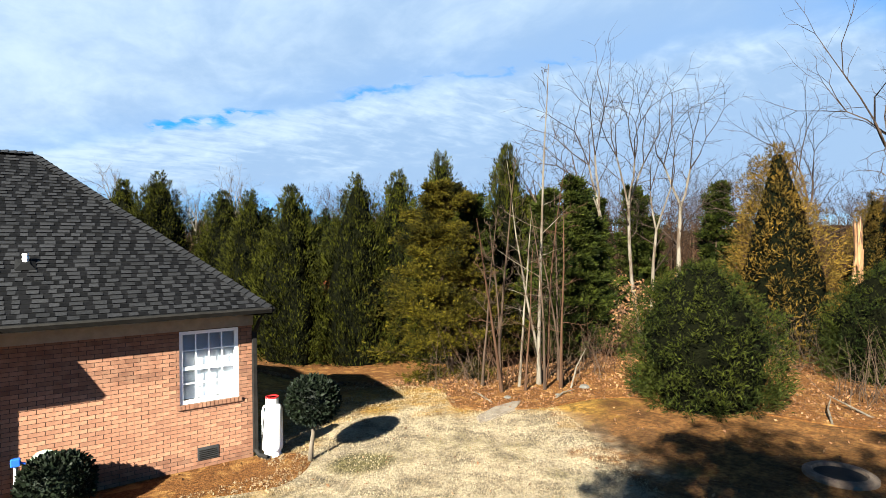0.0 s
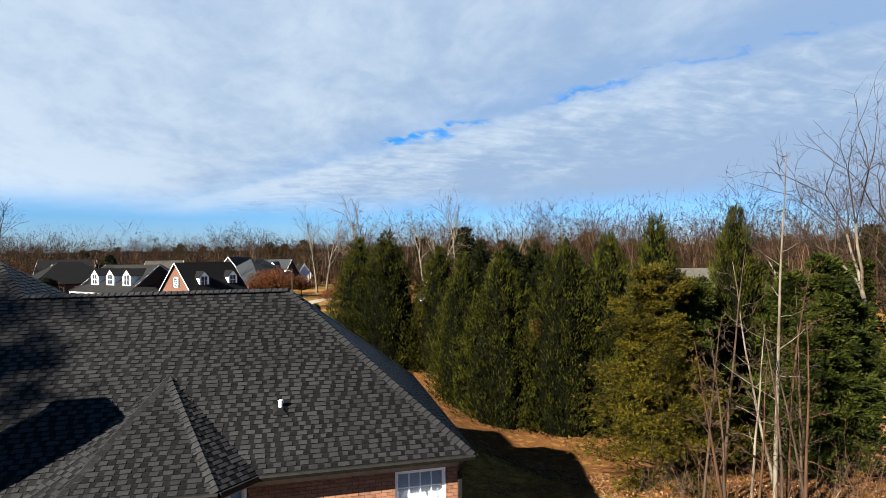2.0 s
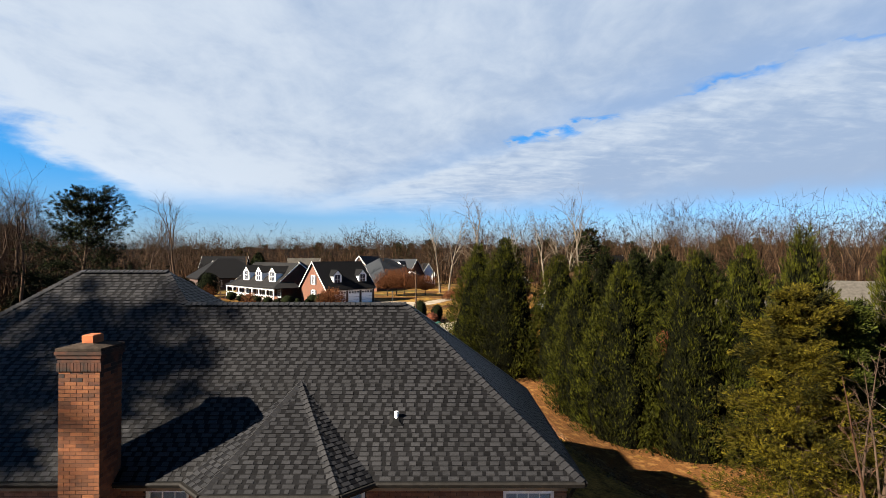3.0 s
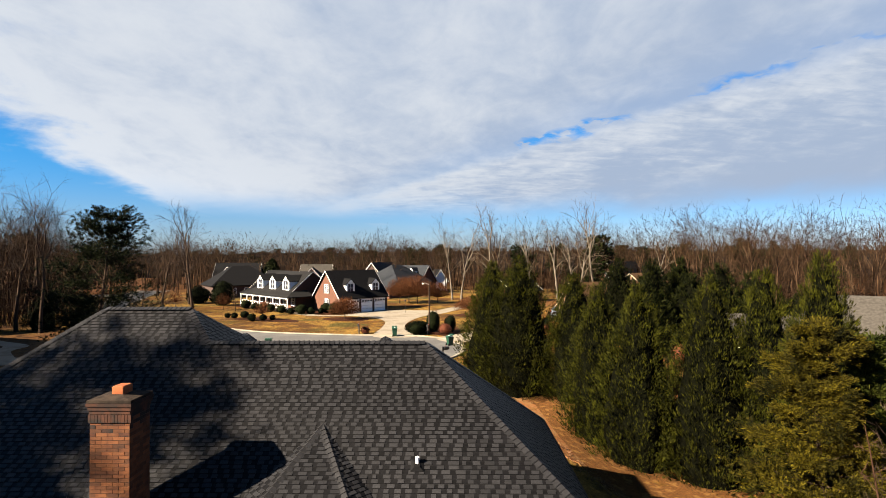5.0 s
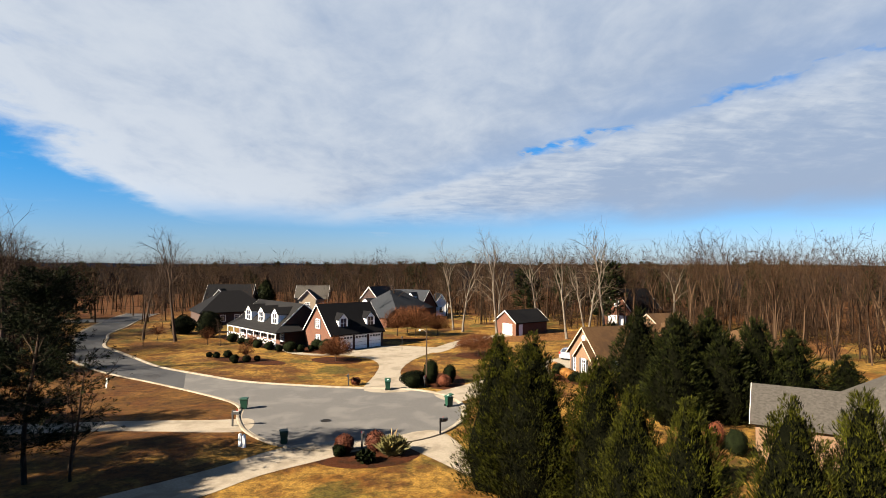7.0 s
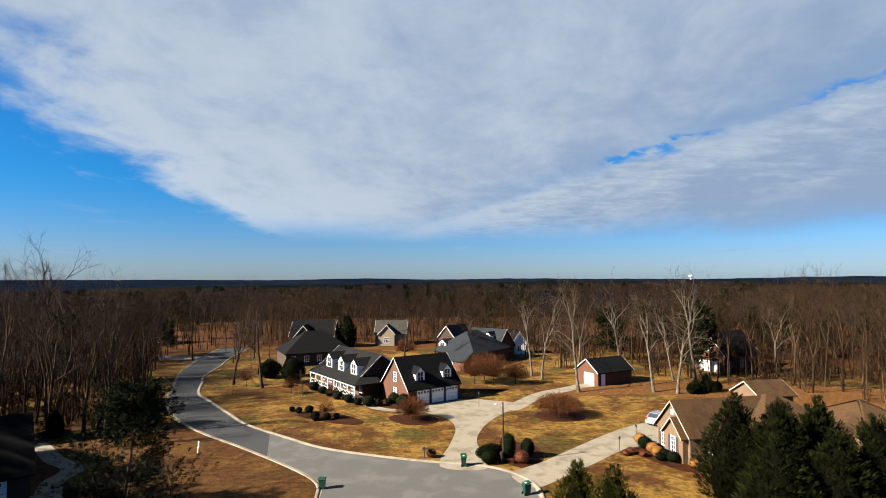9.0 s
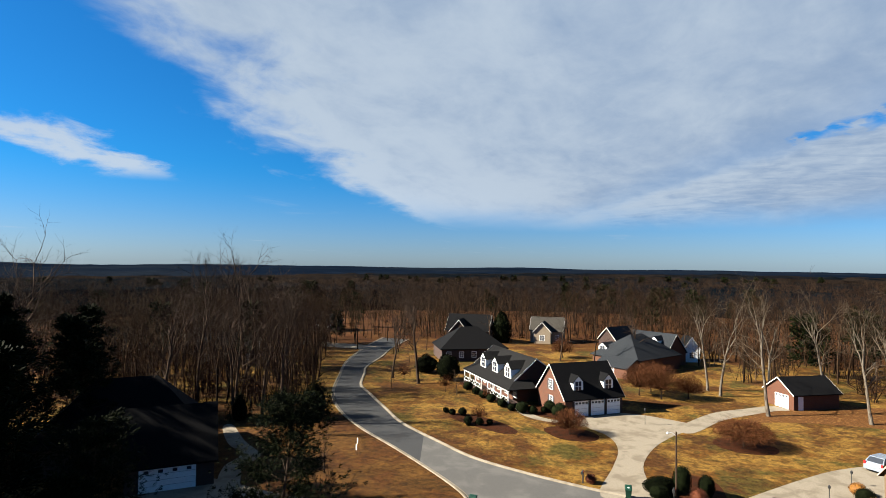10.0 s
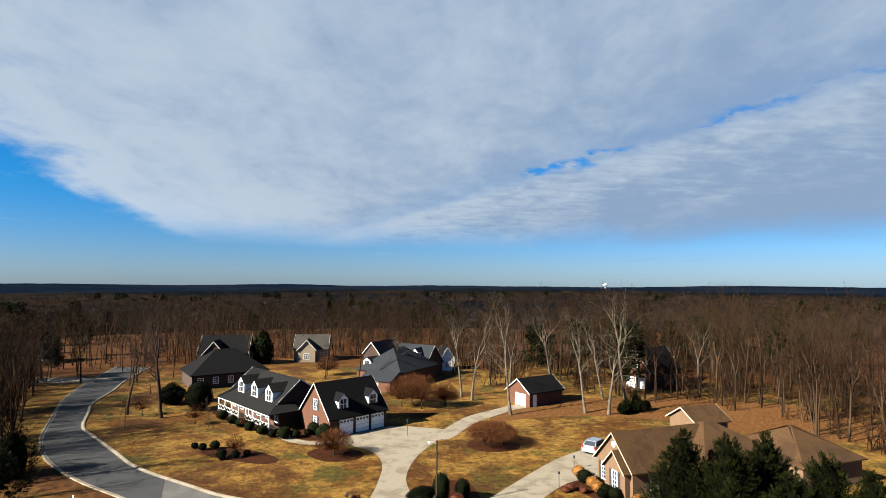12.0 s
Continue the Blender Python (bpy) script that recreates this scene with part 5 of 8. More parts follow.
SOUTH = ((-1.12, WALL_Y), (WALL_E, WALL_Y))
win = window(home, *SOUTH, WIN, 4, 4)
sill = Shape()
for i in range(16):
    x = -1.12 + WIN[0] - 0.06 + i * (WIN[1] - WIN[0] + 0.12) / 16
    sill.box(x, x + 0.070, WALL_Y - 0.045, WALL_Y + 0.03, WIN[2] - 0.09, WIN[2] - 0.004)
part("window_sill", sill, BRICK, win, "brick rowlock sill")
window(home, BAYW[2], BAYW[3], (0.06, 0.86, 0.5, 2.95), 2, 3, transom=0.36)
window(home, BAYW[1], BAYW[2], (0.42, 1.18, 0.75, 2.95), 3, 3, transom=0.36)
window(home, BAYW[1], BAYW[2], (1.18, 1.94, 0.75, 2.95), 3, 3, transom=0.36)
window(home, BAYW[0], BAYW[1], (0.06, 0.86, 0.5, 2.95), 2, 3, transom=0.36)
window(home, (-15.5, WALL_Y), (-4.86, WALL_Y), (9.3, 10.3, 0.9, 2.9), 3, 4)

vent = part("crawl_vent", Shape().box(-1.12 + VENT[0], -1.12 + VENT[1], WALL_Y - 0.025, WALL_Y + 0.01, VENT[2] + 0.03, VENT[3] + 0.03), BLACK, home, "black cast foundation vent")
for i in range(5):
    z = VENT[2] + 0.055 + i * 0.04
    part("slat", Shape().box(-1.12 + VENT[0] + 0.03, -1.12 + VENT[1] - 0.03, WALL_Y - 0.034, WALL_Y - 0.02, z, z + 0.016), GUTTER, vent)
spout = Shape().box(WALL_E - 0.01, WALL_E + 0.09, WALL_Y - 0.10, WALL_Y - 0.012, 0.12, 2.75, 0.012)
spout.tube([(WALL_E + 0.04, WALL_Y - 0.055, 2.72), (WALL_E + 0.1, WALL_Y - 0.25, 3.0), (WALL_E + 0.12, EAVE_Y + 0.05, 3.18)], [0.045] * 3, 6)
spout.tube([(WALL_E + 0.04, WALL_Y - 0.055, 0.16), (WALL_E + 0.08, WALL_Y - 0.2, 0.07), (WALL_E + 0.2, WALL_Y - 0.42, 0.06)], [0.05] * 3, 6)
part("downspout", spout, GUTTER, home, "dark bronze downspout")

# chimney
CX0, CX1, CY0, CY1, CZ = -7.46, -6.60, 11.2, 11.98, 6.24
chim = part("chimney", Shape().box(CX0, CX1, CY0, CY1, -0.1, CZ), MORTAR, home, "tall brick chimney stained with soot")
stack, black = Shape(), Shape()
for a, b in (((CX0, CY0), (CX1, CY0)), ((CX1, CY0), (CX1, CY1)), ((CX1, CY1), (CX0, CY1)), ((CX0, CY1), (CX0, CY0))):
    a, b = Vector(a), Vector(b)
    d = (b - a).normalized()
    for p, q, z in brick_run(a, b, 2.2, CZ - 0.15, []):
        sooty = z > CZ - 0.75 and tab_rng.random() < (z - CZ + 0.85) / 0.75
        brick_block(black if sooty else stack, a, d, Vector((d.y, -d.x)), p, q, z)
for k in range(3):                            # corbelled courses under the cap
    e = 0.02 + 0.022 * k
    black.box(CX0 - e, CX1 + e, CY0 - e, CY1 + e, CZ - 0.24 + 0.081 * k, CZ - 0.17 + 0.081 * k)
tagged(part("chimney_brickwork", stack, CHIMNEY_BRICK, chim), kind="stuff")
tagged(part("sooty_brickwork", black, SOOT_BRICK, chim, "bricks blackened by soot"), kind="stuff")
for k in range(13):
    x = CX0 - 0.03 + k * 0.0725
    part("soldier_brick", Shape().box(x, x + 0.063, CY0 - 0.035, CY0 + 0.02, CZ - 0.42, CZ - 0.25), SOOT_BRICK, chim)
part("chimney_cap", Shape().add([(CX0 - 0.05, CY0 - 0.05, CZ), (CX1 + 0.05, CY0 - 0.05, CZ), (CX1 + 0.05, CY1 + 0.05, CZ), (CX0 - 0.05, CY1 + 0.05, CZ), (CX0 - 0.05, CY0 - 0.05, CZ + 0.06), (CX1 + 0.05, CY0 - 0.05, CZ + 0.06), (CX1 + 0.05, CY1 + 0.05, CZ + 0.06), (CX0 - 0.05, CY1 + 0.05, CZ + 0.06), (CX0 + 0.3, CY0 + 0.2, CZ + 0.13), (CX1 - 0.3, CY0 + 0.2, CZ + 0.13), (CX1 - 0.3, CY1 - 0.2, CZ + 0.13), (CX0 + 0.3, CY1 - 0.2, CZ + 0.13)],
     [(3, 2, 1, 0), (0, 1, 5, 4), (1, 2, 6, 5), (2, 3, 7, 6), (3, 0, 4, 7), (4, 5, 9, 8), (5, 6, 10, 9), (6, 7, 11, 10), (7, 4, 8, 11), (8, 9, 10, 11)]), SOOT, chim, "soot-blackened cement chimney cap")
flue = Shape().box(CX0 + 0.32, CX1 - 0.27, CY0 + 0.22, CY1 - 0.2, CZ + 0.10, CZ + 0.30, 0.02)
part("flue_liner", flue, CLAYPOT, chim, "orange terracotta flue")

# plumbing vent on the slope
px, py, pz = on_slope(-0.52, 12.86)
pipe = part("plumbing_vent", Shape().tube([(px, py, pz - 0.1), (px, py, pz + 0.22)], [0.05, 0.05], 12), WHITE, home, "white plastic plumbing vent")
boot = Plane(front)
q = Vector((px, py, pz))
part("vent_boot", Shape().add([tuple(q + boot.along * a + boot.up * b + boot.n * c) for a, b, c in ((-0.16, -0.16, 0.026), (0.16, -0.16, 0.026), (0.16, 0.16, 0.026), (-0.16, 0.16, 0.026), (-0.07, -0.07, 0.09), (0.07, -0.07, 0.09), (0.07, 0.07, 0.07), (-0.07, 0.07, 0.07))],
     [(0, 1, 5, 4), (1, 2, 6, 5), (2, 3, 7, 6), (3, 0, 4, 7), (4, 5, 6, 7)]), SHINGLE_BASE, pipe, "black rubber roof boot")
# floodlight under the bay eave
flood = part("floodlight", Shape().box(-2.98, -2.86, 11.45, 11.56, 2.98, 3.12, 0.01), WHITE, home, "white twin-head floodlight under the eave")
for s in (-1, 1):
    part("lamp_head", Shape().tube([(-2.92 + 0.05 * s, 11.45, 3.04), (-2.92 + 0.16 * s, 11.37, 3.0), (-2.92 + 0.24 * s, 11.30, 2.97)], [0.03, 0.05, 0.075], 10), WHITE, flood)

# ---- houses across the way ----
def gabled(home, x0, x1, y0, y1, eave, ridge, axis, wall_mat, roof_mat, over=0.35, trim=True, ridge_at=0.5, name="roof", roof_label="", ends=(0.35, 0.35), board=None):
    """Four walls with gables and a two-sided roof; axis is the way the ridge runs."""
    s = Shape()
    if axis == "x":
        m = y0 + (y1 - y0) * ridge_at
        s.add([(x0, y0, -0.1), (x1, y0, -0.1), (x1, y1, -0.1), (x0, y1, -0.1), (x0, y0, eave), (x1, y0, eave), (x1, y1, eave), (x0, y1, eave), (x0, m, ridge - 0.06), (x1, m, ridge - 0.06)],
              [(0, 1, 5, 4), (2, 3, 7, 6), (1, 2, 6, 9, 5), (3, 0, 4, 8, 7)])
        k0, k1 = (ridge - eave) / (m - y0), (ridge - eave) / (y1 - m)
        a, b = x0 - ends[0], x1 + ends[1]
        sides = [[(a, y0 - over, eave - over * k0), (b, y0 - over, eave - over * k0), (b, m, ridge), (a, m, ridge)], [(b, y1 + over, eave - over * k1), (a, y1 + over, eave - over * k1), (a, m, ridge), (b, m, ridge)]]
        rakes = [[(e, y0 - over, eave - over * k0), (e, m, ridge), (e, y1 + over, eave - over * k1)] for e in (a, b)]
    else:
        m = x0 + (x1 - x0) * ridge_at
        s.add([(x0, y0, -0.1), (x1, y0, -0.1), (x1, y1, -0.1), (x0, y1, -0.1), (x0, y0, eave), (x1, y0, eave), (x1, y1, eave), (x0, y1, eave), (m, y0, ridge - 0.06), (m, y1, ridge - 0.06)],
              [(1, 2, 6, 5), (3, 0, 4, 7), (0, 1, 5, 8, 4), (2, 3, 7, 9, 6)])
        k0, k1 = (ridge - eave) / (m - x0), (ridge - eave) / (x1 - m)
        a, b = y0 - ends[0], y1 + ends[1]
        sides = [[(x1 + over, a, eave - over * k1), (x1 + over, b, eave - over * k1), (m, b, ridge), (m, a, ridge)], [(x0 - over, b, eave - over * k0), (x0 - over, a, eave - over * k0), (m, a, ridge), (m, b, ridge)]]
        rakes = [[(x0 - over, e, eave - over * k0), (m, e, ridge), (x1 + over, e, eave - over * k1)] for e in (a, b)]
    part("wall", s, wall_mat, home)
    r = Shape()
    for side in sides:
        r.slab(side, (0, 0, -0.14))
    top = part(name, r, roof_mat, home, roof_label)
    if trim:
        for rake in rakes:
            t = Shape()
            o = Vector((0.015, 0, 0)) if axis == "x" else Vector((0, 0.015, 0))
            for p, q in zip(rake, rake[1:]):
                p, q = Vector(p), Vector(q)
                d = Vector((0, 0, -0.17))
                up = Vector((0, 0, 0.012))
                t.slab([tuple(p - o + up), tuple(p + o + up), tuple(q + o + up), tuple(q - o + up)], d)
            part("rake_board", t, board or TRIM, home, "cream painted rake board" if board else "white painted rake board")
    return top


def hipped(home, x0, x1, y0, y1, eave, ridge, axis, wall_mat, roof_mat, over=0.4):
    part("wall", Shape().box(x0, x1, y0, y1, -0.1, eave), wall_mat, home)
    a, b, c, d = x0 - over, x1 + over, y0 - over, y1 + over
    if axis == "x":
        h = (d - c) / 2
        p, q = (a + h, c + h, ridge), (b - h, c + h, ridge)
        faces = [[(a, c, eave), (b, c, eave), q, p], [(b, d, eave), (a, d, eave), p, q], [(b, c, eave), (b, d, eave), q], [(a, d, eave), (a, c, eave), p]]
    else:
        h = (b - a) / 2
        p, q = (a + h, c + h, ridge), (a + h, d - h, ridge)
        faces = [[(b, c, eave), (b, d, eave), q, p], [(a, d, eave), (a, c, eave), p, q], [(a, c, eave), (b, c, eave), p], [(b, d, eave), (a, d, eave), q]]
    r = Shape()
    for f in faces:
        r.slab(f, (0, 0, -0.14))
    return part("roof", r, roof_mat, home)


def opening(home, at, way, width, low, high, shutters=False, bars=(2, 4), name="window", fill=None, frame_mat=None):
    """A framed window or door lying on a wall: at is its foot's middle in plan, way runs along the wall, its outer side to the right."""
    at, d = Vector(at), Vector(way).normalized()
    out = Vector((d.y, -d.x))

    def bar(shape, p, q, h0, h1, o0, o1):
        c, e = at + d * p + out * o1, at + d * q + out * o1
        shape.slab([(c.x, c.y, h0), (e.x, e.y, h0), (e.x, e.y, h1), (c.x, c.y, h1)][::-1], tuple(-out * (o1 - o0)) + (0,))

    w, e = width / 2, 0.09
    s = Shape()
    for p, q, h0, h1 in ((-w, -w + e, low, high), (w - e, w, low, high), (-w + e, w - e, high - e, high), (-w + e, w - e, low, low + e)):
        bar(s, p, q, h0, h1, -0.02, 0.05)
    ob = part(name, s, frame_mat or WHITE, home)
    g = Shape()
    bar(g, -w + e, w - e, low + e, high - e, -0.01, 0.012)
    part("pane" if fill is None else "panel", g, fill or GLASS, ob)
    for i in range(1, bars[0]):
        b = Shape()
        x = -w + e + (2 * w - 2 * e) * i / bars[0]
        bar(b, x - 0.02, x + 0.02, low + e, high - e, 0.012, 0.03)
        part("glazing_bar", b, WHITE, ob)
    for i in range(1, bars[1]):
        b = Shape()
        h = low + e + (high - low - 2 * e) * i / bars[1]
        bar(b, -w + e, w - e, h - 0.02, h + 0.02, 0.012, 0.028)
        part("glazing_bar", b, WHITE, ob)
    if shutters:
        for sgn in (-1, 1):
            b = Shape()
            c = sgn * (w + 0.22)
            bar(b, c - 0.19, c + 0.19, low, high, -0.01, 0.04)
            part("shutter", b, SHUTTER, ob, "dark louvred shutter")
    return ob


def garage_door(home, at, way, width, high):
    at, d = Vector(at), Vector(way).normalized()
    out = Vector((d.y, -d.x))
    ob = None
    rows = 4
    for i in range(rows):
        s = Shape()
        z0, z1 = 0.02 + high * i / rows, 0.0 + high * (i + 1) / rows
        c, e = at - d * width / 2 - out * 0.02, at + d * width / 2 - out * 0.02
        s.slab([(c.x, c.y, z0), (e.x, e.y, z0), (e.x, e.y, z1 - 0.012), (c.x, c.y, z1 - 0.012)][::-1], tuple(out * 0.06) + (0,))
        s.v = [(x + 0, y + 0, z) for x, y, z in s.v]
        if ob is None:
            ob = part("garage_door", s, WHITE, home, "white sectional garage door")
        else:
            part("door_section", s, WHITE, ob)
    for k in range(4):
        s = Shape()
        c = at + d * (-width / 2 + width * (k + 0.5) / 4 - 0.2) + out * 0.05
        e = c + d * 0.4
        z0 = high * 0.80
        s.slab([(c.x, c.y, z0), (e.x, e.y, z0), (e.x, e.y, z0 + 0.3), (c.x, c.y, z0 + 0.3)][::-1], tuple(-out * 0.02) + (0,))
        part("pane", s, GLASS, ob)
    return ob


def dormer(home, x, y, facing, z0, width, high, deep, roof_mat, peak=0.75):
    """A gabled white dormer whose front stands at x, y, facing a way of the plan (a unit vector), with its window."""
    f = Vector(facing)
    side = Vector((-f.y, f.x))
    at = Vector((x, y))

    def p(s, back, z):
        q = at + side * s - f * back
        return (q.x, q.y, z)

    w = width / 2
    body = Shape().add([p(-w, 0, z0), p(w, 0, z0), p(w, 0, z0 + high), p(0, 0, z0 + high + peak), p(-w, 0, z0 + high), p(-w, deep, z0), p(w, deep, z0), p(w, deep, z0 + high), p(0, deep, z0 + high + peak), p(-w, deep, z0 + high)],
                       [(0, 4, 3, 2, 1), (0, 5, 9, 4), (1, 2, 7, 6)])
    ob = part("dormer", body, WHITE, home, "white gabled dormer with a sash window")
    r = Shape()
    o, k = 0.16, peak / w
    for s in (-1, 1):
        top = [p(s * (w + o), -0.15, z0 + high - o * k + 0.05), p(0, -0.15, z0 + high + peak + 0.05), p(0, deep, z0 + high + peak + 0.05), p(s * (w + o), deep, z0 + high - o * k + 0.05)]
        r.slab(top if s < 0 else top[::-1], (0, 0, -0.07))
    part("dormer_roof", r, roof_mat, ob)
    front_w = Shape()
    q = width * 0.30
    front_w.slab([p(-q, -0.03, z0 + 0.25), p(q, -0.03, z0 + 0.25), p(q, -0.03, z0 + high + 0.05), p(-q, -0.03, z0 + high + 0.05)], tuple(f * -0.025) + (0,))
    part("pane", front_w, GLASS, ob)
    for s, e, a, b in ((-0.02, 0.02, z0 + 0.25, z0 + high + 0.05), (-q, q, z0 + 0.15 + high / 2 - 0.03, z0 + 0.15 + high / 2 + 0.03)):
        m = Shape()
        m.slab([p(s, -0.05, a), p(e, -0.05, a), p(e, -0.05, b), p(s, -0.05, b)], tuple(f * -0.018) + (0,))
        part("glazing_bar", m, WHITE, ob)
    return ob


# the brick house with the long porch and three garage doors
cape = thing("house", "red brick house with white dormers and a long porch", "house", pose(-17.1, 89.1, 0, 0, 0, 45))
gabled(cape, -1.1, 8.5, 0.0, 7.9, 2.75, 7.0, "x", FAR_BRICK, FAR_ROOF, over=0.3, roof_label="black shingle gable roof")
for i in range(3):
    garage_door(cape, (1.55 + 2.72 * i, 0.0), (1, 0), 2.25, 2.15)
part("door_lintel", Shape().box(0.2, 8.4, -0.04, 0.0, 2.2, 2.42), WHITE, cape)
# piers of the same wall; the shade on them is given as darker brick
for x in (0.19, 2.91, 5.63, 8.35):
    part("door_pier", Shape().box(x - 0.2, x + 0.2, -0.06, 0.0, 0, 2.2), DARK_BRICK, cape, "brick pier between garage doors, coloured dark for shade")
for x in (1.5, 6.65):
    dormer(cape, x, 0.75, (0, -1), 3.15, 1.65, 1.6, 3.6, FAR_ROOF, 0.85)
opening(cape, (-1.1, 3.95), (0, -1), 1.1, 3.2, 4.7, shutters=True)
opening(cape, (-1.1, 3.9), (0, -1), 1.0, 0.9, 2.3, shutters=True)
# main body
gabled(cape, -4.2, 4.6, 10.1, 26.0, 3.4, 6.7, "y", FAR_BRICK, CAPE_ROOF, over=0.2, ridge_at=0.45, roof_label="dark grey shingle roof")
part("porch_roof", Shape().slab([(-6.3, 7.7, 2.55), (-6.3, 26.3, 2.55), (-4.1, 26.3, 3.45), (-4.1, 9.9, 3.45)][::-1], (0, 0, -0.12)).slab([(-6.3, 7.7, 2.55), (-1.3, 7.7, 2.55), (-1.3, 9.9, 3.45), (-4.1, 9.9, 3.45)], (0, 0, -0.12)), CAPE_ROOF, cape, "dark shingle porch roof")
part("porch_beam", Shape().box(-6.15, -5.95, 7.9, 26.2, 2.22, 2.47), WHITE, cape, "white porch beam")
part("porch_floor", Shape().box(-6.2, -4.2, 7.9, 26.2, -0.1, 0.42), DARK_BRICK, cape)
for i in range(8):
    y = 8.1 + i * 2.56
    part("porch_post", Shape().box(-6.13, -5.97, y - 0.08, y + 0.08, 0.42, 2.24, 0.02), WHITE, cape)
for i in range(7):
    if i == 3:
        continue
    y = 8.1 + i * 2.56
    rail = part("porch_rail", Shape().box(-6.09, -6.02, y + 0.08, y + 2.48, 1.18, 1.26).box(-6.08, -6.03, y + 0.08, y + 2.48, 0.56, 0.62), WHITE, cape)
    for j in range(12):
        part("baluster", Shape().box(-6.07, -6.04, y + 0.22 + j * 0.19, y + 0.255 + j * 0.19, 0.6, 1.2), WHITE, rail)
for i in range(7):
    if i != 3:
        y = 8.1 + i * 2.56
        part("garland", Shape().tube([(-6.14, y + 0.1 + 2.36 * q / 8, 1.22 - 0.42 * math.sin(math.pi * (q % 4) / 4)) for q in range(9)], [0.075] * 9, 6), BOX, cape, "dark green garland hung in swags")
for i in range(6):
    opening(cape, (-4.2, 9.6 + i * 2.9), (0, -1), 1.0, 0.9, 2.5, shutters=True) if i != 3 else opening(cape, (-4.2, 18.3), (0, -1), 1.1, 0.42, 2.55, bars=(1, 1), name="door", fill=DARK_BRICK)
for y in (12.3, 17.2, 22.1):
    dormer(cape, -4.1, y, (-1, 0), 3.35, 2.3, 1.75, 4.2, CAPE_ROOF, 1.0)
gabled(cape, 0.6, 6.0, 7.0, 9.5, 2.7, 4.6, "y", FAR_BRICK, CAPE_ROOF, trim=False)

# outbuilding
shed = thing("outbuilding", "small brick outbuilding with a dark gable roof", "outbuilding", pose(12.1, 108.6, 0, 0, 0, 37))
gabled(shed, 0.0, 8.2, 0.0, 5.6, 2.6, 4.6, "x", FAR_BRICK, FAR_ROOF)
garage_door(shed, (0.0, 2.3), (0, -1), 2.6, 2.1)
opening(shed, (1.2, 0.0), (1, 0), 0.9, 0.0, 2.05, bars=(1, 1), name="door", fill=WHITE)

# tan brick house
tan = thing("house", "tan brick house with a brown shingle roof", "house", pose(14.6, 72.7, 0, 0, 0, 22))
gabled(tan, 0.0, 11.0, -5.6, 0.0, 3.1, 6.0, "x", TAN_BRICK, TAN_ROOF, board=CREAM_TRIM, roof_label="brown shingle gable roof")
gabled(tan, -0.6, 2.0, -5.2, -2.1, 2.85, 4.5, "x", TAN_BRICK, TAN_ROOF, board=CREAM_TRIM, name="porch_roof", over=0.25)
hipped(tan, 6.6, 18.2, -8.2, 2.4, 2.9, 6.2, "x", TAN_BRICK, TAN_ROOF)
gabled(tan, 12.7, 17.4, -1.1, 3.0, 5.6, 6.9, "x", TAN_BRICK, TAN_ROOF, board=CREAM_TRIM)
hipped(tan, 17.6, 26.5, -10.0, -0.6, 2.75, 5.5, "x", TAN_BRICK, TAN_ROOF)
opening(tan, (-0.6, -3.65), (0, -1), 0.85, 0.6, 2.5, shutters=True)
opening(tan, (0.0, -1.1), (0, -1), 0.75, 0.7, 2.5, shutters=True)
opening(tan, (2.6, -5.6), (1, 0), 1.0, 0.8, 2.4, shutters=True)
opening(tan, (5.0, -5.6), (1, 0), 1.0, 0.8, 2.4, shutters=True)
part("gable_vent", Shape().tube([(-0.02, -2.8, 4.75), (-0.08, -2.8, 4.75)], [0.30, 0.30], 16), WHITE, tan, "round white gable vent")

# grey roofed house behind the evergreens
east = thing("house", "low house with a grey-brown shingle roof behind evergreens", "house", pose(20.6, 43.6, 0, 0, 0, -30))
gabled(east, 0.3, 13.0, 0.3, 8.0, 2.8, 4.5, "x", TAN_BRICK, GREY_ROOF)
hipped(east, 5.0, 17.0, 1.6, 9.4, 2.8, 6.2, "x", TAN_BRICK, GREY_ROOF)
opening(east, (2.0, 0.3), (1, 0), 1.0, 0.8, 2.2)

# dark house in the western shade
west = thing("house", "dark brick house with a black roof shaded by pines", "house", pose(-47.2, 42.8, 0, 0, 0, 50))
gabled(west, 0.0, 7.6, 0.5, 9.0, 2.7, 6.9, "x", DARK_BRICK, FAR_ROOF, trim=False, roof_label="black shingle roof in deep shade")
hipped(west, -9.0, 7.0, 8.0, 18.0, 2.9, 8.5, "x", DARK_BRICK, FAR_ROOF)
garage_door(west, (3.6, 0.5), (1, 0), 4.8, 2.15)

# further houses
def far_house(at, turn, label, w, d, eave, ridge, wall_mat, roof_mat, axis="x", windows=3, wing_w=0.0):
    h = thing("house", label, "house", pose(at[0], at[1], 0, 0, 0, turn))
    gabled(h, 0, w, 0, d, eave, ridge, axis, wall_mat, roof_mat)
    for i in range(windows):
        x = w * (i + 0.5) / windows
        opening(h, (x, 0.0), (1, 0), 1.1, 0.8, 2.3, bars=(2, 3))
    if wing_w:
        gabled(h, w * 0.15, w * 0.15 + wing_w, -2.5, d * 0.5, eave, ridge * 0.86, "y", wall_mat, roof_mat)
        opening(h, (w * 0.15 + wing_w / 2, -2.5), (1, 0), 1.5, 0.8, 2.4, bars=(3, 3))
    return h


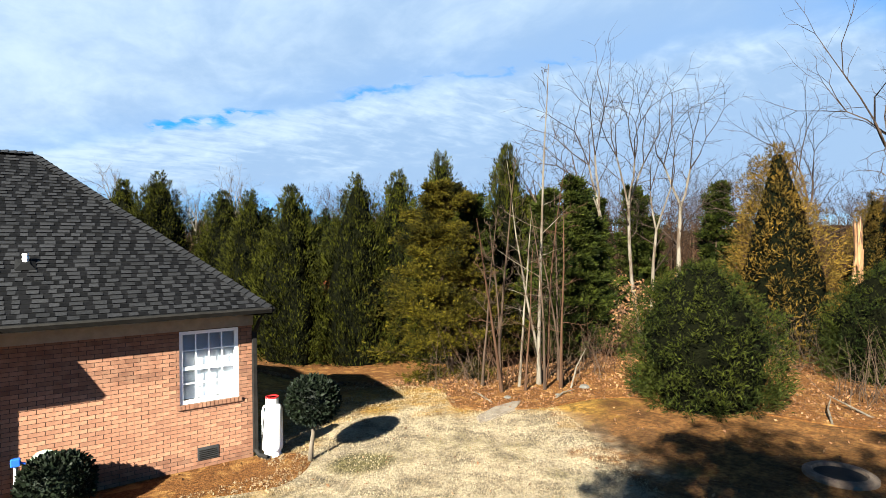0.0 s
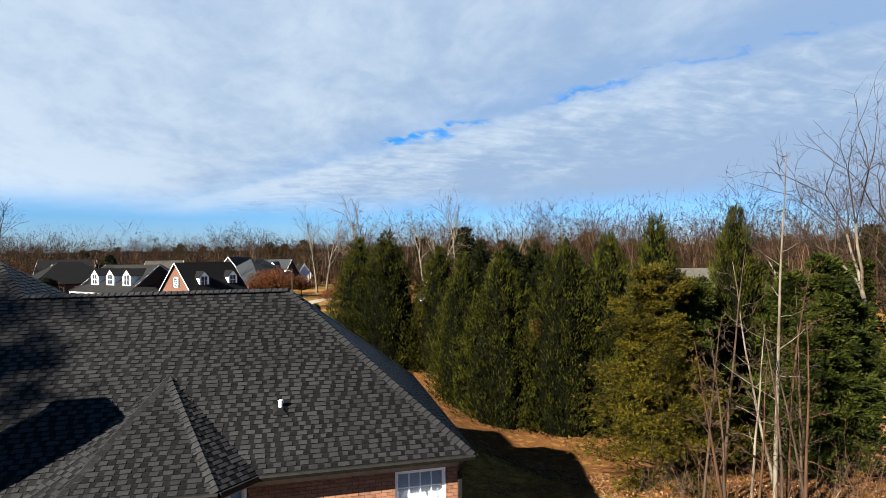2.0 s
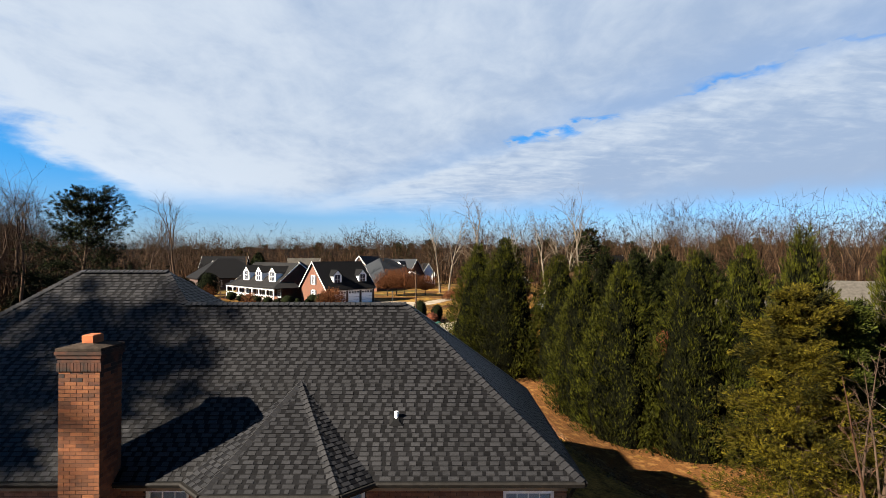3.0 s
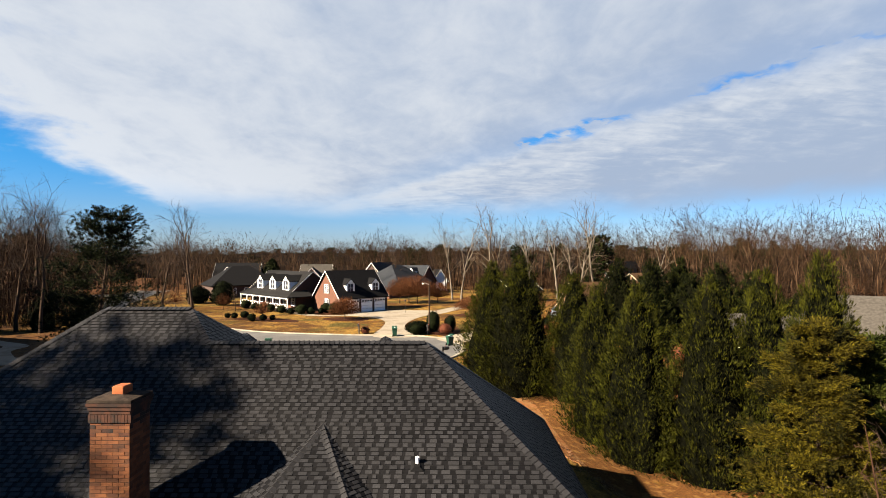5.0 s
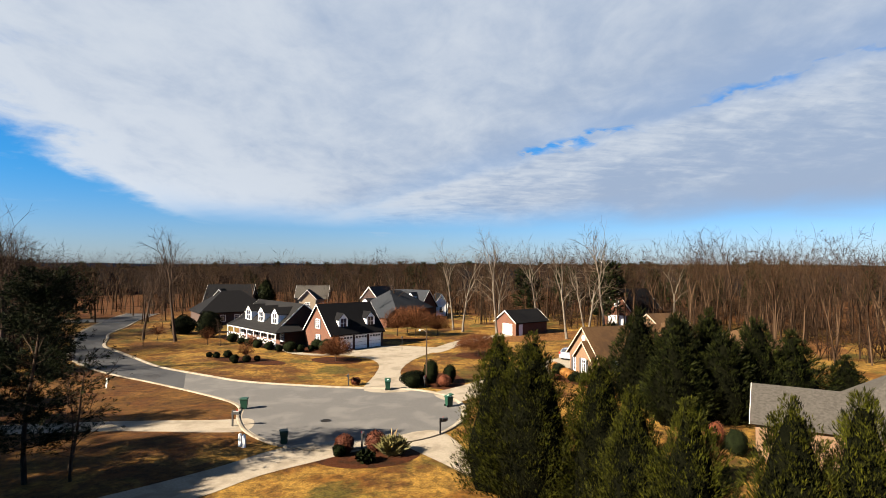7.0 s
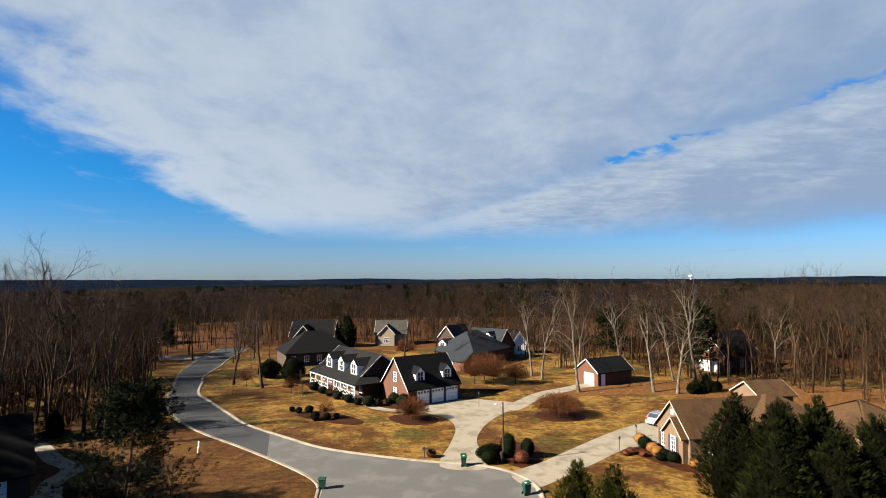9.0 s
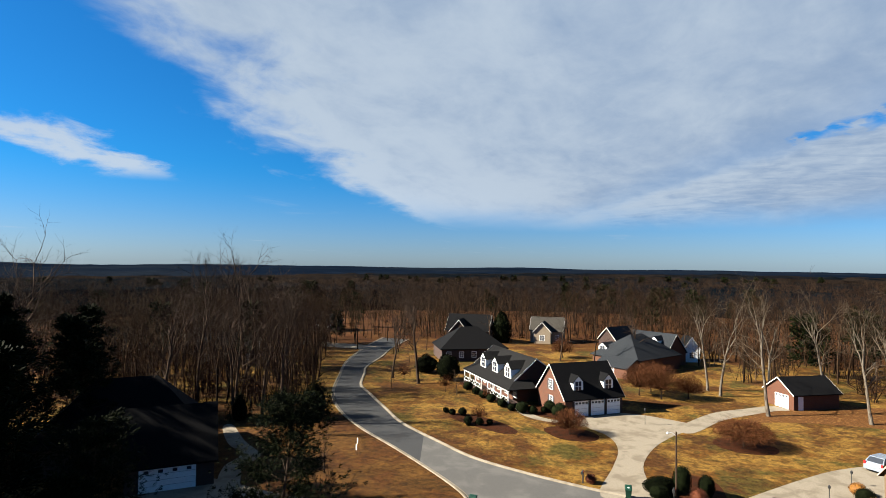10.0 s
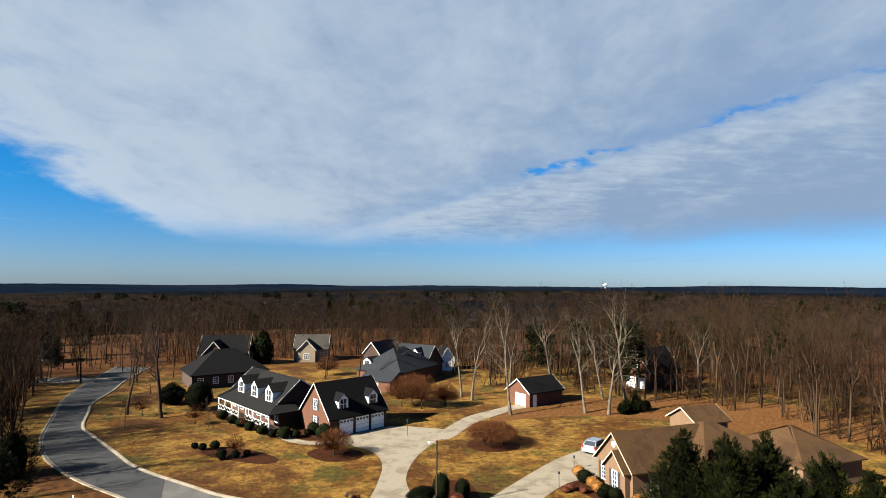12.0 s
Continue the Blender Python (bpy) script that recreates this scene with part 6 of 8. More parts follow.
ranch = thing("house", "dark-roofed brick ranch house among the trees", "house", pose(-53.0, 121.0, 0, 0, 0, 36))
hipped(ranch, 0, 15, 0, 11, 2.8, 7.2, "x", DARK_BRICK, FAR_ROOF)
for i in range(5):
    opening(ranch, (1.6 + 2.9 * i, 0.0), (1, 0), 1.1, 0.8, 2.2, bars=(2, 3))
far_house((-66.5, 152.0), 10, "brick house with a white-trimmed front gable", 12, 9, 3.6, 7.6, DARK_BRICK, FAR_ROOF, wing_w=5.0)
far_house((-45.1, 163.0), 8, "tan sided house with white-trimmed gables", 9, 8, 3.6, 7.0, CREAM, GREY_ROOF, wing_w=4.6)
blue = thing("house", "large brick house with many blue-grey roofs", "house", pose(-13.5, 120.5, 0, 0, 0, 62))
gabled(blue, 0.0, 5.5, 0.0, 7.0, 2.3, 3.7, "y", FAR_BRICK, BLUE_ROOF, trim=False)
hipped(blue, 5.0, 20.0, 1.0, 12.0, 3.0, 7.3, "x", FAR_BRICK, BLUE_ROOF)
gabled(blue, 18.0, 26.0, 3.0, 15.0, 3.0, 7.0, "y", FAR_BRICK, BLUE_ROOF)
gabled(blue, 14.0, 23.0, 12.6, 17.4, 5.2, 7.8, "x", DARK_BRICK, BLUE_ROOF)
dormer(blue, 18.4, 6.0, (-1, 0), 4.6, 1.5, 1.1, 3.0, BLUE_ROOF)
dormer(blue, 6.2, 10.4, (-1, 0), 3.1, 2.0, 1.6, 3.4, BLUE_ROOF)
opening(blue, (14.0, 15.0), (0, -1), 1.1, 2.6, 4.2, bars=(2, 3))
opening(blue, (14.0, 15.0), (0, -1), 1.1, 0.6, 2.0, bars=(2, 3))
opening(blue, (0.0, 3.5), (0, -1), 1.2, 0.7, 1.9, bars=(2, 3))
far_house((-4.6, 148.0), 20, "small white-gabled cottage at the wood's edge", 3.8, 4.6, 3.0, 5.8, WHITE, FAR_ROOF, axis="y", windows=1)
steep = thing("house", "brick house with a steep gable and white garage among bare trees", "house", pose(34.4, 131.0, 0, 0, 0, -52))
gabled(steep, 0, 7.0, 0, 11.0, 3.8, 8.0, "y", FAR_BRICK, FAR_ROOF)
garage_door(steep, (3.5, 0.0), (1, 0), 4.6, 2.2)
opening(steep, (3.5, 0.0), (1, 0), 1.1, 4.2, 5.7, bars=(2, 3))
for i in range(3):
    opening(steep, (7.0, 2.2 + 3.2 * i), (0, 1), 1.0, 0.9, 2.4, bars=(2, 3))
for x, y, turn, w in ((-140, 128, 50, 11),):
    far_house((x, y), turn, "pale sided house glimpsed among the woods", w, 8, 3.0, 5.8, TRIM, GREY_ROOF)
for x, y, turn in ((-118, 150, 20), (-96, 92, 40), (-125, 88, 65)):
    far_house((x, y), turn, "distant house glimpsed between bare trunks", 12, 9, 3.0, 6.2, DARK_BRICK, FAR_ROOF)

# ---- trees ----
def tree(name, label, trunk_mesh, crown, at, turn=0.0, size=1.0, group="", category="tree"):
    t = thing(name, label, category, pose(at[0], at[1], at[2] + swell(at[0], at[1]), 0, 0, turn) @ Matrix.Diagonal((size, size, size, 1)), group)
    if trunk_mesh:
        part("trunk", trunk_mesh, None, t)
    if crown:
        part("crown", crown, None, t)
    return t


def bare_meshes(shapes, bark, twig):
    return mesh_of("bare_trunk", shapes[0], bark, True), mesh_of("bare_crown", shapes[1], twig, True)


def bare_tree(label, meshes, at, group):
    at = Matrix.Translation((0, 0, swell(at.translation.x, at.translation.y))) @ at
    t = thing("tree", label, "tree", at, group)
    part("trunk", meshes[0], None, t)
    part("crown", meshes[1], None, t, "bare branches and twigs")
    return t


def stem(seed, height, girth, bark):
    rng = np.random.default_rng(seed)
    pts, radii, _ = limb(rng, (0, 0, -0.1), (0, 0, 1), height, girth, 5, 0.02)
    return mesh_of("stem", Shape().tube(pts, radii, 7), bark)


cyp_trunk = stem(1, 6.5, 0.16, BARK)
CYP = [spire_crown("cypress_crown", 10 + k, 9.0, 2.25, 620, 31, CYPRESS, spray=0.255, loose=0.30, leaders=2 + k % 3) for k in range(4)]
CYP += [spire_crown("cypress_crown", 24 + k, 9.0, 2.2, 320, 20, CYPRESS_DARK, spray=0.46, leaders=2 + k, widest=0.24) for k in range(2)]
for k, (x, y, top, wide) in enumerate([(3.3, 38.9, 9.0, 1.05), (5.0, 37.2, 9.35, 1.18), (8.4, 35.6, 8.3, 1.0), (8.5, 30.4, 7.8, 0.86), (9.9, 27.9, 7.9, 1.0), (12.8, 26.0, 8.4, 1.02), (15.0, 25.6, 8.8, 0.95), (16.2, 23.2, 9.5, 0.88), (18.4, 20.6, 9.7, 0.85),
                                      (18.3, 59.0, 9.0, 1.3), (20.8, 56.3, 8.9, 1.25), (24.8, 58.5, 9.0, 1.35), (27.0, 54.5, 8.6, 1.25), (29.5, 53.5, 7.6, 1.2), (22.6, 60.5, 8.4, 1.25), (19.0, 52.6, 7.2, 1.15), (23.6, 53.4, 7.6, 1.2), (33.5, 52.8, 5.6, 1.0)]):
    t = tree("cypress", "tall dense dark green cypress with a pointed crown", cyp_trunk, CYP[k % 4 if k < 9 else 4 + k % 2], (x, y, 0), 50 * k, 1.0, "row of cypresses")
    t.scale = (wide, wide, (top - swell(x, y)) / 9.0)

# the yellowed pine and the thicket of thin trunks beside it
wood, needles = pine_meshes("yellow_pine", 21, 7.6, 0.13, 2.75, 0.05, 18000, PINE_YELLOW, 0.55, 0.03, 0.165, 18)
tree("pine", "bushy pine with yellowed green needles", wood, needles, (12.5, 17.3, 0))
wood, needles = pine_meshes("green_pine", 22, 9.3, 0.13, 1.9, 0.05, 4600, PINE_MID, 0.6, 0.0, 0.29, 24)
for x, y, turn, size in ((14.8, 18.2, 0, 0.8), (16.4, 20.4, 30, 0.8), (17.0, 17.0, 70, 0.80), (19.6, 21.0, 140, 0.9), (18.2, 15.4, 260, 0.84), (16.4, 15.4, 200, 0.62), (20.4, 16.6, 20, 0.66), (22.0, 18.5, 310, 0.85), (24.5, 21.0, 110, 0.9), (27.0, 19.0, 230, 0.95), (25.0, 17.0, 15, 0.7), (29.5, 16.5, 75, 0.9)):
    tree("pine", "slender dark green pine behind the thicket", wood, needles, (x, y, 0), turn, size, "pines behind the thicket")
for k, (x, y, h, g, lean, bark) in enumerate([(11.2, 12.9, 5.6, 0.06, -5, RED_BARK), (11.6, 13.4, 5.4, 0.05, 2, BARK), (12.8, 12.9, 10.6, 0.07, -1.5, PALE_BARK), (12.95, 12.1, 6.0, 0.055, -2, RED_BARK), (13.4, 12.4, 5.4, 0.05, 3, BARK), (11.9, 12.6, 4.8, 0.045, -7, RED_BARK), (12.1, 13.1, 5.8, 0.05, 4, PALE_BARK), (13.1, 13.0, 7.6, 0.055, -3, PALE_BARK), (13.7, 12.9, 6.8, 0.05, 2, BARK), (11.3, 14.0, 6.0, 0.05, 4, BARK), (13.55, 13.3, 7.5, 0.06, 1, RED_BARK), (12.2, 14.2, 8.0, 0.06, -2, BARK), (12.45, 12.3, 6.0, 0.05, 2, BARK)]):
    s = bare_tree_shape(40 + k, h, g, boughs=11, clear=0.30, twigs=4, spread=0.20, sides=7, fine=2, wander=0.03, up=0.45)
    bare_tree("thin leafless tree with a pale straight trunk" if bark is PALE_BARK else "thin leafless tree with a reddish-brown trunk", bare_meshes(s, bark, TWIG_DARK if bark is PALE_BARK else bark), pose(x, y, 0, 0, lean, 40 * k), "thicket of thin trees")

# the large cedar and its neighbours
cedar_crown = spire_crown("cedar_crown", 31, 4.1, 2.25, 1000, 24, CEDAR, spray=0.16, widest=0.36, power=2.3, splay=1.1, leaders=2, long=0.55, body=0.72, deep=0.70, loose=1.1)
tree("cedar", "broad rounded dark green cedar reaching the ground", stem(3, 3, 0.15, BARK), cedar_crown, (15.2, 8.7, 0))
tree("cedar", "broad rounded dark green cedar reaching the ground", stem(3, 3, 0.15, BARK), cedar_crown, (22.3, 6.2, 0), 120, 0.95)
rust_wood = stem(5, 7.4, 0.14, BARK)
rust_needles = spire_crown("rusty_cedar_crown", 33, 8.6, 2.6, 760, 22, RUST, spray=0.23, widest=0.14, power=1.15, splay=1.2, leaders=3, long=0.85, body=0.68, deep=0.70, loose=0.9)
for x, y, turn, size in ((24.6, 10.7, 80, 1.03), (30.0, 9.0, 150, 0.8), (28.5, 4.5, 200, 0.9)):
    tree("cedar", "tall cedar with rusty yellow-green foliage", rust_wood, rust_needles, (x, y, 0), turn, size)
for k, (x, y, h, g, lean, turn) in enumerate([(21.3, 15.9, 14.2, 0.17, 8, 145), (22.0, 15.5, 14.0, 0.15, 2.5, 145), (23.2, 14.2, 14.2, 0.17, 2.5, 165), (20.6, 18.0, 13.0, 0.14, 2, 60), (23.6, 16.0, 12.0, 0.14, 3, 10), (28.0, 13.0, 10.0, 0.15, 6, 150), (27.8, 7.4, 15.0, 0.20, 3, 130), (33.0, 13.0, 13.5, 0.18, 3, 300)]):
    s = forked_tree_shape(60 + k, h * 0.94, g * 0.70, clear=0.50, levels=5, spread=0.28, side=2, bend=0.13, stout=1, finest=0.005)
    bare_tree("tall leafless tree with pale bark and twisting boughs" if k < 5 else "tall leafless tree with dark bark and twisting boughs", bare_meshes(s, PALE_BARK if k < 5 else BARK, TWIG_DARK), pose(x, y, 0, 0, lean, turn), "bare trees beyond the lawn")

# landmark bare trees around the far gardens
TALL = [forked_tree_shape(80 + k, 18.5, 0.23, clear=0.38 + 0.05 * (k % 3), levels=5, spread=0.30, side=2, bend=0.10) for k in range(5)]
TALL_DARK = [bare_meshes(s, BARK, TWIG_DARK) for s in TALL]
TALL_MESH = [bare_meshes(s, PALE_BARK, TWIG_PALE) for s in TALL]
for k, (x, y, size) in enumerate([(2.3, 114.0, 1.0), (0.4, 117.5, 0.95), (8.3, 103.2, 1.05), (9.6, 118.0, 1.0), (20.8, 105.0, 1.0), (24.4, 104.2, 1.05), (17.5, 118.0, 0.95), (29.6, 112.0, 1.15), (46.0, 120.0, 1.0), (26.8, 117.0, 0.9),
                                 (-53.5, 100.5, 0.95), (-51.3, 106.5, 0.92), (-46.8, 98.5, 1.06), (-70.5, 130.5, 0.8), (-12.0, 132.0, 0.8), (-30.0, 136.0, 0.7), (-83.5, 93.0, 1.42), (-88.0, 89.0, 1.30), (-79.0, 96.5, 1.28), (-85.0, 98.0, 1.34), (-91.0, 54.7, 1.42), (-95.0, 60.0, 1.28)]):
    bare_tree("tall leafless tree with a bare grey trunk", (TALL_MESH if k < 10 else TALL_DARK)[k % 5], pose(x, y, 0, 0, 0, 77 * k) @ Matrix.Diagonal((size, size, size, 1)), "tall bare trees by the gardens")

# pines and bare trees in the western shade
wood, needles = pine_meshes("west_pine", 25, 12.6, 0.17, 5.2, 0.16, 5600, PINE_GREEN, 0.55, 0.07, 0.27, 15)
for k, (x, y, size) in enumerate([(-25.0, 38.3, 1.0), (-34.5, 31.5, 0.9)]):
    tree("pine", "dark pine with a ragged crown over a bare trunk", wood, needles, (x, y, 0), 63 * k, size, "pines in the western yard")
small = [bare_meshes(bare_tree_shape(95 + k, 6.0, 0.09, boughs=14, clear=0.2, twigs=6, spread=0.4, sides=5, fine=4, thick=1.4), BARK, BARK) for k in range(2)]
for k, (x, y, size) in enumerate([(-23.7, 40.3, 1.3), (-22.6, 38.8, 0.9), (-35.0, 56.0, 0.8), (-49.0, 92.5, 0.7), (-37.0, 93.5, 0.75), (-59.0, 117.0, 0.9)]):
    bare_tree("small leafless tree with thin dark branches", small[k % 2], pose(x, y, 0, 0, 0, 70 * k) @ Matrix.Diagonal((size, size, size, 1)), "small bare trees")

# the woods all round
def woods_tree(seed, levels=4, side=1, haze=190, wide=0.015, clear=0.42):
    """A light leafless tree for the woods: a dividing trunk, and flat slivers for its twigs. Trunk and boughs come first."""
    rng = np.random.default_rng(seed)
    height = 15.5
    shape, tips, ends = Shape(), [], []
    for pts, radii, level in forks(rng, height, rng.uniform(0.11, 0.17), clear * rng.uniform(0.8, 1.2), levels, 0.42, side, 0.09):
        if level <= 1:
            shape.tube([pts[0], pts[len(pts) // 2], pts[-1]], [radii[0], radii[len(pts) // 2], radii[-1]], 4 if level == 0 else 3, caps=False)
        else:
            a, b = np.array(pts[0]), np.array(pts[-1])
            tips.append((a, a + (b - a) * 1.1, max(radii[0], wide * 1.2)))
            ends.append((a, b))
    for e in range(haze):
        a, b = ends[rng.integers(len(ends))]
        c = a + (b - a) * rng.uniform(0.2, 1.0)
        w = (b - a) / (np.linalg.norm(b - a) + 1e-9) + rng.normal(0, 0.55, 3) + np.array((0, 0, 0.25))
        tips.append((c, c + w / np.linalg.norm(w) * rng.uniform(0.5, 1.5), wide))

    def slivers(rows):
        out = []
        for s, e, w in rows:
            side = np.cross(e - s, rng.normal(0, 1, 3))
            side = side / (np.linalg.norm(side) + 1e-9) * w
            out += [s - side, s + side, e]
        return np.array(out)

    v, f = shape.arrays()
    f = np.array(f)
    tri = np.concatenate([f[:, [0, 1, 2]], f[:, [0, 2, 3]]])
    twig = slivers(tips)
    return v, tri, twig, np.arange(len(twig)).reshape(-1, 3)


def brush_tree(seed, stems=9, twigs=9):
    """An understorey sapling: a spray of thin stems with slivers for twigs."""
    rng = np.random.default_rng(seed)
    verts = []
    for i in range(stems):
        base = np.array((rng.normal(0, 0.5), rng.normal(0, 0.5), -0.1))
        end = base + np.array((rng.normal(0, 0.9), rng.normal(0, 0.9), rng.uniform(2.0, 5.0)))
        ends = [(base, end, 0.045)]
        for j in range(twigs):
            s = base + (end - base) * rng.uniform(0.2, 0.95)
            ends.append((s, s + np.array((rng.normal(0, 0.7), rng.normal(0, 0.7), rng.uniform(0.2, 1.3))), 0.04))
        for s, e, wide in ends:
            side = np.cross(e - s, rng.normal(0, 1, 3))
            side = side / (np.linalg.norm(side) + 1e-9) * wide
            verts += [s - side, s + side, e]
    verts = np.array(verts)
    return verts, np.arange(len(verts)).reshape(-1, 3)


CLEARING = [(-120, 40), (-60, -20), (10, -30), (24, -28), (25, 4), (21, 14), (19, 24), (18, 34), (19, 41), (40, 36), (44, 56), (38, 64), (44, 84), (52, 98), (42, 110), (30, 115), (20, 128), (4, 128), (-4, 148), (-26, 168), (-45, 168), (-62, 150), (-84, 142), (-94, 140), (-84, 122), (-76, 108), (-67, 96), (-58, 83), (-53, 76), (-62, 70), (-74, 58), (-84, 48)]


FAR_GARDENS = [(27, 208), (-62, 203), (68, 188), (-134, 126), (20, 200), (-112, 150), (-90, 96), (-61, 156), (40, 136)]


def woods():
    rng = np.random.default_rng(7)
    kinds = [woods_tree(200 + k) for k in range(7)]
    light = [woods_tree(300 + k, 3, 1, 80, 0.036, 0.38) for k in range(5)]
    brush = [brush_tree(400 + k) for k in range(5)]
    chunks, n = [], 0
    while n < 3970:
        d = (40 + 350 * rng.random() ** 0.9) if n > 170 else rng.uniform(30, 90)
        a = rng.uniform(-0.1, 3.0) if n > 170 else rng.uniform(-1.15, -0.25)
        x, y = -5 + d * math.cos(a), 50 + d * math.sin(a)
        if n > 3650:
            x, y = (rng.uniform(-125, -50), rng.uniform(52, 135)) if n < 3900 else (rng.uniform(26, 85), rng.uniform(100, 165))
            d = 100.0
        if any(math.hypot(x - hx, y - hy) < 9 for hx, hy in FAR_GARDENS):
            continue
        if inside((x, y), CLEARING) or (y < 26 and -36 < x < 18):
            continue
        if (n > 170 and 0 < x < 62 and y < 80) or (n <= 170 and (y > 27 or x * x + y * y < 38 ** 2)):
            continue
        kind = kinds[rng.integers(7)] if d < 145 else light[rng.integers(5)]
        s, w = rng.uniform(0.76, 1.04) * (1.0 if n > 170 else 0.6), rng.uniform(0, 6.28)
        if n > 170 and x > 12 and d < 170:                      # the eastern woods stand taller and more uneven
            s *= rng.uniform(0.95, 1.32)
        c, e = math.cos(w) * s, math.sin(w) * s
        lx, ly = rng.normal(0, 0.03, 2)
        tall = s * rng.uniform(0.92, 1.06)
        for slot, v, f in ((0, kind[0], kind[1]), (1, kind[2], kind[3])):
            chunks.append((np.stack([v[:, 0] * c - v[:, 1] * e + x + lx * v[:, 2], v[:, 0] * e + v[:, 1] * c + y + ly * v[:, 2], v[:, 2] * tall + swell(x, y)], axis=1), f, slot))
        n += 1
        if d < 230 and rng.random() < 0.85:
            v, f = brush[rng.integers(5)]
            bx, by = x + rng.normal(0, 3), y + rng.normal(0, 3)
            s = rng.uniform(0.6, 1.5)
            c, e = math.cos(w) * s, math.sin(w) * s
            if not inside((bx, by), CLEARING):
                chunks.append((np.stack([v[:, 0] * c - v[:, 1] * e + bx, v[:, 0] * e + v[:, 1] * c + by, v[:, 2] * s + swell(bx, by)], axis=1), f, 1))
    # trees left standing among the gardens to the north-west
    homes = [(-50, 130), (-61, 157), (-41, 167), (-12, 133), (-4, 150), (-57, 126)]
    k = 0
    while k < 150:
        x, y = (rng.uniform(-100, -2), rng.uniform(124, 190)) if k < 105 else (rng.uniform(-100, -64), rng.uniform(92, 128))
        if any(math.hypot(x - hx, y - hy) < 10 for hx, hy in homes) or inside((x, y), rim) or (k > 104 and x > -70.0 - 0.5 * (y - 100)) or (abs(x + 35) < 12 and y < 168):
            continue
        kind = kinds[rng.integers(7)]
        s, w = rng.uniform(0.72, 1.1), rng.uniform(0, 6.28)
        c, e = math.cos(w) * s, math.sin(w) * s
        for slot, v, f in ((0, kind[0], kind[1]), (1, kind[2], kind[3])):
            chunks.append((np.stack([v[:, 0] * c - v[:, 1] * e + x, v[:, 0] * e + v[:, 1] * c + y, v[:, 2] * s], axis=1), f, slot))
        k += 1
    whole("woods", mesh_arrays("woods", chunks, [WOODS_TRUNK, WOODS]), None, "leafless brown winter woods stretching to the distance", "woods", kind="stuff")
    # evergreens scattered through them
    v, f = pine_meshes("woods_pine", 77, 13.0, 0.16, 2.6, 0.25, 110, PINE_GREEN, 0.6, 0.0, 1.7, 7)[1], None
    co = np.empty(len(v.vertices) * 3)
    v.vertices.foreach_get("co", co)
    tri = np.array([p.vertices[:] for p in v.polygons])
    co = co.reshape(-1, 3)
    chunks = []
    while len(chunks) < 300:
        d = 75 + 420 * rng.random() ** 0.8
        a = rng.uniform(0.2, 2.9)
        x, y = -5 + d * math.cos(a), 50 + d * math.sin(a)
        if len(chunks) < 30:
            x, y = rng.uniform(20, 95), rng.uniform(95, 185)
        if inside((x, y), CLEARING) or noise.noise((x / 70, y / 70, 2)) < 0.0:
            continue
        s, w = rng.uniform(0.6, 1.15), rng.uniform(0, 6.28)
        c, e = math.cos(w) * s, math.sin(w) * s
        chunks.append((np.stack([co[:, 0] * c - co[:, 1] * e + x, co[:, 0] * e + co[:, 1] * c + y, co[:, 2] * s + swell(x, y)], axis=1), tri))
    whole("woods_evergreens", mesh_arrays("woods_evergreens", chunks, PINE_GREEN), None, "dark evergreens scattered through the winter woods", "woods", kind="stuff")


woods()

# trees behind and beside the first lawn, whose shade falls over the roof and the grass
shade_wood, shade_needles = pine_meshes("yard_pine", 26, 14.0, 0.2, 3.8, 0.26, 2300, PINE_GREEN, 0.6, 0.0, 0.5, 16)
for k, (x, y, size) in enumerate([(-62.0, 34.0, 1.2), (-70.0, 44.0, 1.25), (-66.0, 22.0, 1.2), (-78.0, 34.0, 1.3), (-58.0, 26.0, 1.1), (-54.0, 36.0, 1.15), (-60.0, 46.0, 1.1), (-46.0, 30.0, 1.1), (-40.0, 24.0, 1.2), (-50.0, 22.0, 1.2), (-34.0, 20.0, 1.1), (-73.0, 55.0, 1.1)]):
    tree("pine", "tall dark pine with a broad ragged crown", shade_wood, shade_needles, (x, y, 0), 57 * k, size, "pines at the yard's edge")
dense_wood, dense_needles = pine_meshes("dense_pine", 30, 15.0, 0.22, 4.2, 0.22, 4200, PINE_GREEN, 0.55, 0.0, 0.6, 16)
for k, (x, y, size) in enumerate([(-43.0, 20.0, 1.0), (-38.0, 26.0, 1.05), (-36.0, 17.5, 1.0), (-45.0, 26.5, 1.1), (-32.5, 29.0, 0.62)]):
    tree("pine", "tall dark pine with a dense crown", dense_wood, dense_needles, (x, y, 0), 83 * k, size, "dense pines beside the front drive")
tall_wood, tall_needles = pine_meshes("tall_pine", 28, 26.0, 0.34, 5.6, 0.52, 1100, PINE_GREEN, 0.35, 0.0, 0.75, 12)
for k, (x, y, size) in enumerate([(-33.5, 0.5, 0.92), (-45.0, 2.0, 1.0), (-52.0, 18.0, 0.9), (-40.0, -3.0, 0.95), (-58.0, 25.0, 1.0), (-63.0, 31.0, 1.0), (-66.0, 33.0, 0.9), (-70.0, 38.0, 0.85), (-62.0, 29.0, 0.85), (-76.0, 30.0, 0.9), (-71.0, 26.0, 0.85), (-82.0, 38.0, 0.9), (-90.0, 38.0, 1.0), (-78.0, 25.0, 1.0), (-95.0, 46.0, 1.0), (-98.0, 27.0, 1.0), (-92.0, 23.0, 1.0), (-101.0, 34.0, 1.0)]):
    tree("pine", "very tall pine with its crown high on a bare trunk", tall_wood, tall_needles, (x, y, 0), 70 * k, size, "tall pines west of the yard")
back_wood, back_needles = pine_meshes("back_pine", 27, 13.0, 0.2, 2.8, 0.55, 1000, PINE_GREEN, 0.25, 0.0, 0.50, 9)
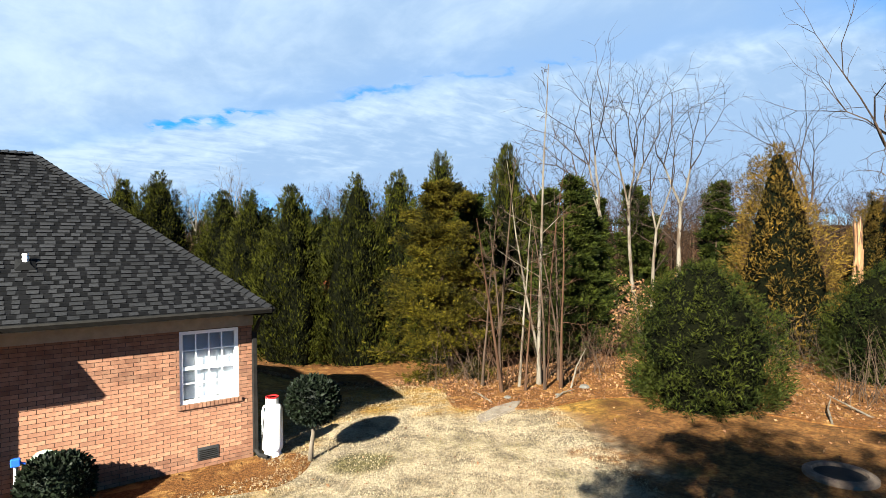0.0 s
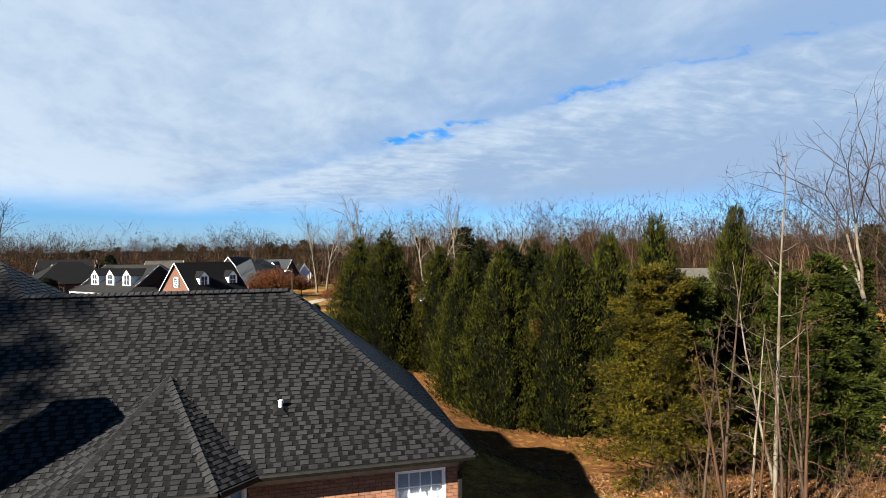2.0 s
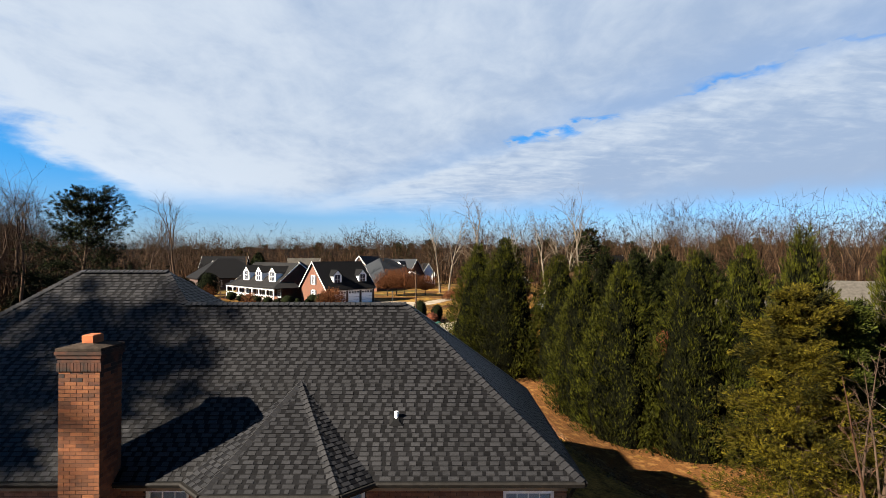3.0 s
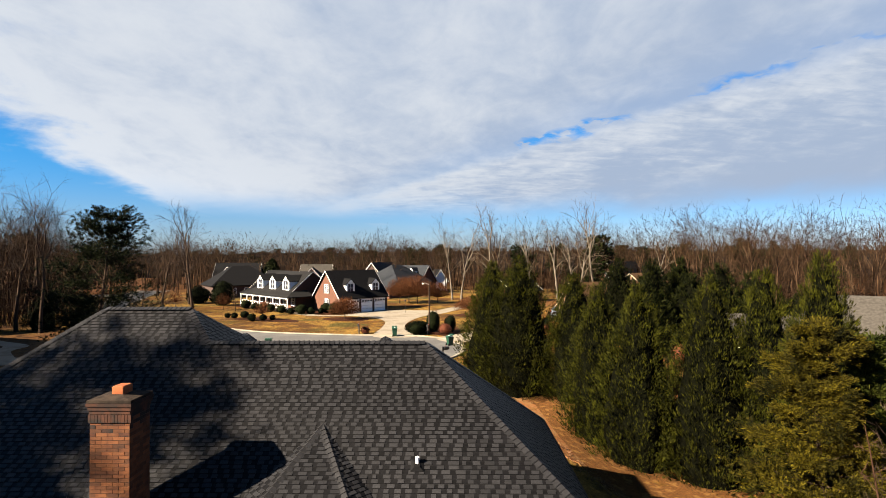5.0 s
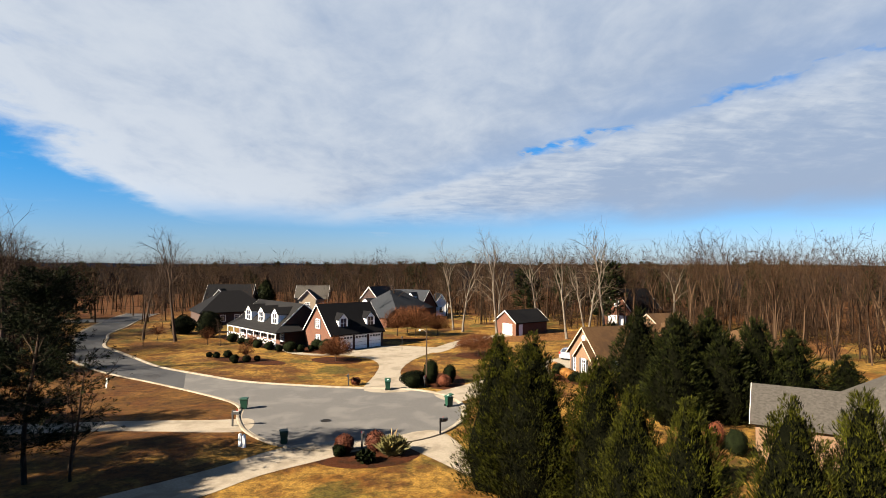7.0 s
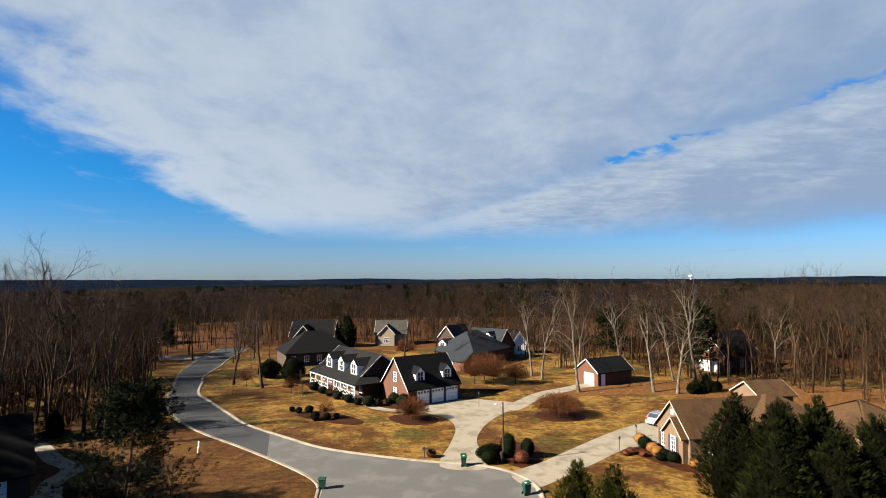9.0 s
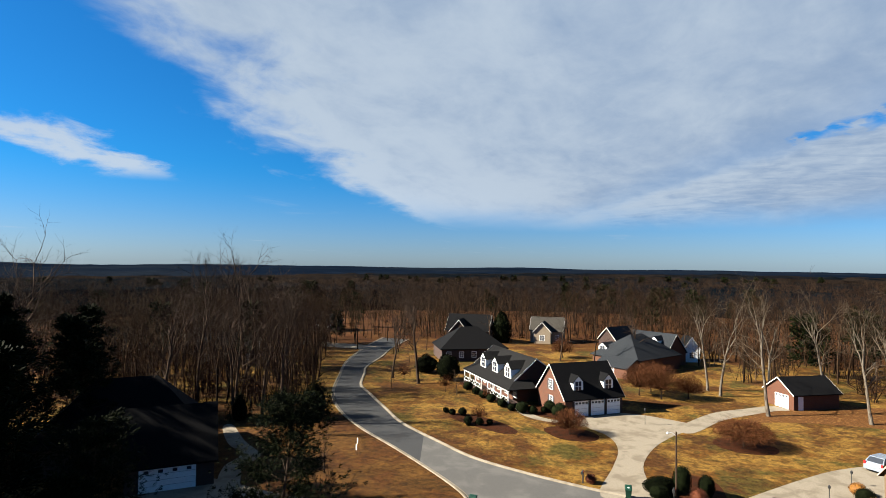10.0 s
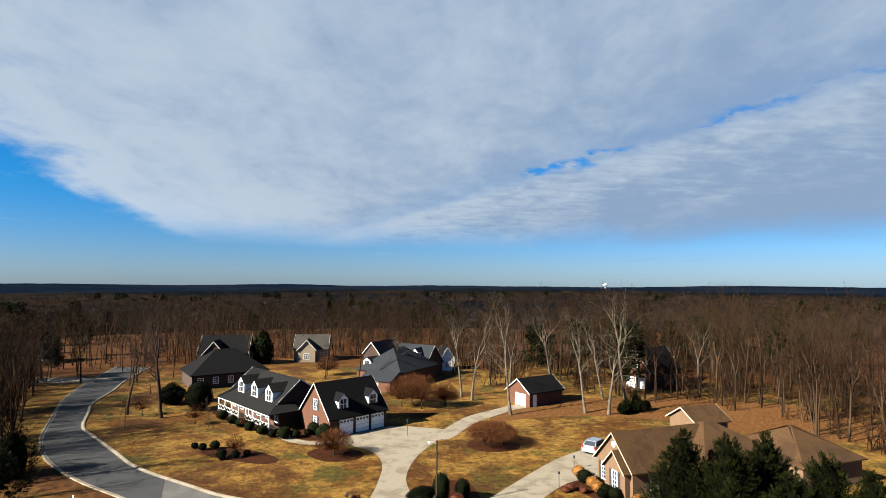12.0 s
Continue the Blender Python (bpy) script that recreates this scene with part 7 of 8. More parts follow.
thin_wood, thin_needles = pine_meshes("thin_pine", 29, 13.0, 0.18, 2.5, 0.58, 460, PINE_GREEN, 0.25, 0.0, 0.42, 8)
for k, (x, y, size) in enumerate([(-9.3, -3.6, 0.92), (-6.3, -3.0, 0.90), (-3.9, -4.0, 0.88), (-1.3, -6.4, 0.9), (-6.4, -6.4, 0.95), (2.4, -5.6, 0.85), (-3.0, -9.2, 0.95)]):
    tree("pine", "tall pine with its crown high on a bare trunk", thin_wood if x > -5 else back_wood, thin_needles if x > -5 else back_needles, (x, y, 0), 57 * k, size, "pines behind the first lawn")
for k, (x, y, size) in enumerate([(-25.0, 9.0, 0.7), (-29.0, 4.0, 0.9), (-33.0, 12.0, 1.0), (-27.0, 13.5, 0.85)]):
    bare_tree("tall leafless tree with a bare grey trunk", TALL_DARK[k % 5], pose(x, y, 0, 0, 0, 91 * k) @ Matrix.Diagonal((size, size, size, 1)), "bare trees at the yard's edge")
for k, (x, y, size) in enumerate([(-54.6, 67.8, 0.98), (-60.5, 79.4, 1.08), (-50.5, 66.5, 0.95), (-62.0, 70.0, 1.05), (-66.0, 75.0, 1.1), (-58.0, 66.0, 1.0), (-70.0, 70.0, 1.1), (-64.0, 82.0, 1.0), (-74.0, 80.0, 1.1), (-68.0, 62.0, 1.1), (-72.0, 90.0, 1.0), (-60.0, 56.0, 1.05)]):
    bare_tree("tall leafless tree with a bare dark trunk", TALL_DARK[k % 5], pose(x, y, 0, 0, 0, 63 * k) @ Matrix.Diagonal((size, size, size, 1)), "bare trees beside the western house")


def far_canopy():
    """The tops of the far woods, a rough sheet that rolls to the horizon."""
    rng = np.random.default_rng(11)
    rings = [230 * 1.075 ** i for i in range(42)]
    cols = 420
    verts, faces = [], []
    for i, r in enumerate(rings):
        for j in range(cols):
            a = 2 * math.pi * (j + 0.5 * (i % 2)) / cols
            x, y = -5 + r * math.cos(a), 50 + r * math.sin(a)
            lift = 11.0 + abs(rng.normal(0, 0.9)) + 2.5 * noise.noise((x / 60, y / 60, 0)) if i else 2.0
            ridge_up = max(0, (r - 1500) / 3000) * (10 + 16 * noise.noise((x / 900, y / 900, 3)))
            verts.append((x, y, swell(x, y) + lift + ridge_up - 2.0))
    for i in range(len(rings) - 1):
        faces += [(i * cols + j, (i + 1) * cols + j, (i + 1) * cols + (j + 1) % cols, i * cols + (j + 1) % cols) for j in range(cols)]
    near = [f for f in faces if max(f) < 21 * cols]
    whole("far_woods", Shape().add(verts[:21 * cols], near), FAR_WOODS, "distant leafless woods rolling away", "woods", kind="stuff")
    # beyond about a kilometre the sheet takes the painted haze colour
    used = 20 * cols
    whole("far_pine_woods", Shape().add(verts[used:], [tuple(i - used for i in f) for f in faces if min(f) >= used]), HAZE_WOODS, "far woods along the horizon, coloured blue for haze", "woods", kind="stuff")


far_canopy()

# ---- shrubs and things by the near house ----
ball_leaves = blob_mesh("ball_crown", 50, 0.55, 0.55, 0.50, 3600, HOLLY, 0.085, lumps=0.03, base=0.78)
topiary = thing("ball_tree", "clipped ball-shaped holly on a crooked pale trunk", "tree", pose(4.45, 11.3, 0))
part("trunk", Shape().tube([(-0.10, -0.05, -0.05), (-0.06, 0, 0.25), (0.0, 0.02, 0.55), (0.03, 0.0, 1.0)], [0.065, 0.05, 0.045, 0.04], 9), PALE_BARK, topiary, smooth=True)
part("crown", ball_leaves, None, topiary)
whole("shrub", blob_mesh("holly_bush", 51, 0.56, 0.53, 0.54, 4200, HOLLY, 0.085, lumps=0.03), None, "rounded dark holly shrub against the brick wall", "shrub", pose(-0.08, 11.45, 0))

tank = thing("gas_cylinder", "tall white gas cylinder standing by the downspout", "gas cylinder", pose(3.80, 12.05, 0))
part("body", Shape().lathe([(0.17, 0.10), (0.215, 0.15), (0.222, 0.22), (0.222, 1.00), (0.20, 1.08), (0.14, 1.13), (0.05, 1.15)], 24), TANK, tank, smooth=True)
part("foot_ring", Shape().lathe([(0.18, 0.0), (0.18, 0.13), (0.165, 0.13), (0.165, 0.0)], 24), TANK, tank)
collar = part("collar", Shape().lathe([(0.135, 1.08), (0.135, 1.30), (0.128, 1.30), (0.128, 1.08)], 20), TANK, tank, "white valve guard")
part("collar_rim", Shape().lathe([(0.142, 1.27), (0.146, 1.285), (0.142, 1.30), (0.125, 1.30), (0.125, 1.27)], 20), RED_LAMP, collar, "dull red rim")
part("valve", Shape().tube([(0, 0, 1.12), (0, 0, 1.24)], [0.03, 0.025], 10).tube([(0, 0, 1.2), (0.08, -0.05, 1.2)], [0.018, 0.018], 8), STEEL, tank)
part("gas_line", Shape().tube([(-0.08, -0.05, 1.2), (-0.2, -0.1, 1.1), (-0.24, -0.05, 0.4), (-0.25, 0.02, 0.1)], [0.012] * 4, 6), GUTTER, tank)

hydrant = thing("yard_tap", "white standpipe with a blue tap head", "tap", pose(-0.65, 11.7, 0))
part("standpipe", Shape().tube([(0, 0, 0), (0, 0, 0.95)], [0.022, 0.022], 10), WHITE, hydrant)
part("tap_head", Shape().box(-0.06, 0.08, -0.05, 0.05, 0.93, 1.05, 0.015).tube([(0.06, 0, 0.98), (0.15, 0, 0.93)], [0.02, 0.022], 8), BLUE_PLASTIC, hydrant, "blue plastic tap head")
reel = thing("hose_coil", "pale green garden hose coiled on the wall", "hose", pose(-0.25, 12.1, 0))
for i in range(5):
    r = 0.22 - 0.012 * i
    part("hose_loop", Shape().tube([(r * math.cos(w * 0.5236), -0.03 - 0.014 * i, 0.78 + r * math.sin(w * 0.5236)) for w in range(13)], [0.012] * 13, 6), surface("hose_green", (0.30, 0.40, 0.28), (0.36, 0.46, 0.33), 6, 0.5) if i == 0 else bpy.data.materials["hose_green"], reel)

lid = thing("concrete_ring", "round concrete riser with a dark lid sunk in the grass", "concrete ring", pose(12.3, 4.3, 0))
part("ring", Shape().lathe([(0.62, -0.05), (0.62, 0.06), (0.56, 0.10), (0.46, 0.10), (0.44, 0.03), (0.44, -0.05)], 28), WEATHERED, lid, "weathered concrete ring")
part("cover", Shape().lathe([(0.43, 0.0), (0.43, 0.045), (0.38, 0.06), (0.1, 0.065)], 28), GUTTER, lid, "dark round cover")
flag = Shape()
flag.add([(-1.20, -0.16, 0.0), (-0.75, -0.26, 0.0), (0.40, -0.30, 0.0), (1.15, -0.02, 0.0), (0.95, 0.16, 0.0), (0.10, 0.30, 0.0), (-0.85, 0.20, 0.0)]
         + [(-1.16, -0.14, 0.028), (-0.73, -0.22, 0.036), (0.38, -0.26, 0.045), (1.09, -0.01, 0.050), (0.91, 0.13, 0.052), (0.10, 0.26, 0.055), (-0.82, 0.17, 0.040)],
         [(i, (i + 1) % 7, 7 + (i + 1) % 7, 7 + i) for i in range(7)] + [tuple(range(7, 14))])
whole("flagstone", flag, surface("worn_flagstone", (0.080, 0.062, 0.046), (0.135, 0.112, 0.088), 5.0, 0.9, bump=0.5, bump_scale=14), "long flat grey-brown stone lying among fallen leaves", "stone", pose(9.9, 11.5, 0, 0, 0, 16))
for k, (x, y, s) in enumerate([(13.6, 11.7, 0.16), (10.9, 12.3, 0.11), (12.3, 11.6, 0.09)]):
    whole("stone", Shape().lathe([(s * 0.9, 0), (s * 1.1, s * 0.3), (s * 0.8, s * 0.7), (s * 0.3, s * 0.85)], 7), STONE, "small pale stone among the leaves", "stone", pose(x, y, 0, 0, 0, 40 * k))

snag = Shape()
snag.tube([(0, 0, -0.1), (0.07, 0.02, 1.1), (-0.02, 0.05, 2.2), (0.05, 0.03, 3.1), (0.0, 0.06, 3.9)], [0.24, 0.19, 0.21, 0.16, 0.15], 9)
for k in range(7):
    a = k * 0.9
    x, y, z = 0.11 * math.cos(a), 0.06 + 0.11 * math.sin(a), 0.25 + 0.75 * ((k * 37) % 11) / 11
    snag.tube([(x, y, 3.7), (x * 1.05, y * 1.05, 3.8 + 0.35 * z), (x * 0.9 - 0.03, y, 3.8 + 0.6 * z)], [0.065, 0.05, 0.008], 4)
snag.tube([(0.0, 0, 2.3), (0.35, 0.05, 2.55), (0.62, 0.1, 3.1), (1.1, 0.2, 3.3)], [0.11, 0.08, 0.06, 0.03], 6)
snag.tube([(-0.02, 0, 1.8), (-0.3, -0.1, 2.3), (-0.42, -0.1, 2.9)], [0.07, 0.05, 0.015], 5)
whole("dead_tree", snag, ORANGE, "broken dead trunk with bare orange wood", "dead tree", pose(26.9, 8.7, 0, 0, 3, 0) @ Matrix.Diagonal((1.0, 1.0, 1.3, 1)))

# brushwood under the thicket
rng_b = np.random.default_rng(15)
for k, (x, y, r, n, mat, text) in enumerate([(12.6, 14.0, 1.5, 40, RED_BARK, "tangle of thin bare reddish stems"), (14.6, 13.2, 1.3, 34, BARK, "tangle of thin bare brown stems"), (16.6, 13.2, 1.4, 34, RED_BARK, "tangle of thin bare reddish stems"), (11.2, 15.2, 1.2, 26, BARK, "tangle of thin bare brown stems"), (18.4, 5.6, 1.2, 45, BARK, "tangle of thin bare brown stems"), (22.0, 9.0, 1.6, 60, BARK, "tangle of thin bare brown stems"), (20.0, 13.4, 1.8, 60, RED_BARK, "tangle of thin bare reddish stems"), (23.4, 12.6, 2.0, 70, BARK, "tangle of thin bare brown stems"), (26.4, 12.0, 2.0, 60, RED_BARK, "tangle of thin bare reddish stems")]):
    s = Shape()
    for i in range(n):
        a, q = rng_b.uniform(0, 6.28), r * rng_b.random() ** 0.5
        p = (q * math.cos(a), q * math.sin(a), 0)
        pts, radii, _ = limb(rng_b, p, (rng_b.normal(0, 0.4), rng_b.normal(0, 0.4), 1), rng_b.uniform(0.8, 2.6), 0.012, 4, 0.16)
        s.tube(pts, radii, 3, caps=False)
        for e in range(2):
            t = pts[2 + e]
            s.tube([t, tuple(np.array(t) + rng_b.normal(0, 0.28, 3) + np.array((0, 0, 0.2)))], [0.007, 0.002], 3, caps=False)
    whole("brushwood", s, mat, text, "brushwood", pose(x, y, swell(x, y)), kind="stuff")
for k, (x0, y0, x1, y1, h) in enumerate([(13.2, 11.9, 14.4, 12.3, 1.1), (12.0, 11.4, 12.9, 11.5, 0.12), (15.6, 5.6, 16.9, 6.1, 0.35), (17.0, 5.2, 17.6, 6.4, 0.25), (10.2, 12.2, 10.5, 13.4, 0.05)]):
    whole("fallen_branch", Shape().tube([(x0, y0, 0.03), ((x0 + x1) / 2, (y0 + y1) / 2 + 0.08, h / 2 + 0.05), (x1, y1, h)], [0.03, 0.025, 0.012], 6), PALE_BARK, "pale fallen branch among the leaves", "branch")

# fallen leaves and grass
def scattered(name, label, count, region, size, material, template, seed, up=0.25, keep=None):
    rng = np.random.default_rng(seed)
    pts = []
    while len(pts) < count:
        p = (rng.uniform(region[0], region[1]), rng.uniform(region[2], region[3]))
        if keep is None or keep(p, rng):
            pts.append((p[0], p[1], swell(*p) + (0.022 if swell(*p) > -0.01 else 0.055)))
    ways = rng.normal(0, 1, (count, 3)) * np.array([1, 1, 0.3]) + np.array([0, 0, up])
    v, f = scatter(*template, np.array(pts), turned(ways, rng.random(count) * 6.28), size * (0.6 + 0.8 * rng.random(count)))
    whole(name, mesh_arrays(name, [(v, f)], material), None, label, "ground cover", kind="stuff")


DRY_LEAF = surface("fallen_leaf", (0.050, 0.018, 0.006), (0.135, 0.070, 0.028), 2.0, 0.8, island=0.5)
BLADE = surface("dry_grass_blade", (0.128, 0.096, 0.055), (0.228, 0.186, 0.120), 1.2, 0.85, island=0.35, c=(0.075, 0.062, 0.020), c_scale=0.45, local=False, wear=(0.50, 0.66), spec=0.1)
litter_zone = [(9.2, 12.2), (11.0, 11.0), (13.2, 10.6), (14.6, 9.0), (15.2, 7.0), (16.2, 4.6), (20.0, 2.0), (26.0, 6.0), (20.0, 14.0), (13.0, 17.0), (9.4, 20.0), (6.9, 25.0), (5.4, 30.0), (4.6, 30.0), (6.2, 24.0), (8.0, 19.0), (10.2, 15.6)]


def near_litter(p, rng):
    return inside(p, litter_zone)


def near_grass(p, rng):
    if inside(p, litter_zone) or (p[0] < 3.5 and p[1] > 11.0) or p[1] > 12.2 and p[0] < 3.9:
        return False
    if p[0] - 8.5 > 0.5 * (p[1] - 5.0):
        return False
    d = math.hypot(p[0] - 6, p[1] - 6)
    return rng.random() < 1.15 - d / 16


def withered_sapling(at, seed, height):
    """A young oak that keeps its dead brown leaves."""
    rng = np.random.default_rng(seed)
    wood, twigs = forked_tree_shape(seed, height, 0.03, clear=0.22, levels=4, spread=0.60, side=2, bend=0.12, finest=0.004)
    t = thing("sapling", "young oak holding its withered brown leaves", "tree", pose(at[0], at[1], swell(*at)), "oak saplings by the thicket")
    part("trunk", wood, BARK, t, smooth=True)
    part("crown", twigs, BARK, t, "bare branches and twigs")
    spots = np.array(twigs.v)[rng.integers(0, len(twigs.v), 900)] + rng.normal(0, 0.08, (900, 3))
    v, f = scatter(LEAF_V, LEAF_F, spots, turned(rng.normal(0, 1, (900, 3)) - np.array([0, 0, 0.6]), rng.random(900) * 6.28), 0.13 * (0.6 + 0.7 * rng.random(900)))
    tagged(part("leaves", mesh_arrays("sapling_leaves", [(v, f)], DRY_LEAF), None, t, "withered brown leaves"), kind="stuff")


for k, (x, y, h) in enumerate([(20.4, 15.4, 3.6), (18.9, 14.4, 2.6), (23.0, 13.6, 3.0), (20.6, 11.2, 2.2)]):
    withered_sapling((x, y), 520 + k, h)

scattered("fallen_leaves", "brown fallen leaves strewn under the trees", 13000, (4, 24, 2, 30), 0.085, DRY_LEAF, (LEAF_V, LEAF_F), 3, 0.5, near_litter)
scattered("fallen_leaves", "brown fallen leaves strewn over the lawn and wall bed", 420, (-2, 16, 4, 12.1), 0.075, DRY_LEAF, (LEAF_V, LEAF_F), 4, 0.5)
GRASS_V = [(-0.06, 0, 0), (0.06, 0, 0), (0.15, 0.1, 1.0), (-0.3, -0.1, 0), (-0.2, -0.1, 0), (-0.45, 0.15, 0.9), (0.2, -0.25, 0), (0.3, -0.2, 0), (0.5, -0.3, 0.8), (0.0, 0.3, 0), (0.1, 0.3, 0), (-0.1, 0.5, 0.85)]
GRASS_F = [(0, 1, 2), (3, 4, 5), (6, 7, 8), (9, 10, 11)]
scattered("lawn_grass", "short straw-coloured dormant grass", 48000, (-3, 16, 2, 18), 0.042, BLADE, (GRASS_V, GRASS_F), 5, 2.2, near_grass)

# ---- the turning circle ----
def wheelie_bin(at, turn, open_lid=False, label="dark green wheeled rubbish bin by the kerb"):
    b = thing("wheelie_bin", label, "bin", pose(*at, 0, 0, turn) @ Matrix.Diagonal((0.88, 0.88, 0.9, 1)), "bins on collection day")
    part("body", Shape().add([(-0.24, -0.28, 0.06), (0.24, -0.28, 0.06), (0.24, 0.26, 0.06), (-0.24, 0.26, 0.06), (-0.32, -0.36, 1.0), (0.32, -0.36, 1.0), (0.32, 0.36, 1.0), (-0.32, 0.36, 1.0)],
                             [(3, 2, 1, 0), (0, 1, 5, 4), (1, 2, 6, 5), (2, 3, 7, 6), (3, 0, 4, 7), (4, 5, 6, 7)]), BIN_GREEN, b)
    part("rim", Shape().box(-0.345, 0.345, -0.385, 0.385, 0.95, 1.01, 0.02), BIN_GREEN, b)
    tip = 0.22 if open_lid else 0.0
    part("lid", Shape().add([(-0.36, -0.40, 1.012 + tip), (0.36, -0.40, 1.012 + tip), (0.36, 0.40, 1.012), (-0.36, 0.40, 1.012), (-0.30, -0.34, 1.09 + tip), (0.30, -0.34, 1.09 + tip), (0.30, 0.36, 1.10), (-0.30, 0.36, 1.10)],
                            [(3, 2, 1, 0), (0, 1, 5, 4), (1, 2, 6, 5), (2, 3, 7, 6), (3, 0, 4, 7), (4, 5, 6, 7)]), BIN_GREEN, b)
    part("handle", Shape().tube([(-0.25, 0.40, 0.98), (-0.25, 0.47, 1.02), (0.25, 0.47, 1.02), (0.25, 0.40, 0.98)], [0.018] * 4, 6), BIN_GREEN, b)
    for s in (-1, 1):
        part("wheel", Shape().tube([(s * 0.25, 0.30, 0.13), (s * 0.32, 0.30, 0.13)], [0.13, 0.13], 14), RUBBER, b)
    if open_lid:
        part("bag", Shape().lathe([(0.24, 0.9), (0.27, 1.05), (0.20, 1.16), (0.06, 1.2)], 9), WHITE, b, "white rubbish bag pushing up the lid")
    return b


wheelie_bin((-18.5, 55.6, 0.02), 100)
wheelie_bin((-11.9, 46.1, 0.02), 20)
wheelie_bin((-6.4, 63.7, 0.02), 190, True, "overfull green wheeled bin with a white bag")
wheelie_bin((0.1, 57.1, 0.02), 120, True, "overfull green wheeled bin with a white bag")


def mailbox(at, turn, label="black mailbox on a wooden post by the kerb"):
    m = thing("mailbox", label, "mailbox", pose(*at, 0, 0, turn), "mailboxes on the street")
    part("post", Shape().box(-0.06, 0.06, -0.06, 0.06, -0.1, 1.25, 0.01), BLACK, m)
    part("arm", Shape().box(-0.05, 0.05, -0.55, 0.1, 0.92, 1.0), BLACK, m)
    prof = [(-0.11, 1.0), (0.11, 1.0), (0.11, 1.15), (0.08, 1.21), (0.0, 1.235), (-0.08, 1.21), (-0.11, 1.15)]
    n = len(prof)
    part("box", Shape().add([(x, -0.62, z) for x, z in prof] + [(x, -0.12, z) for x, z in prof], [tuple(range(n)), tuple(range(2 * n - 1, n - 1, -1))] + [(i, i + n, (i + 1) % n + n, (i + 1) % n) for i in range(n)]), BLACK, m)
    part("flag", Shape().box(0.112, 0.122, -0.35, -0.31, 1.08, 1.3), RED_LAMP, m)
    return m


mailbox((-17.4, 50.3, 0.05), 80)
mailbox((-0.5, 48.6, 0.05), 120)
mailbox((-10.9, 65.6, 0.05), 0)
mailbox((-5.9, 44.6, 0.02), 180)
mailbox((-2.6, 65.0, 0.02), 0)
for x, y in ((-14.9, 45.5), (-14.5, 45.2)):
    p = thing("utility_pedestal", "pale plastic utility pedestal in the grass", "pedestal", pose(x, y, 0), "utility pedestals")
    part("body", Shape().box(-0.11, 0.11, -0.11, 0.11, -0.05, 0.78, 0.02), WHITE, p)
    part("cap", Shape().lathe([(0.13, 0.74), (0.135, 0.80), (0.09, 0.90), (0.02, 0.93)], 10), WHITE, p)
hole = thing("manhole_cover", "dark iron manhole cover in the asphalt", "manhole cover", pose(-10.2, 52.1, 0.012))
part("cover", Shape().lathe([(0.42, 0.0), (0.42, 0.012), (0.38, 0.016), (0.05, 0.016)], 24), GUTTER, hole)
part("rim", Shape().lathe([(0.50, 0.0), (0.50, 0.012), (0.44, 0.014), (0.44, 0.0)], 24), BLACK, hole)


def shrub(at, rx, ry, rz, material, label, seed, count=700, leaf=0.13, lumps=0.05):
    return whole("shrub", blob_mesh("shrub", seed, rx, ry, rz, int(count * 2.0), material, leaf * 0.62, lumps=lumps, core=0.93), None, label, "shrub", pose(*at, 0, 0, seed * 31))


# planting by the circle
shrub((20.2, 44.6, 0), 0.8, 0.8, 0.9, BOX, "rounded dark green shrub by the grey-roofed house", 91, 900)
shrub((19.6, 46.4, 0), 0.6, 0.6, 0.9, RUSSET, "upright shrub with russet winter leaves", 92, 700, 0.14)
shrub((-7.1, 44.3, 0), 0.65, 0.65, 0.62, RUSSET, "rounded shrub with russet winter leaves", 61, 1200, 0.14)
shrub((-5.0, 44.9, 0), 0.75, 0.7, 0.68, RUSSET, "rounded shrub with russet winter leaves", 62, 1200, 0.14)
shrub((-7.3, 43.7, 0), 0.45, 0.45, 0.4, BOX, "low rounded dark green shrub", 63)
shrub((-5.3, 42.6, 0), 0.45, 0.40, 0.28, PINE_GREEN, "low green yucca-like tuft in mulch", 64, 160, 0.45, 0.1)
rng_p = np.random.default_rng(9)
pampas = thing("pampas_grass", "tall clump of pampas grass with pale plumes", "grass clump", pose(-3.7, 44.2, 0))
ways = rng_p.normal(0, 0.30, (1700, 3)) + np.array([0, 0, 1.0])
v, f = scatter([(-0.010, 0, 0), (0.010, 0, 0), (0.012, 0.05, 0.6), (0.0, 0.34, 0.95)], [(0, 1, 2), (0, 2, 3)], rng_p.normal(0, 0.20, (1700, 3)) * np.array([1, 1, 0]), turned(ways, rng_p.random(1700) * 6.28), 1.25 * (0.6 + 0.5 * rng_p.random(1700)))
part("blades", mesh_arrays("pampas_blades", [(v, f)], PLUME), None, pampas)
for i in range(4):
    a = rng_p.uniform(0, 6.28)
    x, y = 0.22 * math.cos(a), 0.22 * math.sin(a)
    part("plume", Shape().tube([(x * 0.5, y * 0.5, 0.6), (x, y, 1.25), (x * 1.2, y * 1.2, 1.45), (x * 1.6, y * 1.6, 1.70)], [0.010, 0.025, 0.060, 0.01], 6), surface("plume_straw", (0.14, 0.10, 0.05), (0.20, 0.15, 0.08), 9, 0.9) if i == 0 else bpy.data.materials["plume_straw"], pampas)

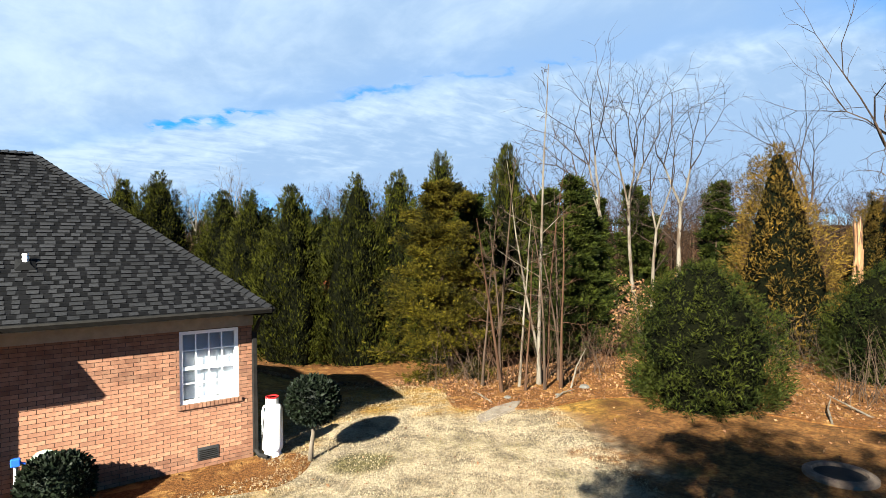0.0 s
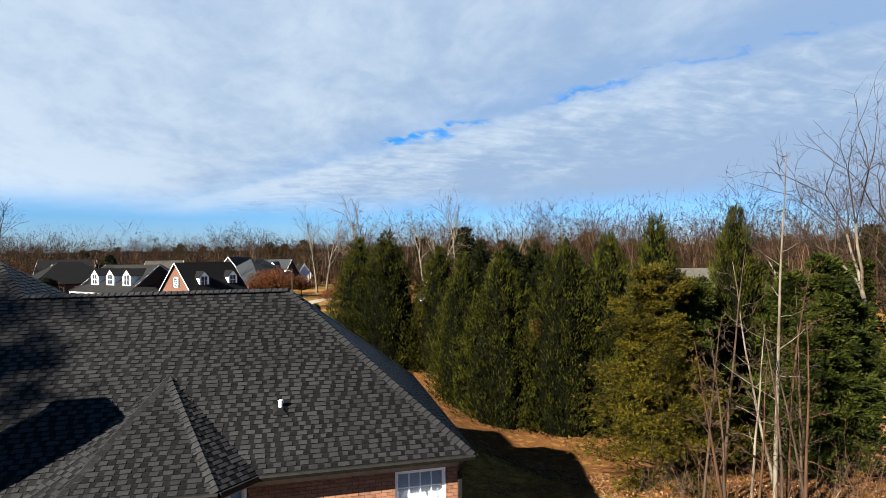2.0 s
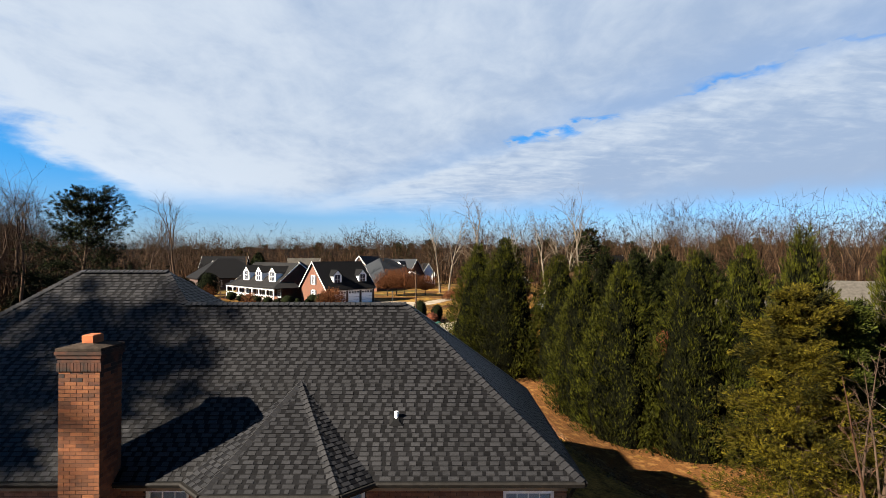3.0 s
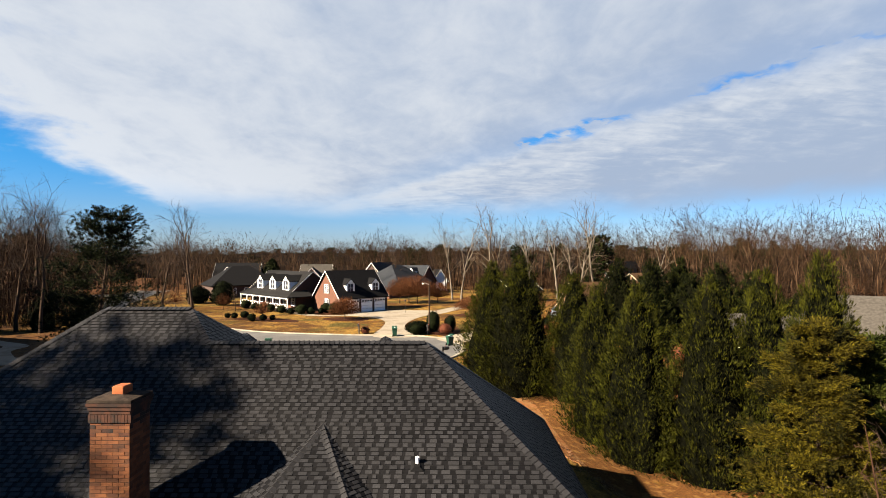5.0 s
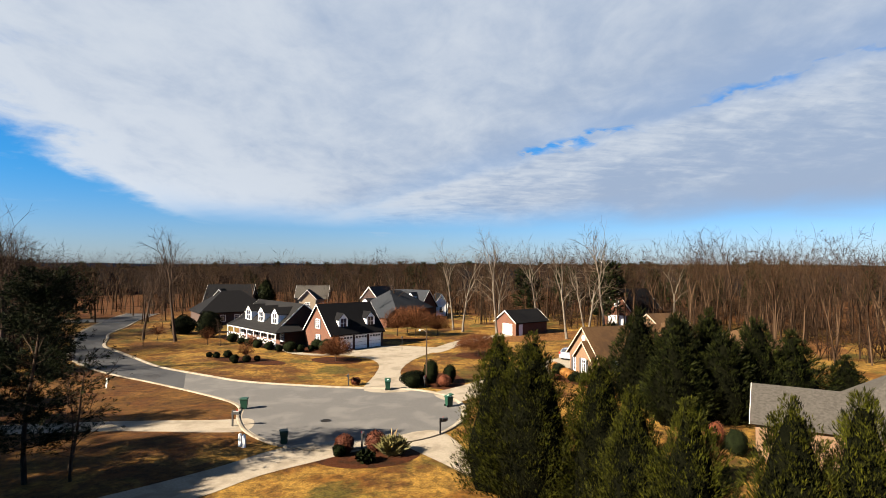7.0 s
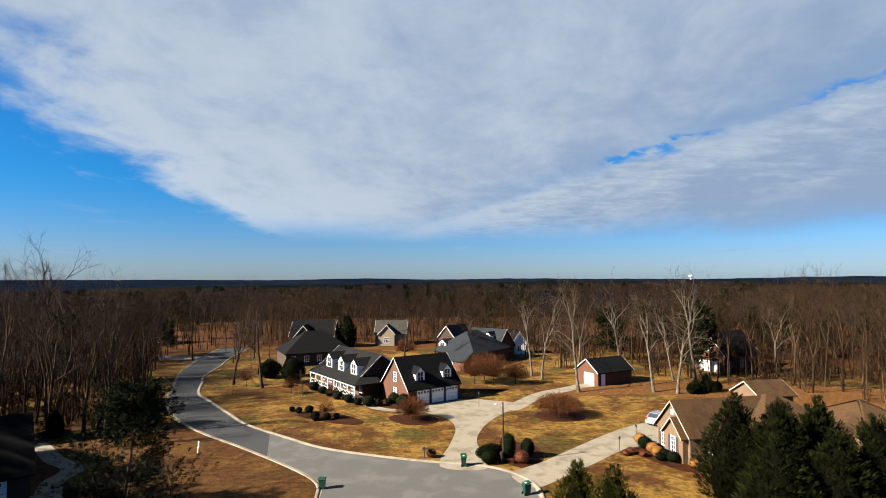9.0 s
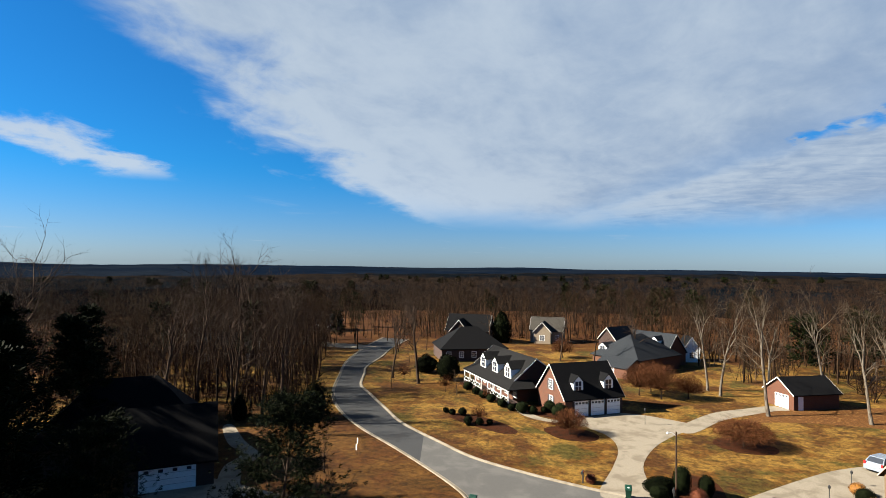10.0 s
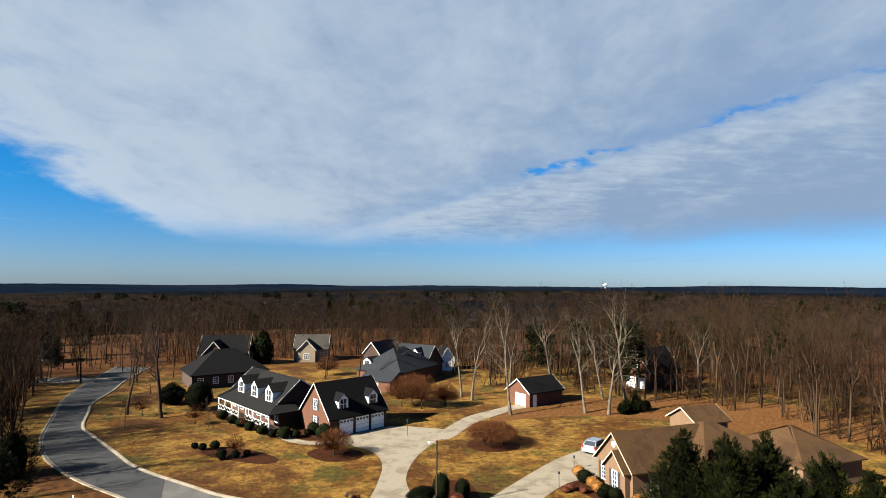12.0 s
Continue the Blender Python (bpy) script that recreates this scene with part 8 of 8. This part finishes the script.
shrub((-3.9, 66.6, 0), 1.7, 0.9, 0.72, BOX, "long clipped dark hedge by the drive", 65, 1800, 0.15, 0.03)
shrub((-3.9, 64.9, 0), 0.85, 0.85, 0.62, BOX, "rounded dark green shrub at the drive's mouth", 66, 1100)
shrub((-2.0, 67.2, 0), 0.85, 0.85, 1.30, BOX, "tall rounded dark evergreen shrub", 67, 1500)
shrub((0.1, 67.4, 0), 0.70, 0.70, 1.02, BOX, "tall rounded dark evergreen shrub", 68, 1300)
shrub((-0.5, 65.6, 0), 0.8, 0.8, 0.62, RUSSET, "rounded shrub with russet winter leaves", 69, 1100)
shrub((-18.6, 88.2, 0), 1.25, 1.2, 0.95, BOX, "large rounded dark shrub at the garage corner", 93, 1000, 0.16)
shrub((-10.2, 65.9, 0), 0.5, 0.5, 0.42, RUSSET, "small rounded russet shrub by the mailbox", 70)
for k, (x, y, s) in enumerate([(-34.0, 82.9, 0.42), (-32.7, 82.3, 0.48), (-31.3, 82.7, 0.62), (-29.0, 79.3, 0.62), (-27.3, 79.3, 0.55), (-26.2, 80.2, 0.42), (-28.6, 78.5, 0.4)]):
    shrub((x, y, 0), s, s, s * 0.85, BOX, "small round clipped shrub in a mulch bed", 71 + k, 500, 0.12)
for k, (x, y, s) in enumerate([(-27.9, 89.9, 0.75), (-25.9, 88.5, 0.6), (-24.1, 87.9, 1.0), (-22.6, 88.2, 0.7), (-21.3, 89.8, 0.5), (-20.6, 90.6, 1.0), (-18.4, 89.5, 1.15), (-30.4, 91.9, 0.8), (-32.5, 93.9, 0.75), (-34.4, 95.6, 0.7), (-36.9, 98.0, 0.9)]):
    shrub((x, y, 0), s, s, s * 0.82, BOX, "rounded dark foundation shrub before the house", 80 + k, 700, 0.14)
shrub((-43.5, 104.0, 0), 2.2, 2.0, 2.3, BOX, "large dark evergreen shrub at the porch's end", 92, 2200, 0.3)
for k, (x, y, s) in enumerate([(13.0, 74.4, 0.7), (13.7, 71.4, 0.6), (13.9, 70.2, 0.6), (16.9, 66.6, 0.6)]):
    shrub((x, y, 0), s, s, s * 0.85, GOLD, "rounded golden-leaved shrub before the tan house", 95 + k, 700, 0.13)
for k, (x, y, s) in enumerate([(13.2, 72.6, 0.85), (14.3, 71.6, 0.55), (14.6, 69.4, 0.6), (15.2, 68.2, 0.7), (14.0, 68.6, 0.5)]):
    shrub((x, y, 0), s, s, s * 0.8, BOX, "rounded dark shrub before the tan house", 101 + k, 600, 0.13)
for k, (x, y, s) in enumerate([(11.2, 70.3, 0.5), (12.4, 69.6, 0.45), (10.6, 69.8, 0.4)]):
    shrub((x, y, 0), s, s, s * 0.7, RUSSET, "low reddish shrub in a mulch bed", 108 + k, 400, 0.12)
for k, (x, y, r, h) in enumerate([(27.0, 104.6, 0.9, 0.8), (31.4, 107.6, 0.8, 0.7), (-50.5, 108.5, 2.2, 1.6), (-47.0, 110.5, 1.6, 1.2)]):
    shrub((x, y, 0), r, r, h, PINE_GREEN if k < 2 else BOX, "spreading dark evergreen bush under bare trees", 112 + k, 1800, 0.34, 0.14)
low_cedar = spire_crown("low_cedar_crown", 141, 5.0, 2.5, 200, 16, PINE_GREEN, spray=0.42, widest=0.3, power=1.6, splay=1.0, leaders=2, long=1.0, body=0.6, deep=0.55, loose=0.7)
for x, y, turn, size in ((-49.0, 72.0, 0, 1.0), (-52.5, 69.5, 100, 0.85), (-57.5, 66.5, 200, 0.7), (29.6, 106.6, 40, 0.62), (27.8, 105.6, 140, 0.5)):
    tree("cedar", "dark spreading evergreen under bare trees", None, low_cedar, (x, y, 0), turn, size)
tall_cone = crown_mesh("far_cypress_crown", 140, 8.5, 2.4, 2500, PINE_GREEN, widest=0.35, spray=0.6, leaders=1, power=2.0, core=0.85)
tree("cypress", "broad dark evergreen between the far houses", None, tall_cone, (-52.0, 158.0, 0))

# ornamental trees of the lawn opposite
def twig_crown(name, seed, radius, high, base, count, material, droop=0.0, wide=0.035):
    """A dense leafless crown: boughs that fan out from the fork, and a shell of fine twigs."""
    rng = np.random.default_rng(seed)
    d = rng.normal(0, 1, (count, 3))
    d[:, 2] = np.abs(d[:, 2]) * 0.9 + 0.05
    d /= np.linalg.norm(d, axis=1, keepdims=True)
    r = 0.45 + 0.55 * rng.random(count) ** 0.6
    start = d * np.array([radius, radius, high]) * r[:, None] + np.array([0, 0, base])
    way = d * 0.7 + rng.normal(0, 0.45, (count, 3)) + np.array([0, 0, 0.35])
    way[:, 2] -= droop * 2.0 * r
    end = start + way / np.linalg.norm(way, axis=1, keepdims=True) * rng.uniform(0.35, 0.9, count)[:, None] * radius * 0.36
    end[:, 2] = np.maximum(end[:, 2], 0.25)
    inner = rng.random(count) < 0.12
    start[inner] = np.array([0, 0, base * 0.95])
    side = np.cross(end - start, rng.normal(0, 1, (count, 3)))
    side = side / (np.linalg.norm(side, axis=1, keepdims=True) + 1e-9) * np.where(inner, wide * 1.8, wide)[:, None]
    v = np.stack([start - side, start + side, end], axis=1).reshape(-1, 3)
    return mesh_arrays(name, [(v, np.arange(3 * count).reshape(-1, 3))], material)


tree("ornamental_tree", "spreading leafless maple with russet twigs in a mulch ring", stem(150, 1.5, 0.12, BARK), twig_crown("maple_crown", 150, 2.3, 2.2, 0.9, 3000, TWIG, 0.0, 0.019), (-15.6, 80.8, 0))
tree("ornamental_tree", "low leafless weeping tree with a domed crown", stem(151, 1.9, 0.18, BARK), twig_crown("weeping_crown", 151, 3.4, 1.8, 1.3, 4000, TWIG, 0.55, 0.019), (4.2, 86.0, 0))
for k, (x, y, s) in enumerate([(-27.6, 79.8, 0.9), (-39.6, 94.6, 1.0), (-31.5, 93.0, 0.6), (-50.5, 99.6, 1.0)]):
    tree("ornamental_tree", "small leafless ornamental tree in the lawn", stem(160 + k, 1.5 * s, 0.07, BARK), twig_crown("small_crown", 160 + k, 1.3 * s, 1.9 * s, 1.1 * s, 600, TWIG, 0.0, 0.025), (x, y, 0))
for k, (x, y, s) in enumerate([(-10.0, 108.0, 1.0), (-6.5, 107.0, 1.1), (-8.5, 112.0, 1.0), (-2.5, 109.0, 0.8), (-30.5, 140.0, 0.9)]):
    tree("ornamental_tree", "broad leafless tree with fine reddish twigs", stem(170 + k, 2.4 * s, 0.13, BARK), twig_crown("broad_crown", 170 + k, 3.0 * s, 3.6 * s, 1.5 * s, 2600, TWIG, 0.0, 0.022), (x, y, 0))

# the pole by the drive
pole = thing("street_lamp", "slim wooden pole with a small white lamp", "street lamp", pose(-2.4, 65.2, 0))
part("pole", Shape().tube([(0, 0, -0.2), (0, 0, 6.3)], [0.10, 0.07], 10), BARK, pole)
part("arm", Shape().tube([(0, 0, 5.9), (-0.35, 0, 6.15), (-0.7, 0, 6.15)], [0.025] * 3, 6), STEEL, pole)
part("lamp_head", Shape().lathe([(0.04, 5.98), (0.11, 6.03), (0.10, 6.13), (0.04, 6.18)], 12, (-0.75, 0, 0)), WHITE, pole)
for x, y, h in ((-7.4, 90.0, 1.9), (13.0, 77.0, 1.2), (10.2, 71.2, 1.3)):
    g = thing("garden_lamp", "small black lantern post beside the drive", "lamp", pose(x, y, 0), "lantern posts")
    part("post", Shape().tube([(0, 0, -0.1), (0, 0, h)], [0.035, 0.035], 8), BLACK, g)
    part("lantern", Shape().lathe([(0.05, h), (0.11, h + 0.05), (0.12, h + 0.25), (0.02, h + 0.36)], 8), BLACK, g)
for x, y in ((-36.2, 63.4), (-37.4, 65.4)):
    whole("marker_post", Shape().box(-0.07, 0.07, -0.03, 0.03, -0.1, 0.65, 0.01), WHITE, "short white marker post in bare soil", "post", pose(x, y, 0), "white marker posts")

# the parked car
car = thing("car", "silver estate car parked on the drive", "car", pose(17.3, 84.0, 0, 0, 0, 52))


def hull(profile, half, inset):
    """A car body: a side outline of (length, height), drawn in towards its top."""
    n = len(profile)
    s = Shape()
    verts = [(x, -half + inset(z), z) for x, z in profile] + [(x, half - inset(z), z) for x, z in profile]
    return s.add(verts, [tuple(range(n - 1, -1, -1)), tuple(range(n, 2 * n))] + [(i, (i + 1) % n, (i + 1) % n + n, i + n) for i in range(n)])


body = hull([(-2.3, 0.35), (2.25, 0.35), (2.35, 0.55), (2.3, 0.85), (1.25, 1.0), (0.45, 1.58), (-1.5, 1.62), (-2.15, 1.1), (-2.35, 0.85)], 0.92, lambda z: 0.0 if z < 1.0 else (z - 0.95) * 0.35)
part("body", body, CAR_PAINT, car)
part("windscreen", Shape().slab([(1.18, -0.72, 1.05), (1.18, 0.72, 1.05), (0.52, 0.62, 1.54), (0.52, -0.62, 1.54)], (0.03, 0, 0.03)), GLASS, car)
part("rear_window", Shape().slab([(-2.12, -0.70, 1.15), (-1.60, -0.62, 1.55), (-1.60, 0.62, 1.55), (-2.12, 0.70, 1.15)], (-0.03, 0, 0.02)), GLASS, car)
for s in (-1, 1):
    part("side_window", Shape().slab([(0.95, s * 0.90, 1.06), (0.40, s * 0.74, 1.50), (-1.45, s * 0.74, 1.54), (-1.95, s * 0.90, 1.10)][::s], (0, s * 0.015, 0.0)), GLASS, car)
    part("tail_light", Shape().box(-2.36, -2.24, s * 0.80 - 0.09, s * 0.80 + 0.09, 0.85, 1.15), RED_LAMP, car)
    part("headlight", Shape().box(2.22, 2.34, s * 0.70 - 0.14, s * 0.70 + 0.14, 0.66, 0.80), GLASS, car)
    for x in (-1.45, 1.45):
        w = part("wheel", Shape().tube([(x, s * 0.74, 0.33), (x, s * 0.95, 0.33)], [0.33, 0.33], 18), RUBBER, car)
        part("rim", Shape().tube([(x, s * 0.93, 0.33), (x, s * 0.965, 0.33)], [0.20, 0.18], 12), STEEL, w)
part("number_plate", Shape().box(-2.385, -2.36, -0.25, 0.25, 0.72, 0.84), WHITE, car)

# things far off
tower = thing("water_tower", "white water tower on the horizon", "water tower", pose(640, 2400, 0))
part("tank", Shape().lathe([(2, 20), (8, 23), (10, 27), (8, 30), (3, 32)], 20), TRIM, tower)
part("stem", Shape().lathe([(4, -5), (1.8, 8), (1.8, 21)], 12), TRIM, tower)

# ---- shingles and bricks that can be told apart ----
unit = Shape()
brick_block(unit, Vector((0, 0)), Vector((1, 0)), Vector((0, -1)), 0, 0.243, 0)
brick_mesh = mesh_of("brick", unit, BRICK)
for wall, p, d, out, z in LATER:
    ob = part("brick", brick_mesh, None, wall)
    ob.matrix_basis = Matrix.Translation((p.x, p.y, z)) @ Matrix.Rotation(math.atan2(d.y, d.x), 4, "Z")
tab_meshes = {}
for face, a, t, w, h in loose:
    key = (round(w / 0.03), h)
    if key not in tab_meshes:
        unit = Shape()
        l, q = 0.102, key[0] * 0.015
        unit.add([(-q, 0, 0.002), (q, 0, 0.002), (q, 0, h), (-q, 0, h), (q, l, 0.009), (-q, l, 0.009)], [(0, 1, 2, 3), (3, 2, 4, 5), (1, 4, 2), (0, 3, 5)])
        tab_meshes[key] = mesh_of("shingle", unit, SHINGLE)
    ob = part("shingle", tab_meshes[key], None, roof)
    m = Matrix((face.along, face.up, face.n)).transposed().to_4x4()
    m.translation = face.point(a, t, 0)
    ob.matrix_basis = m
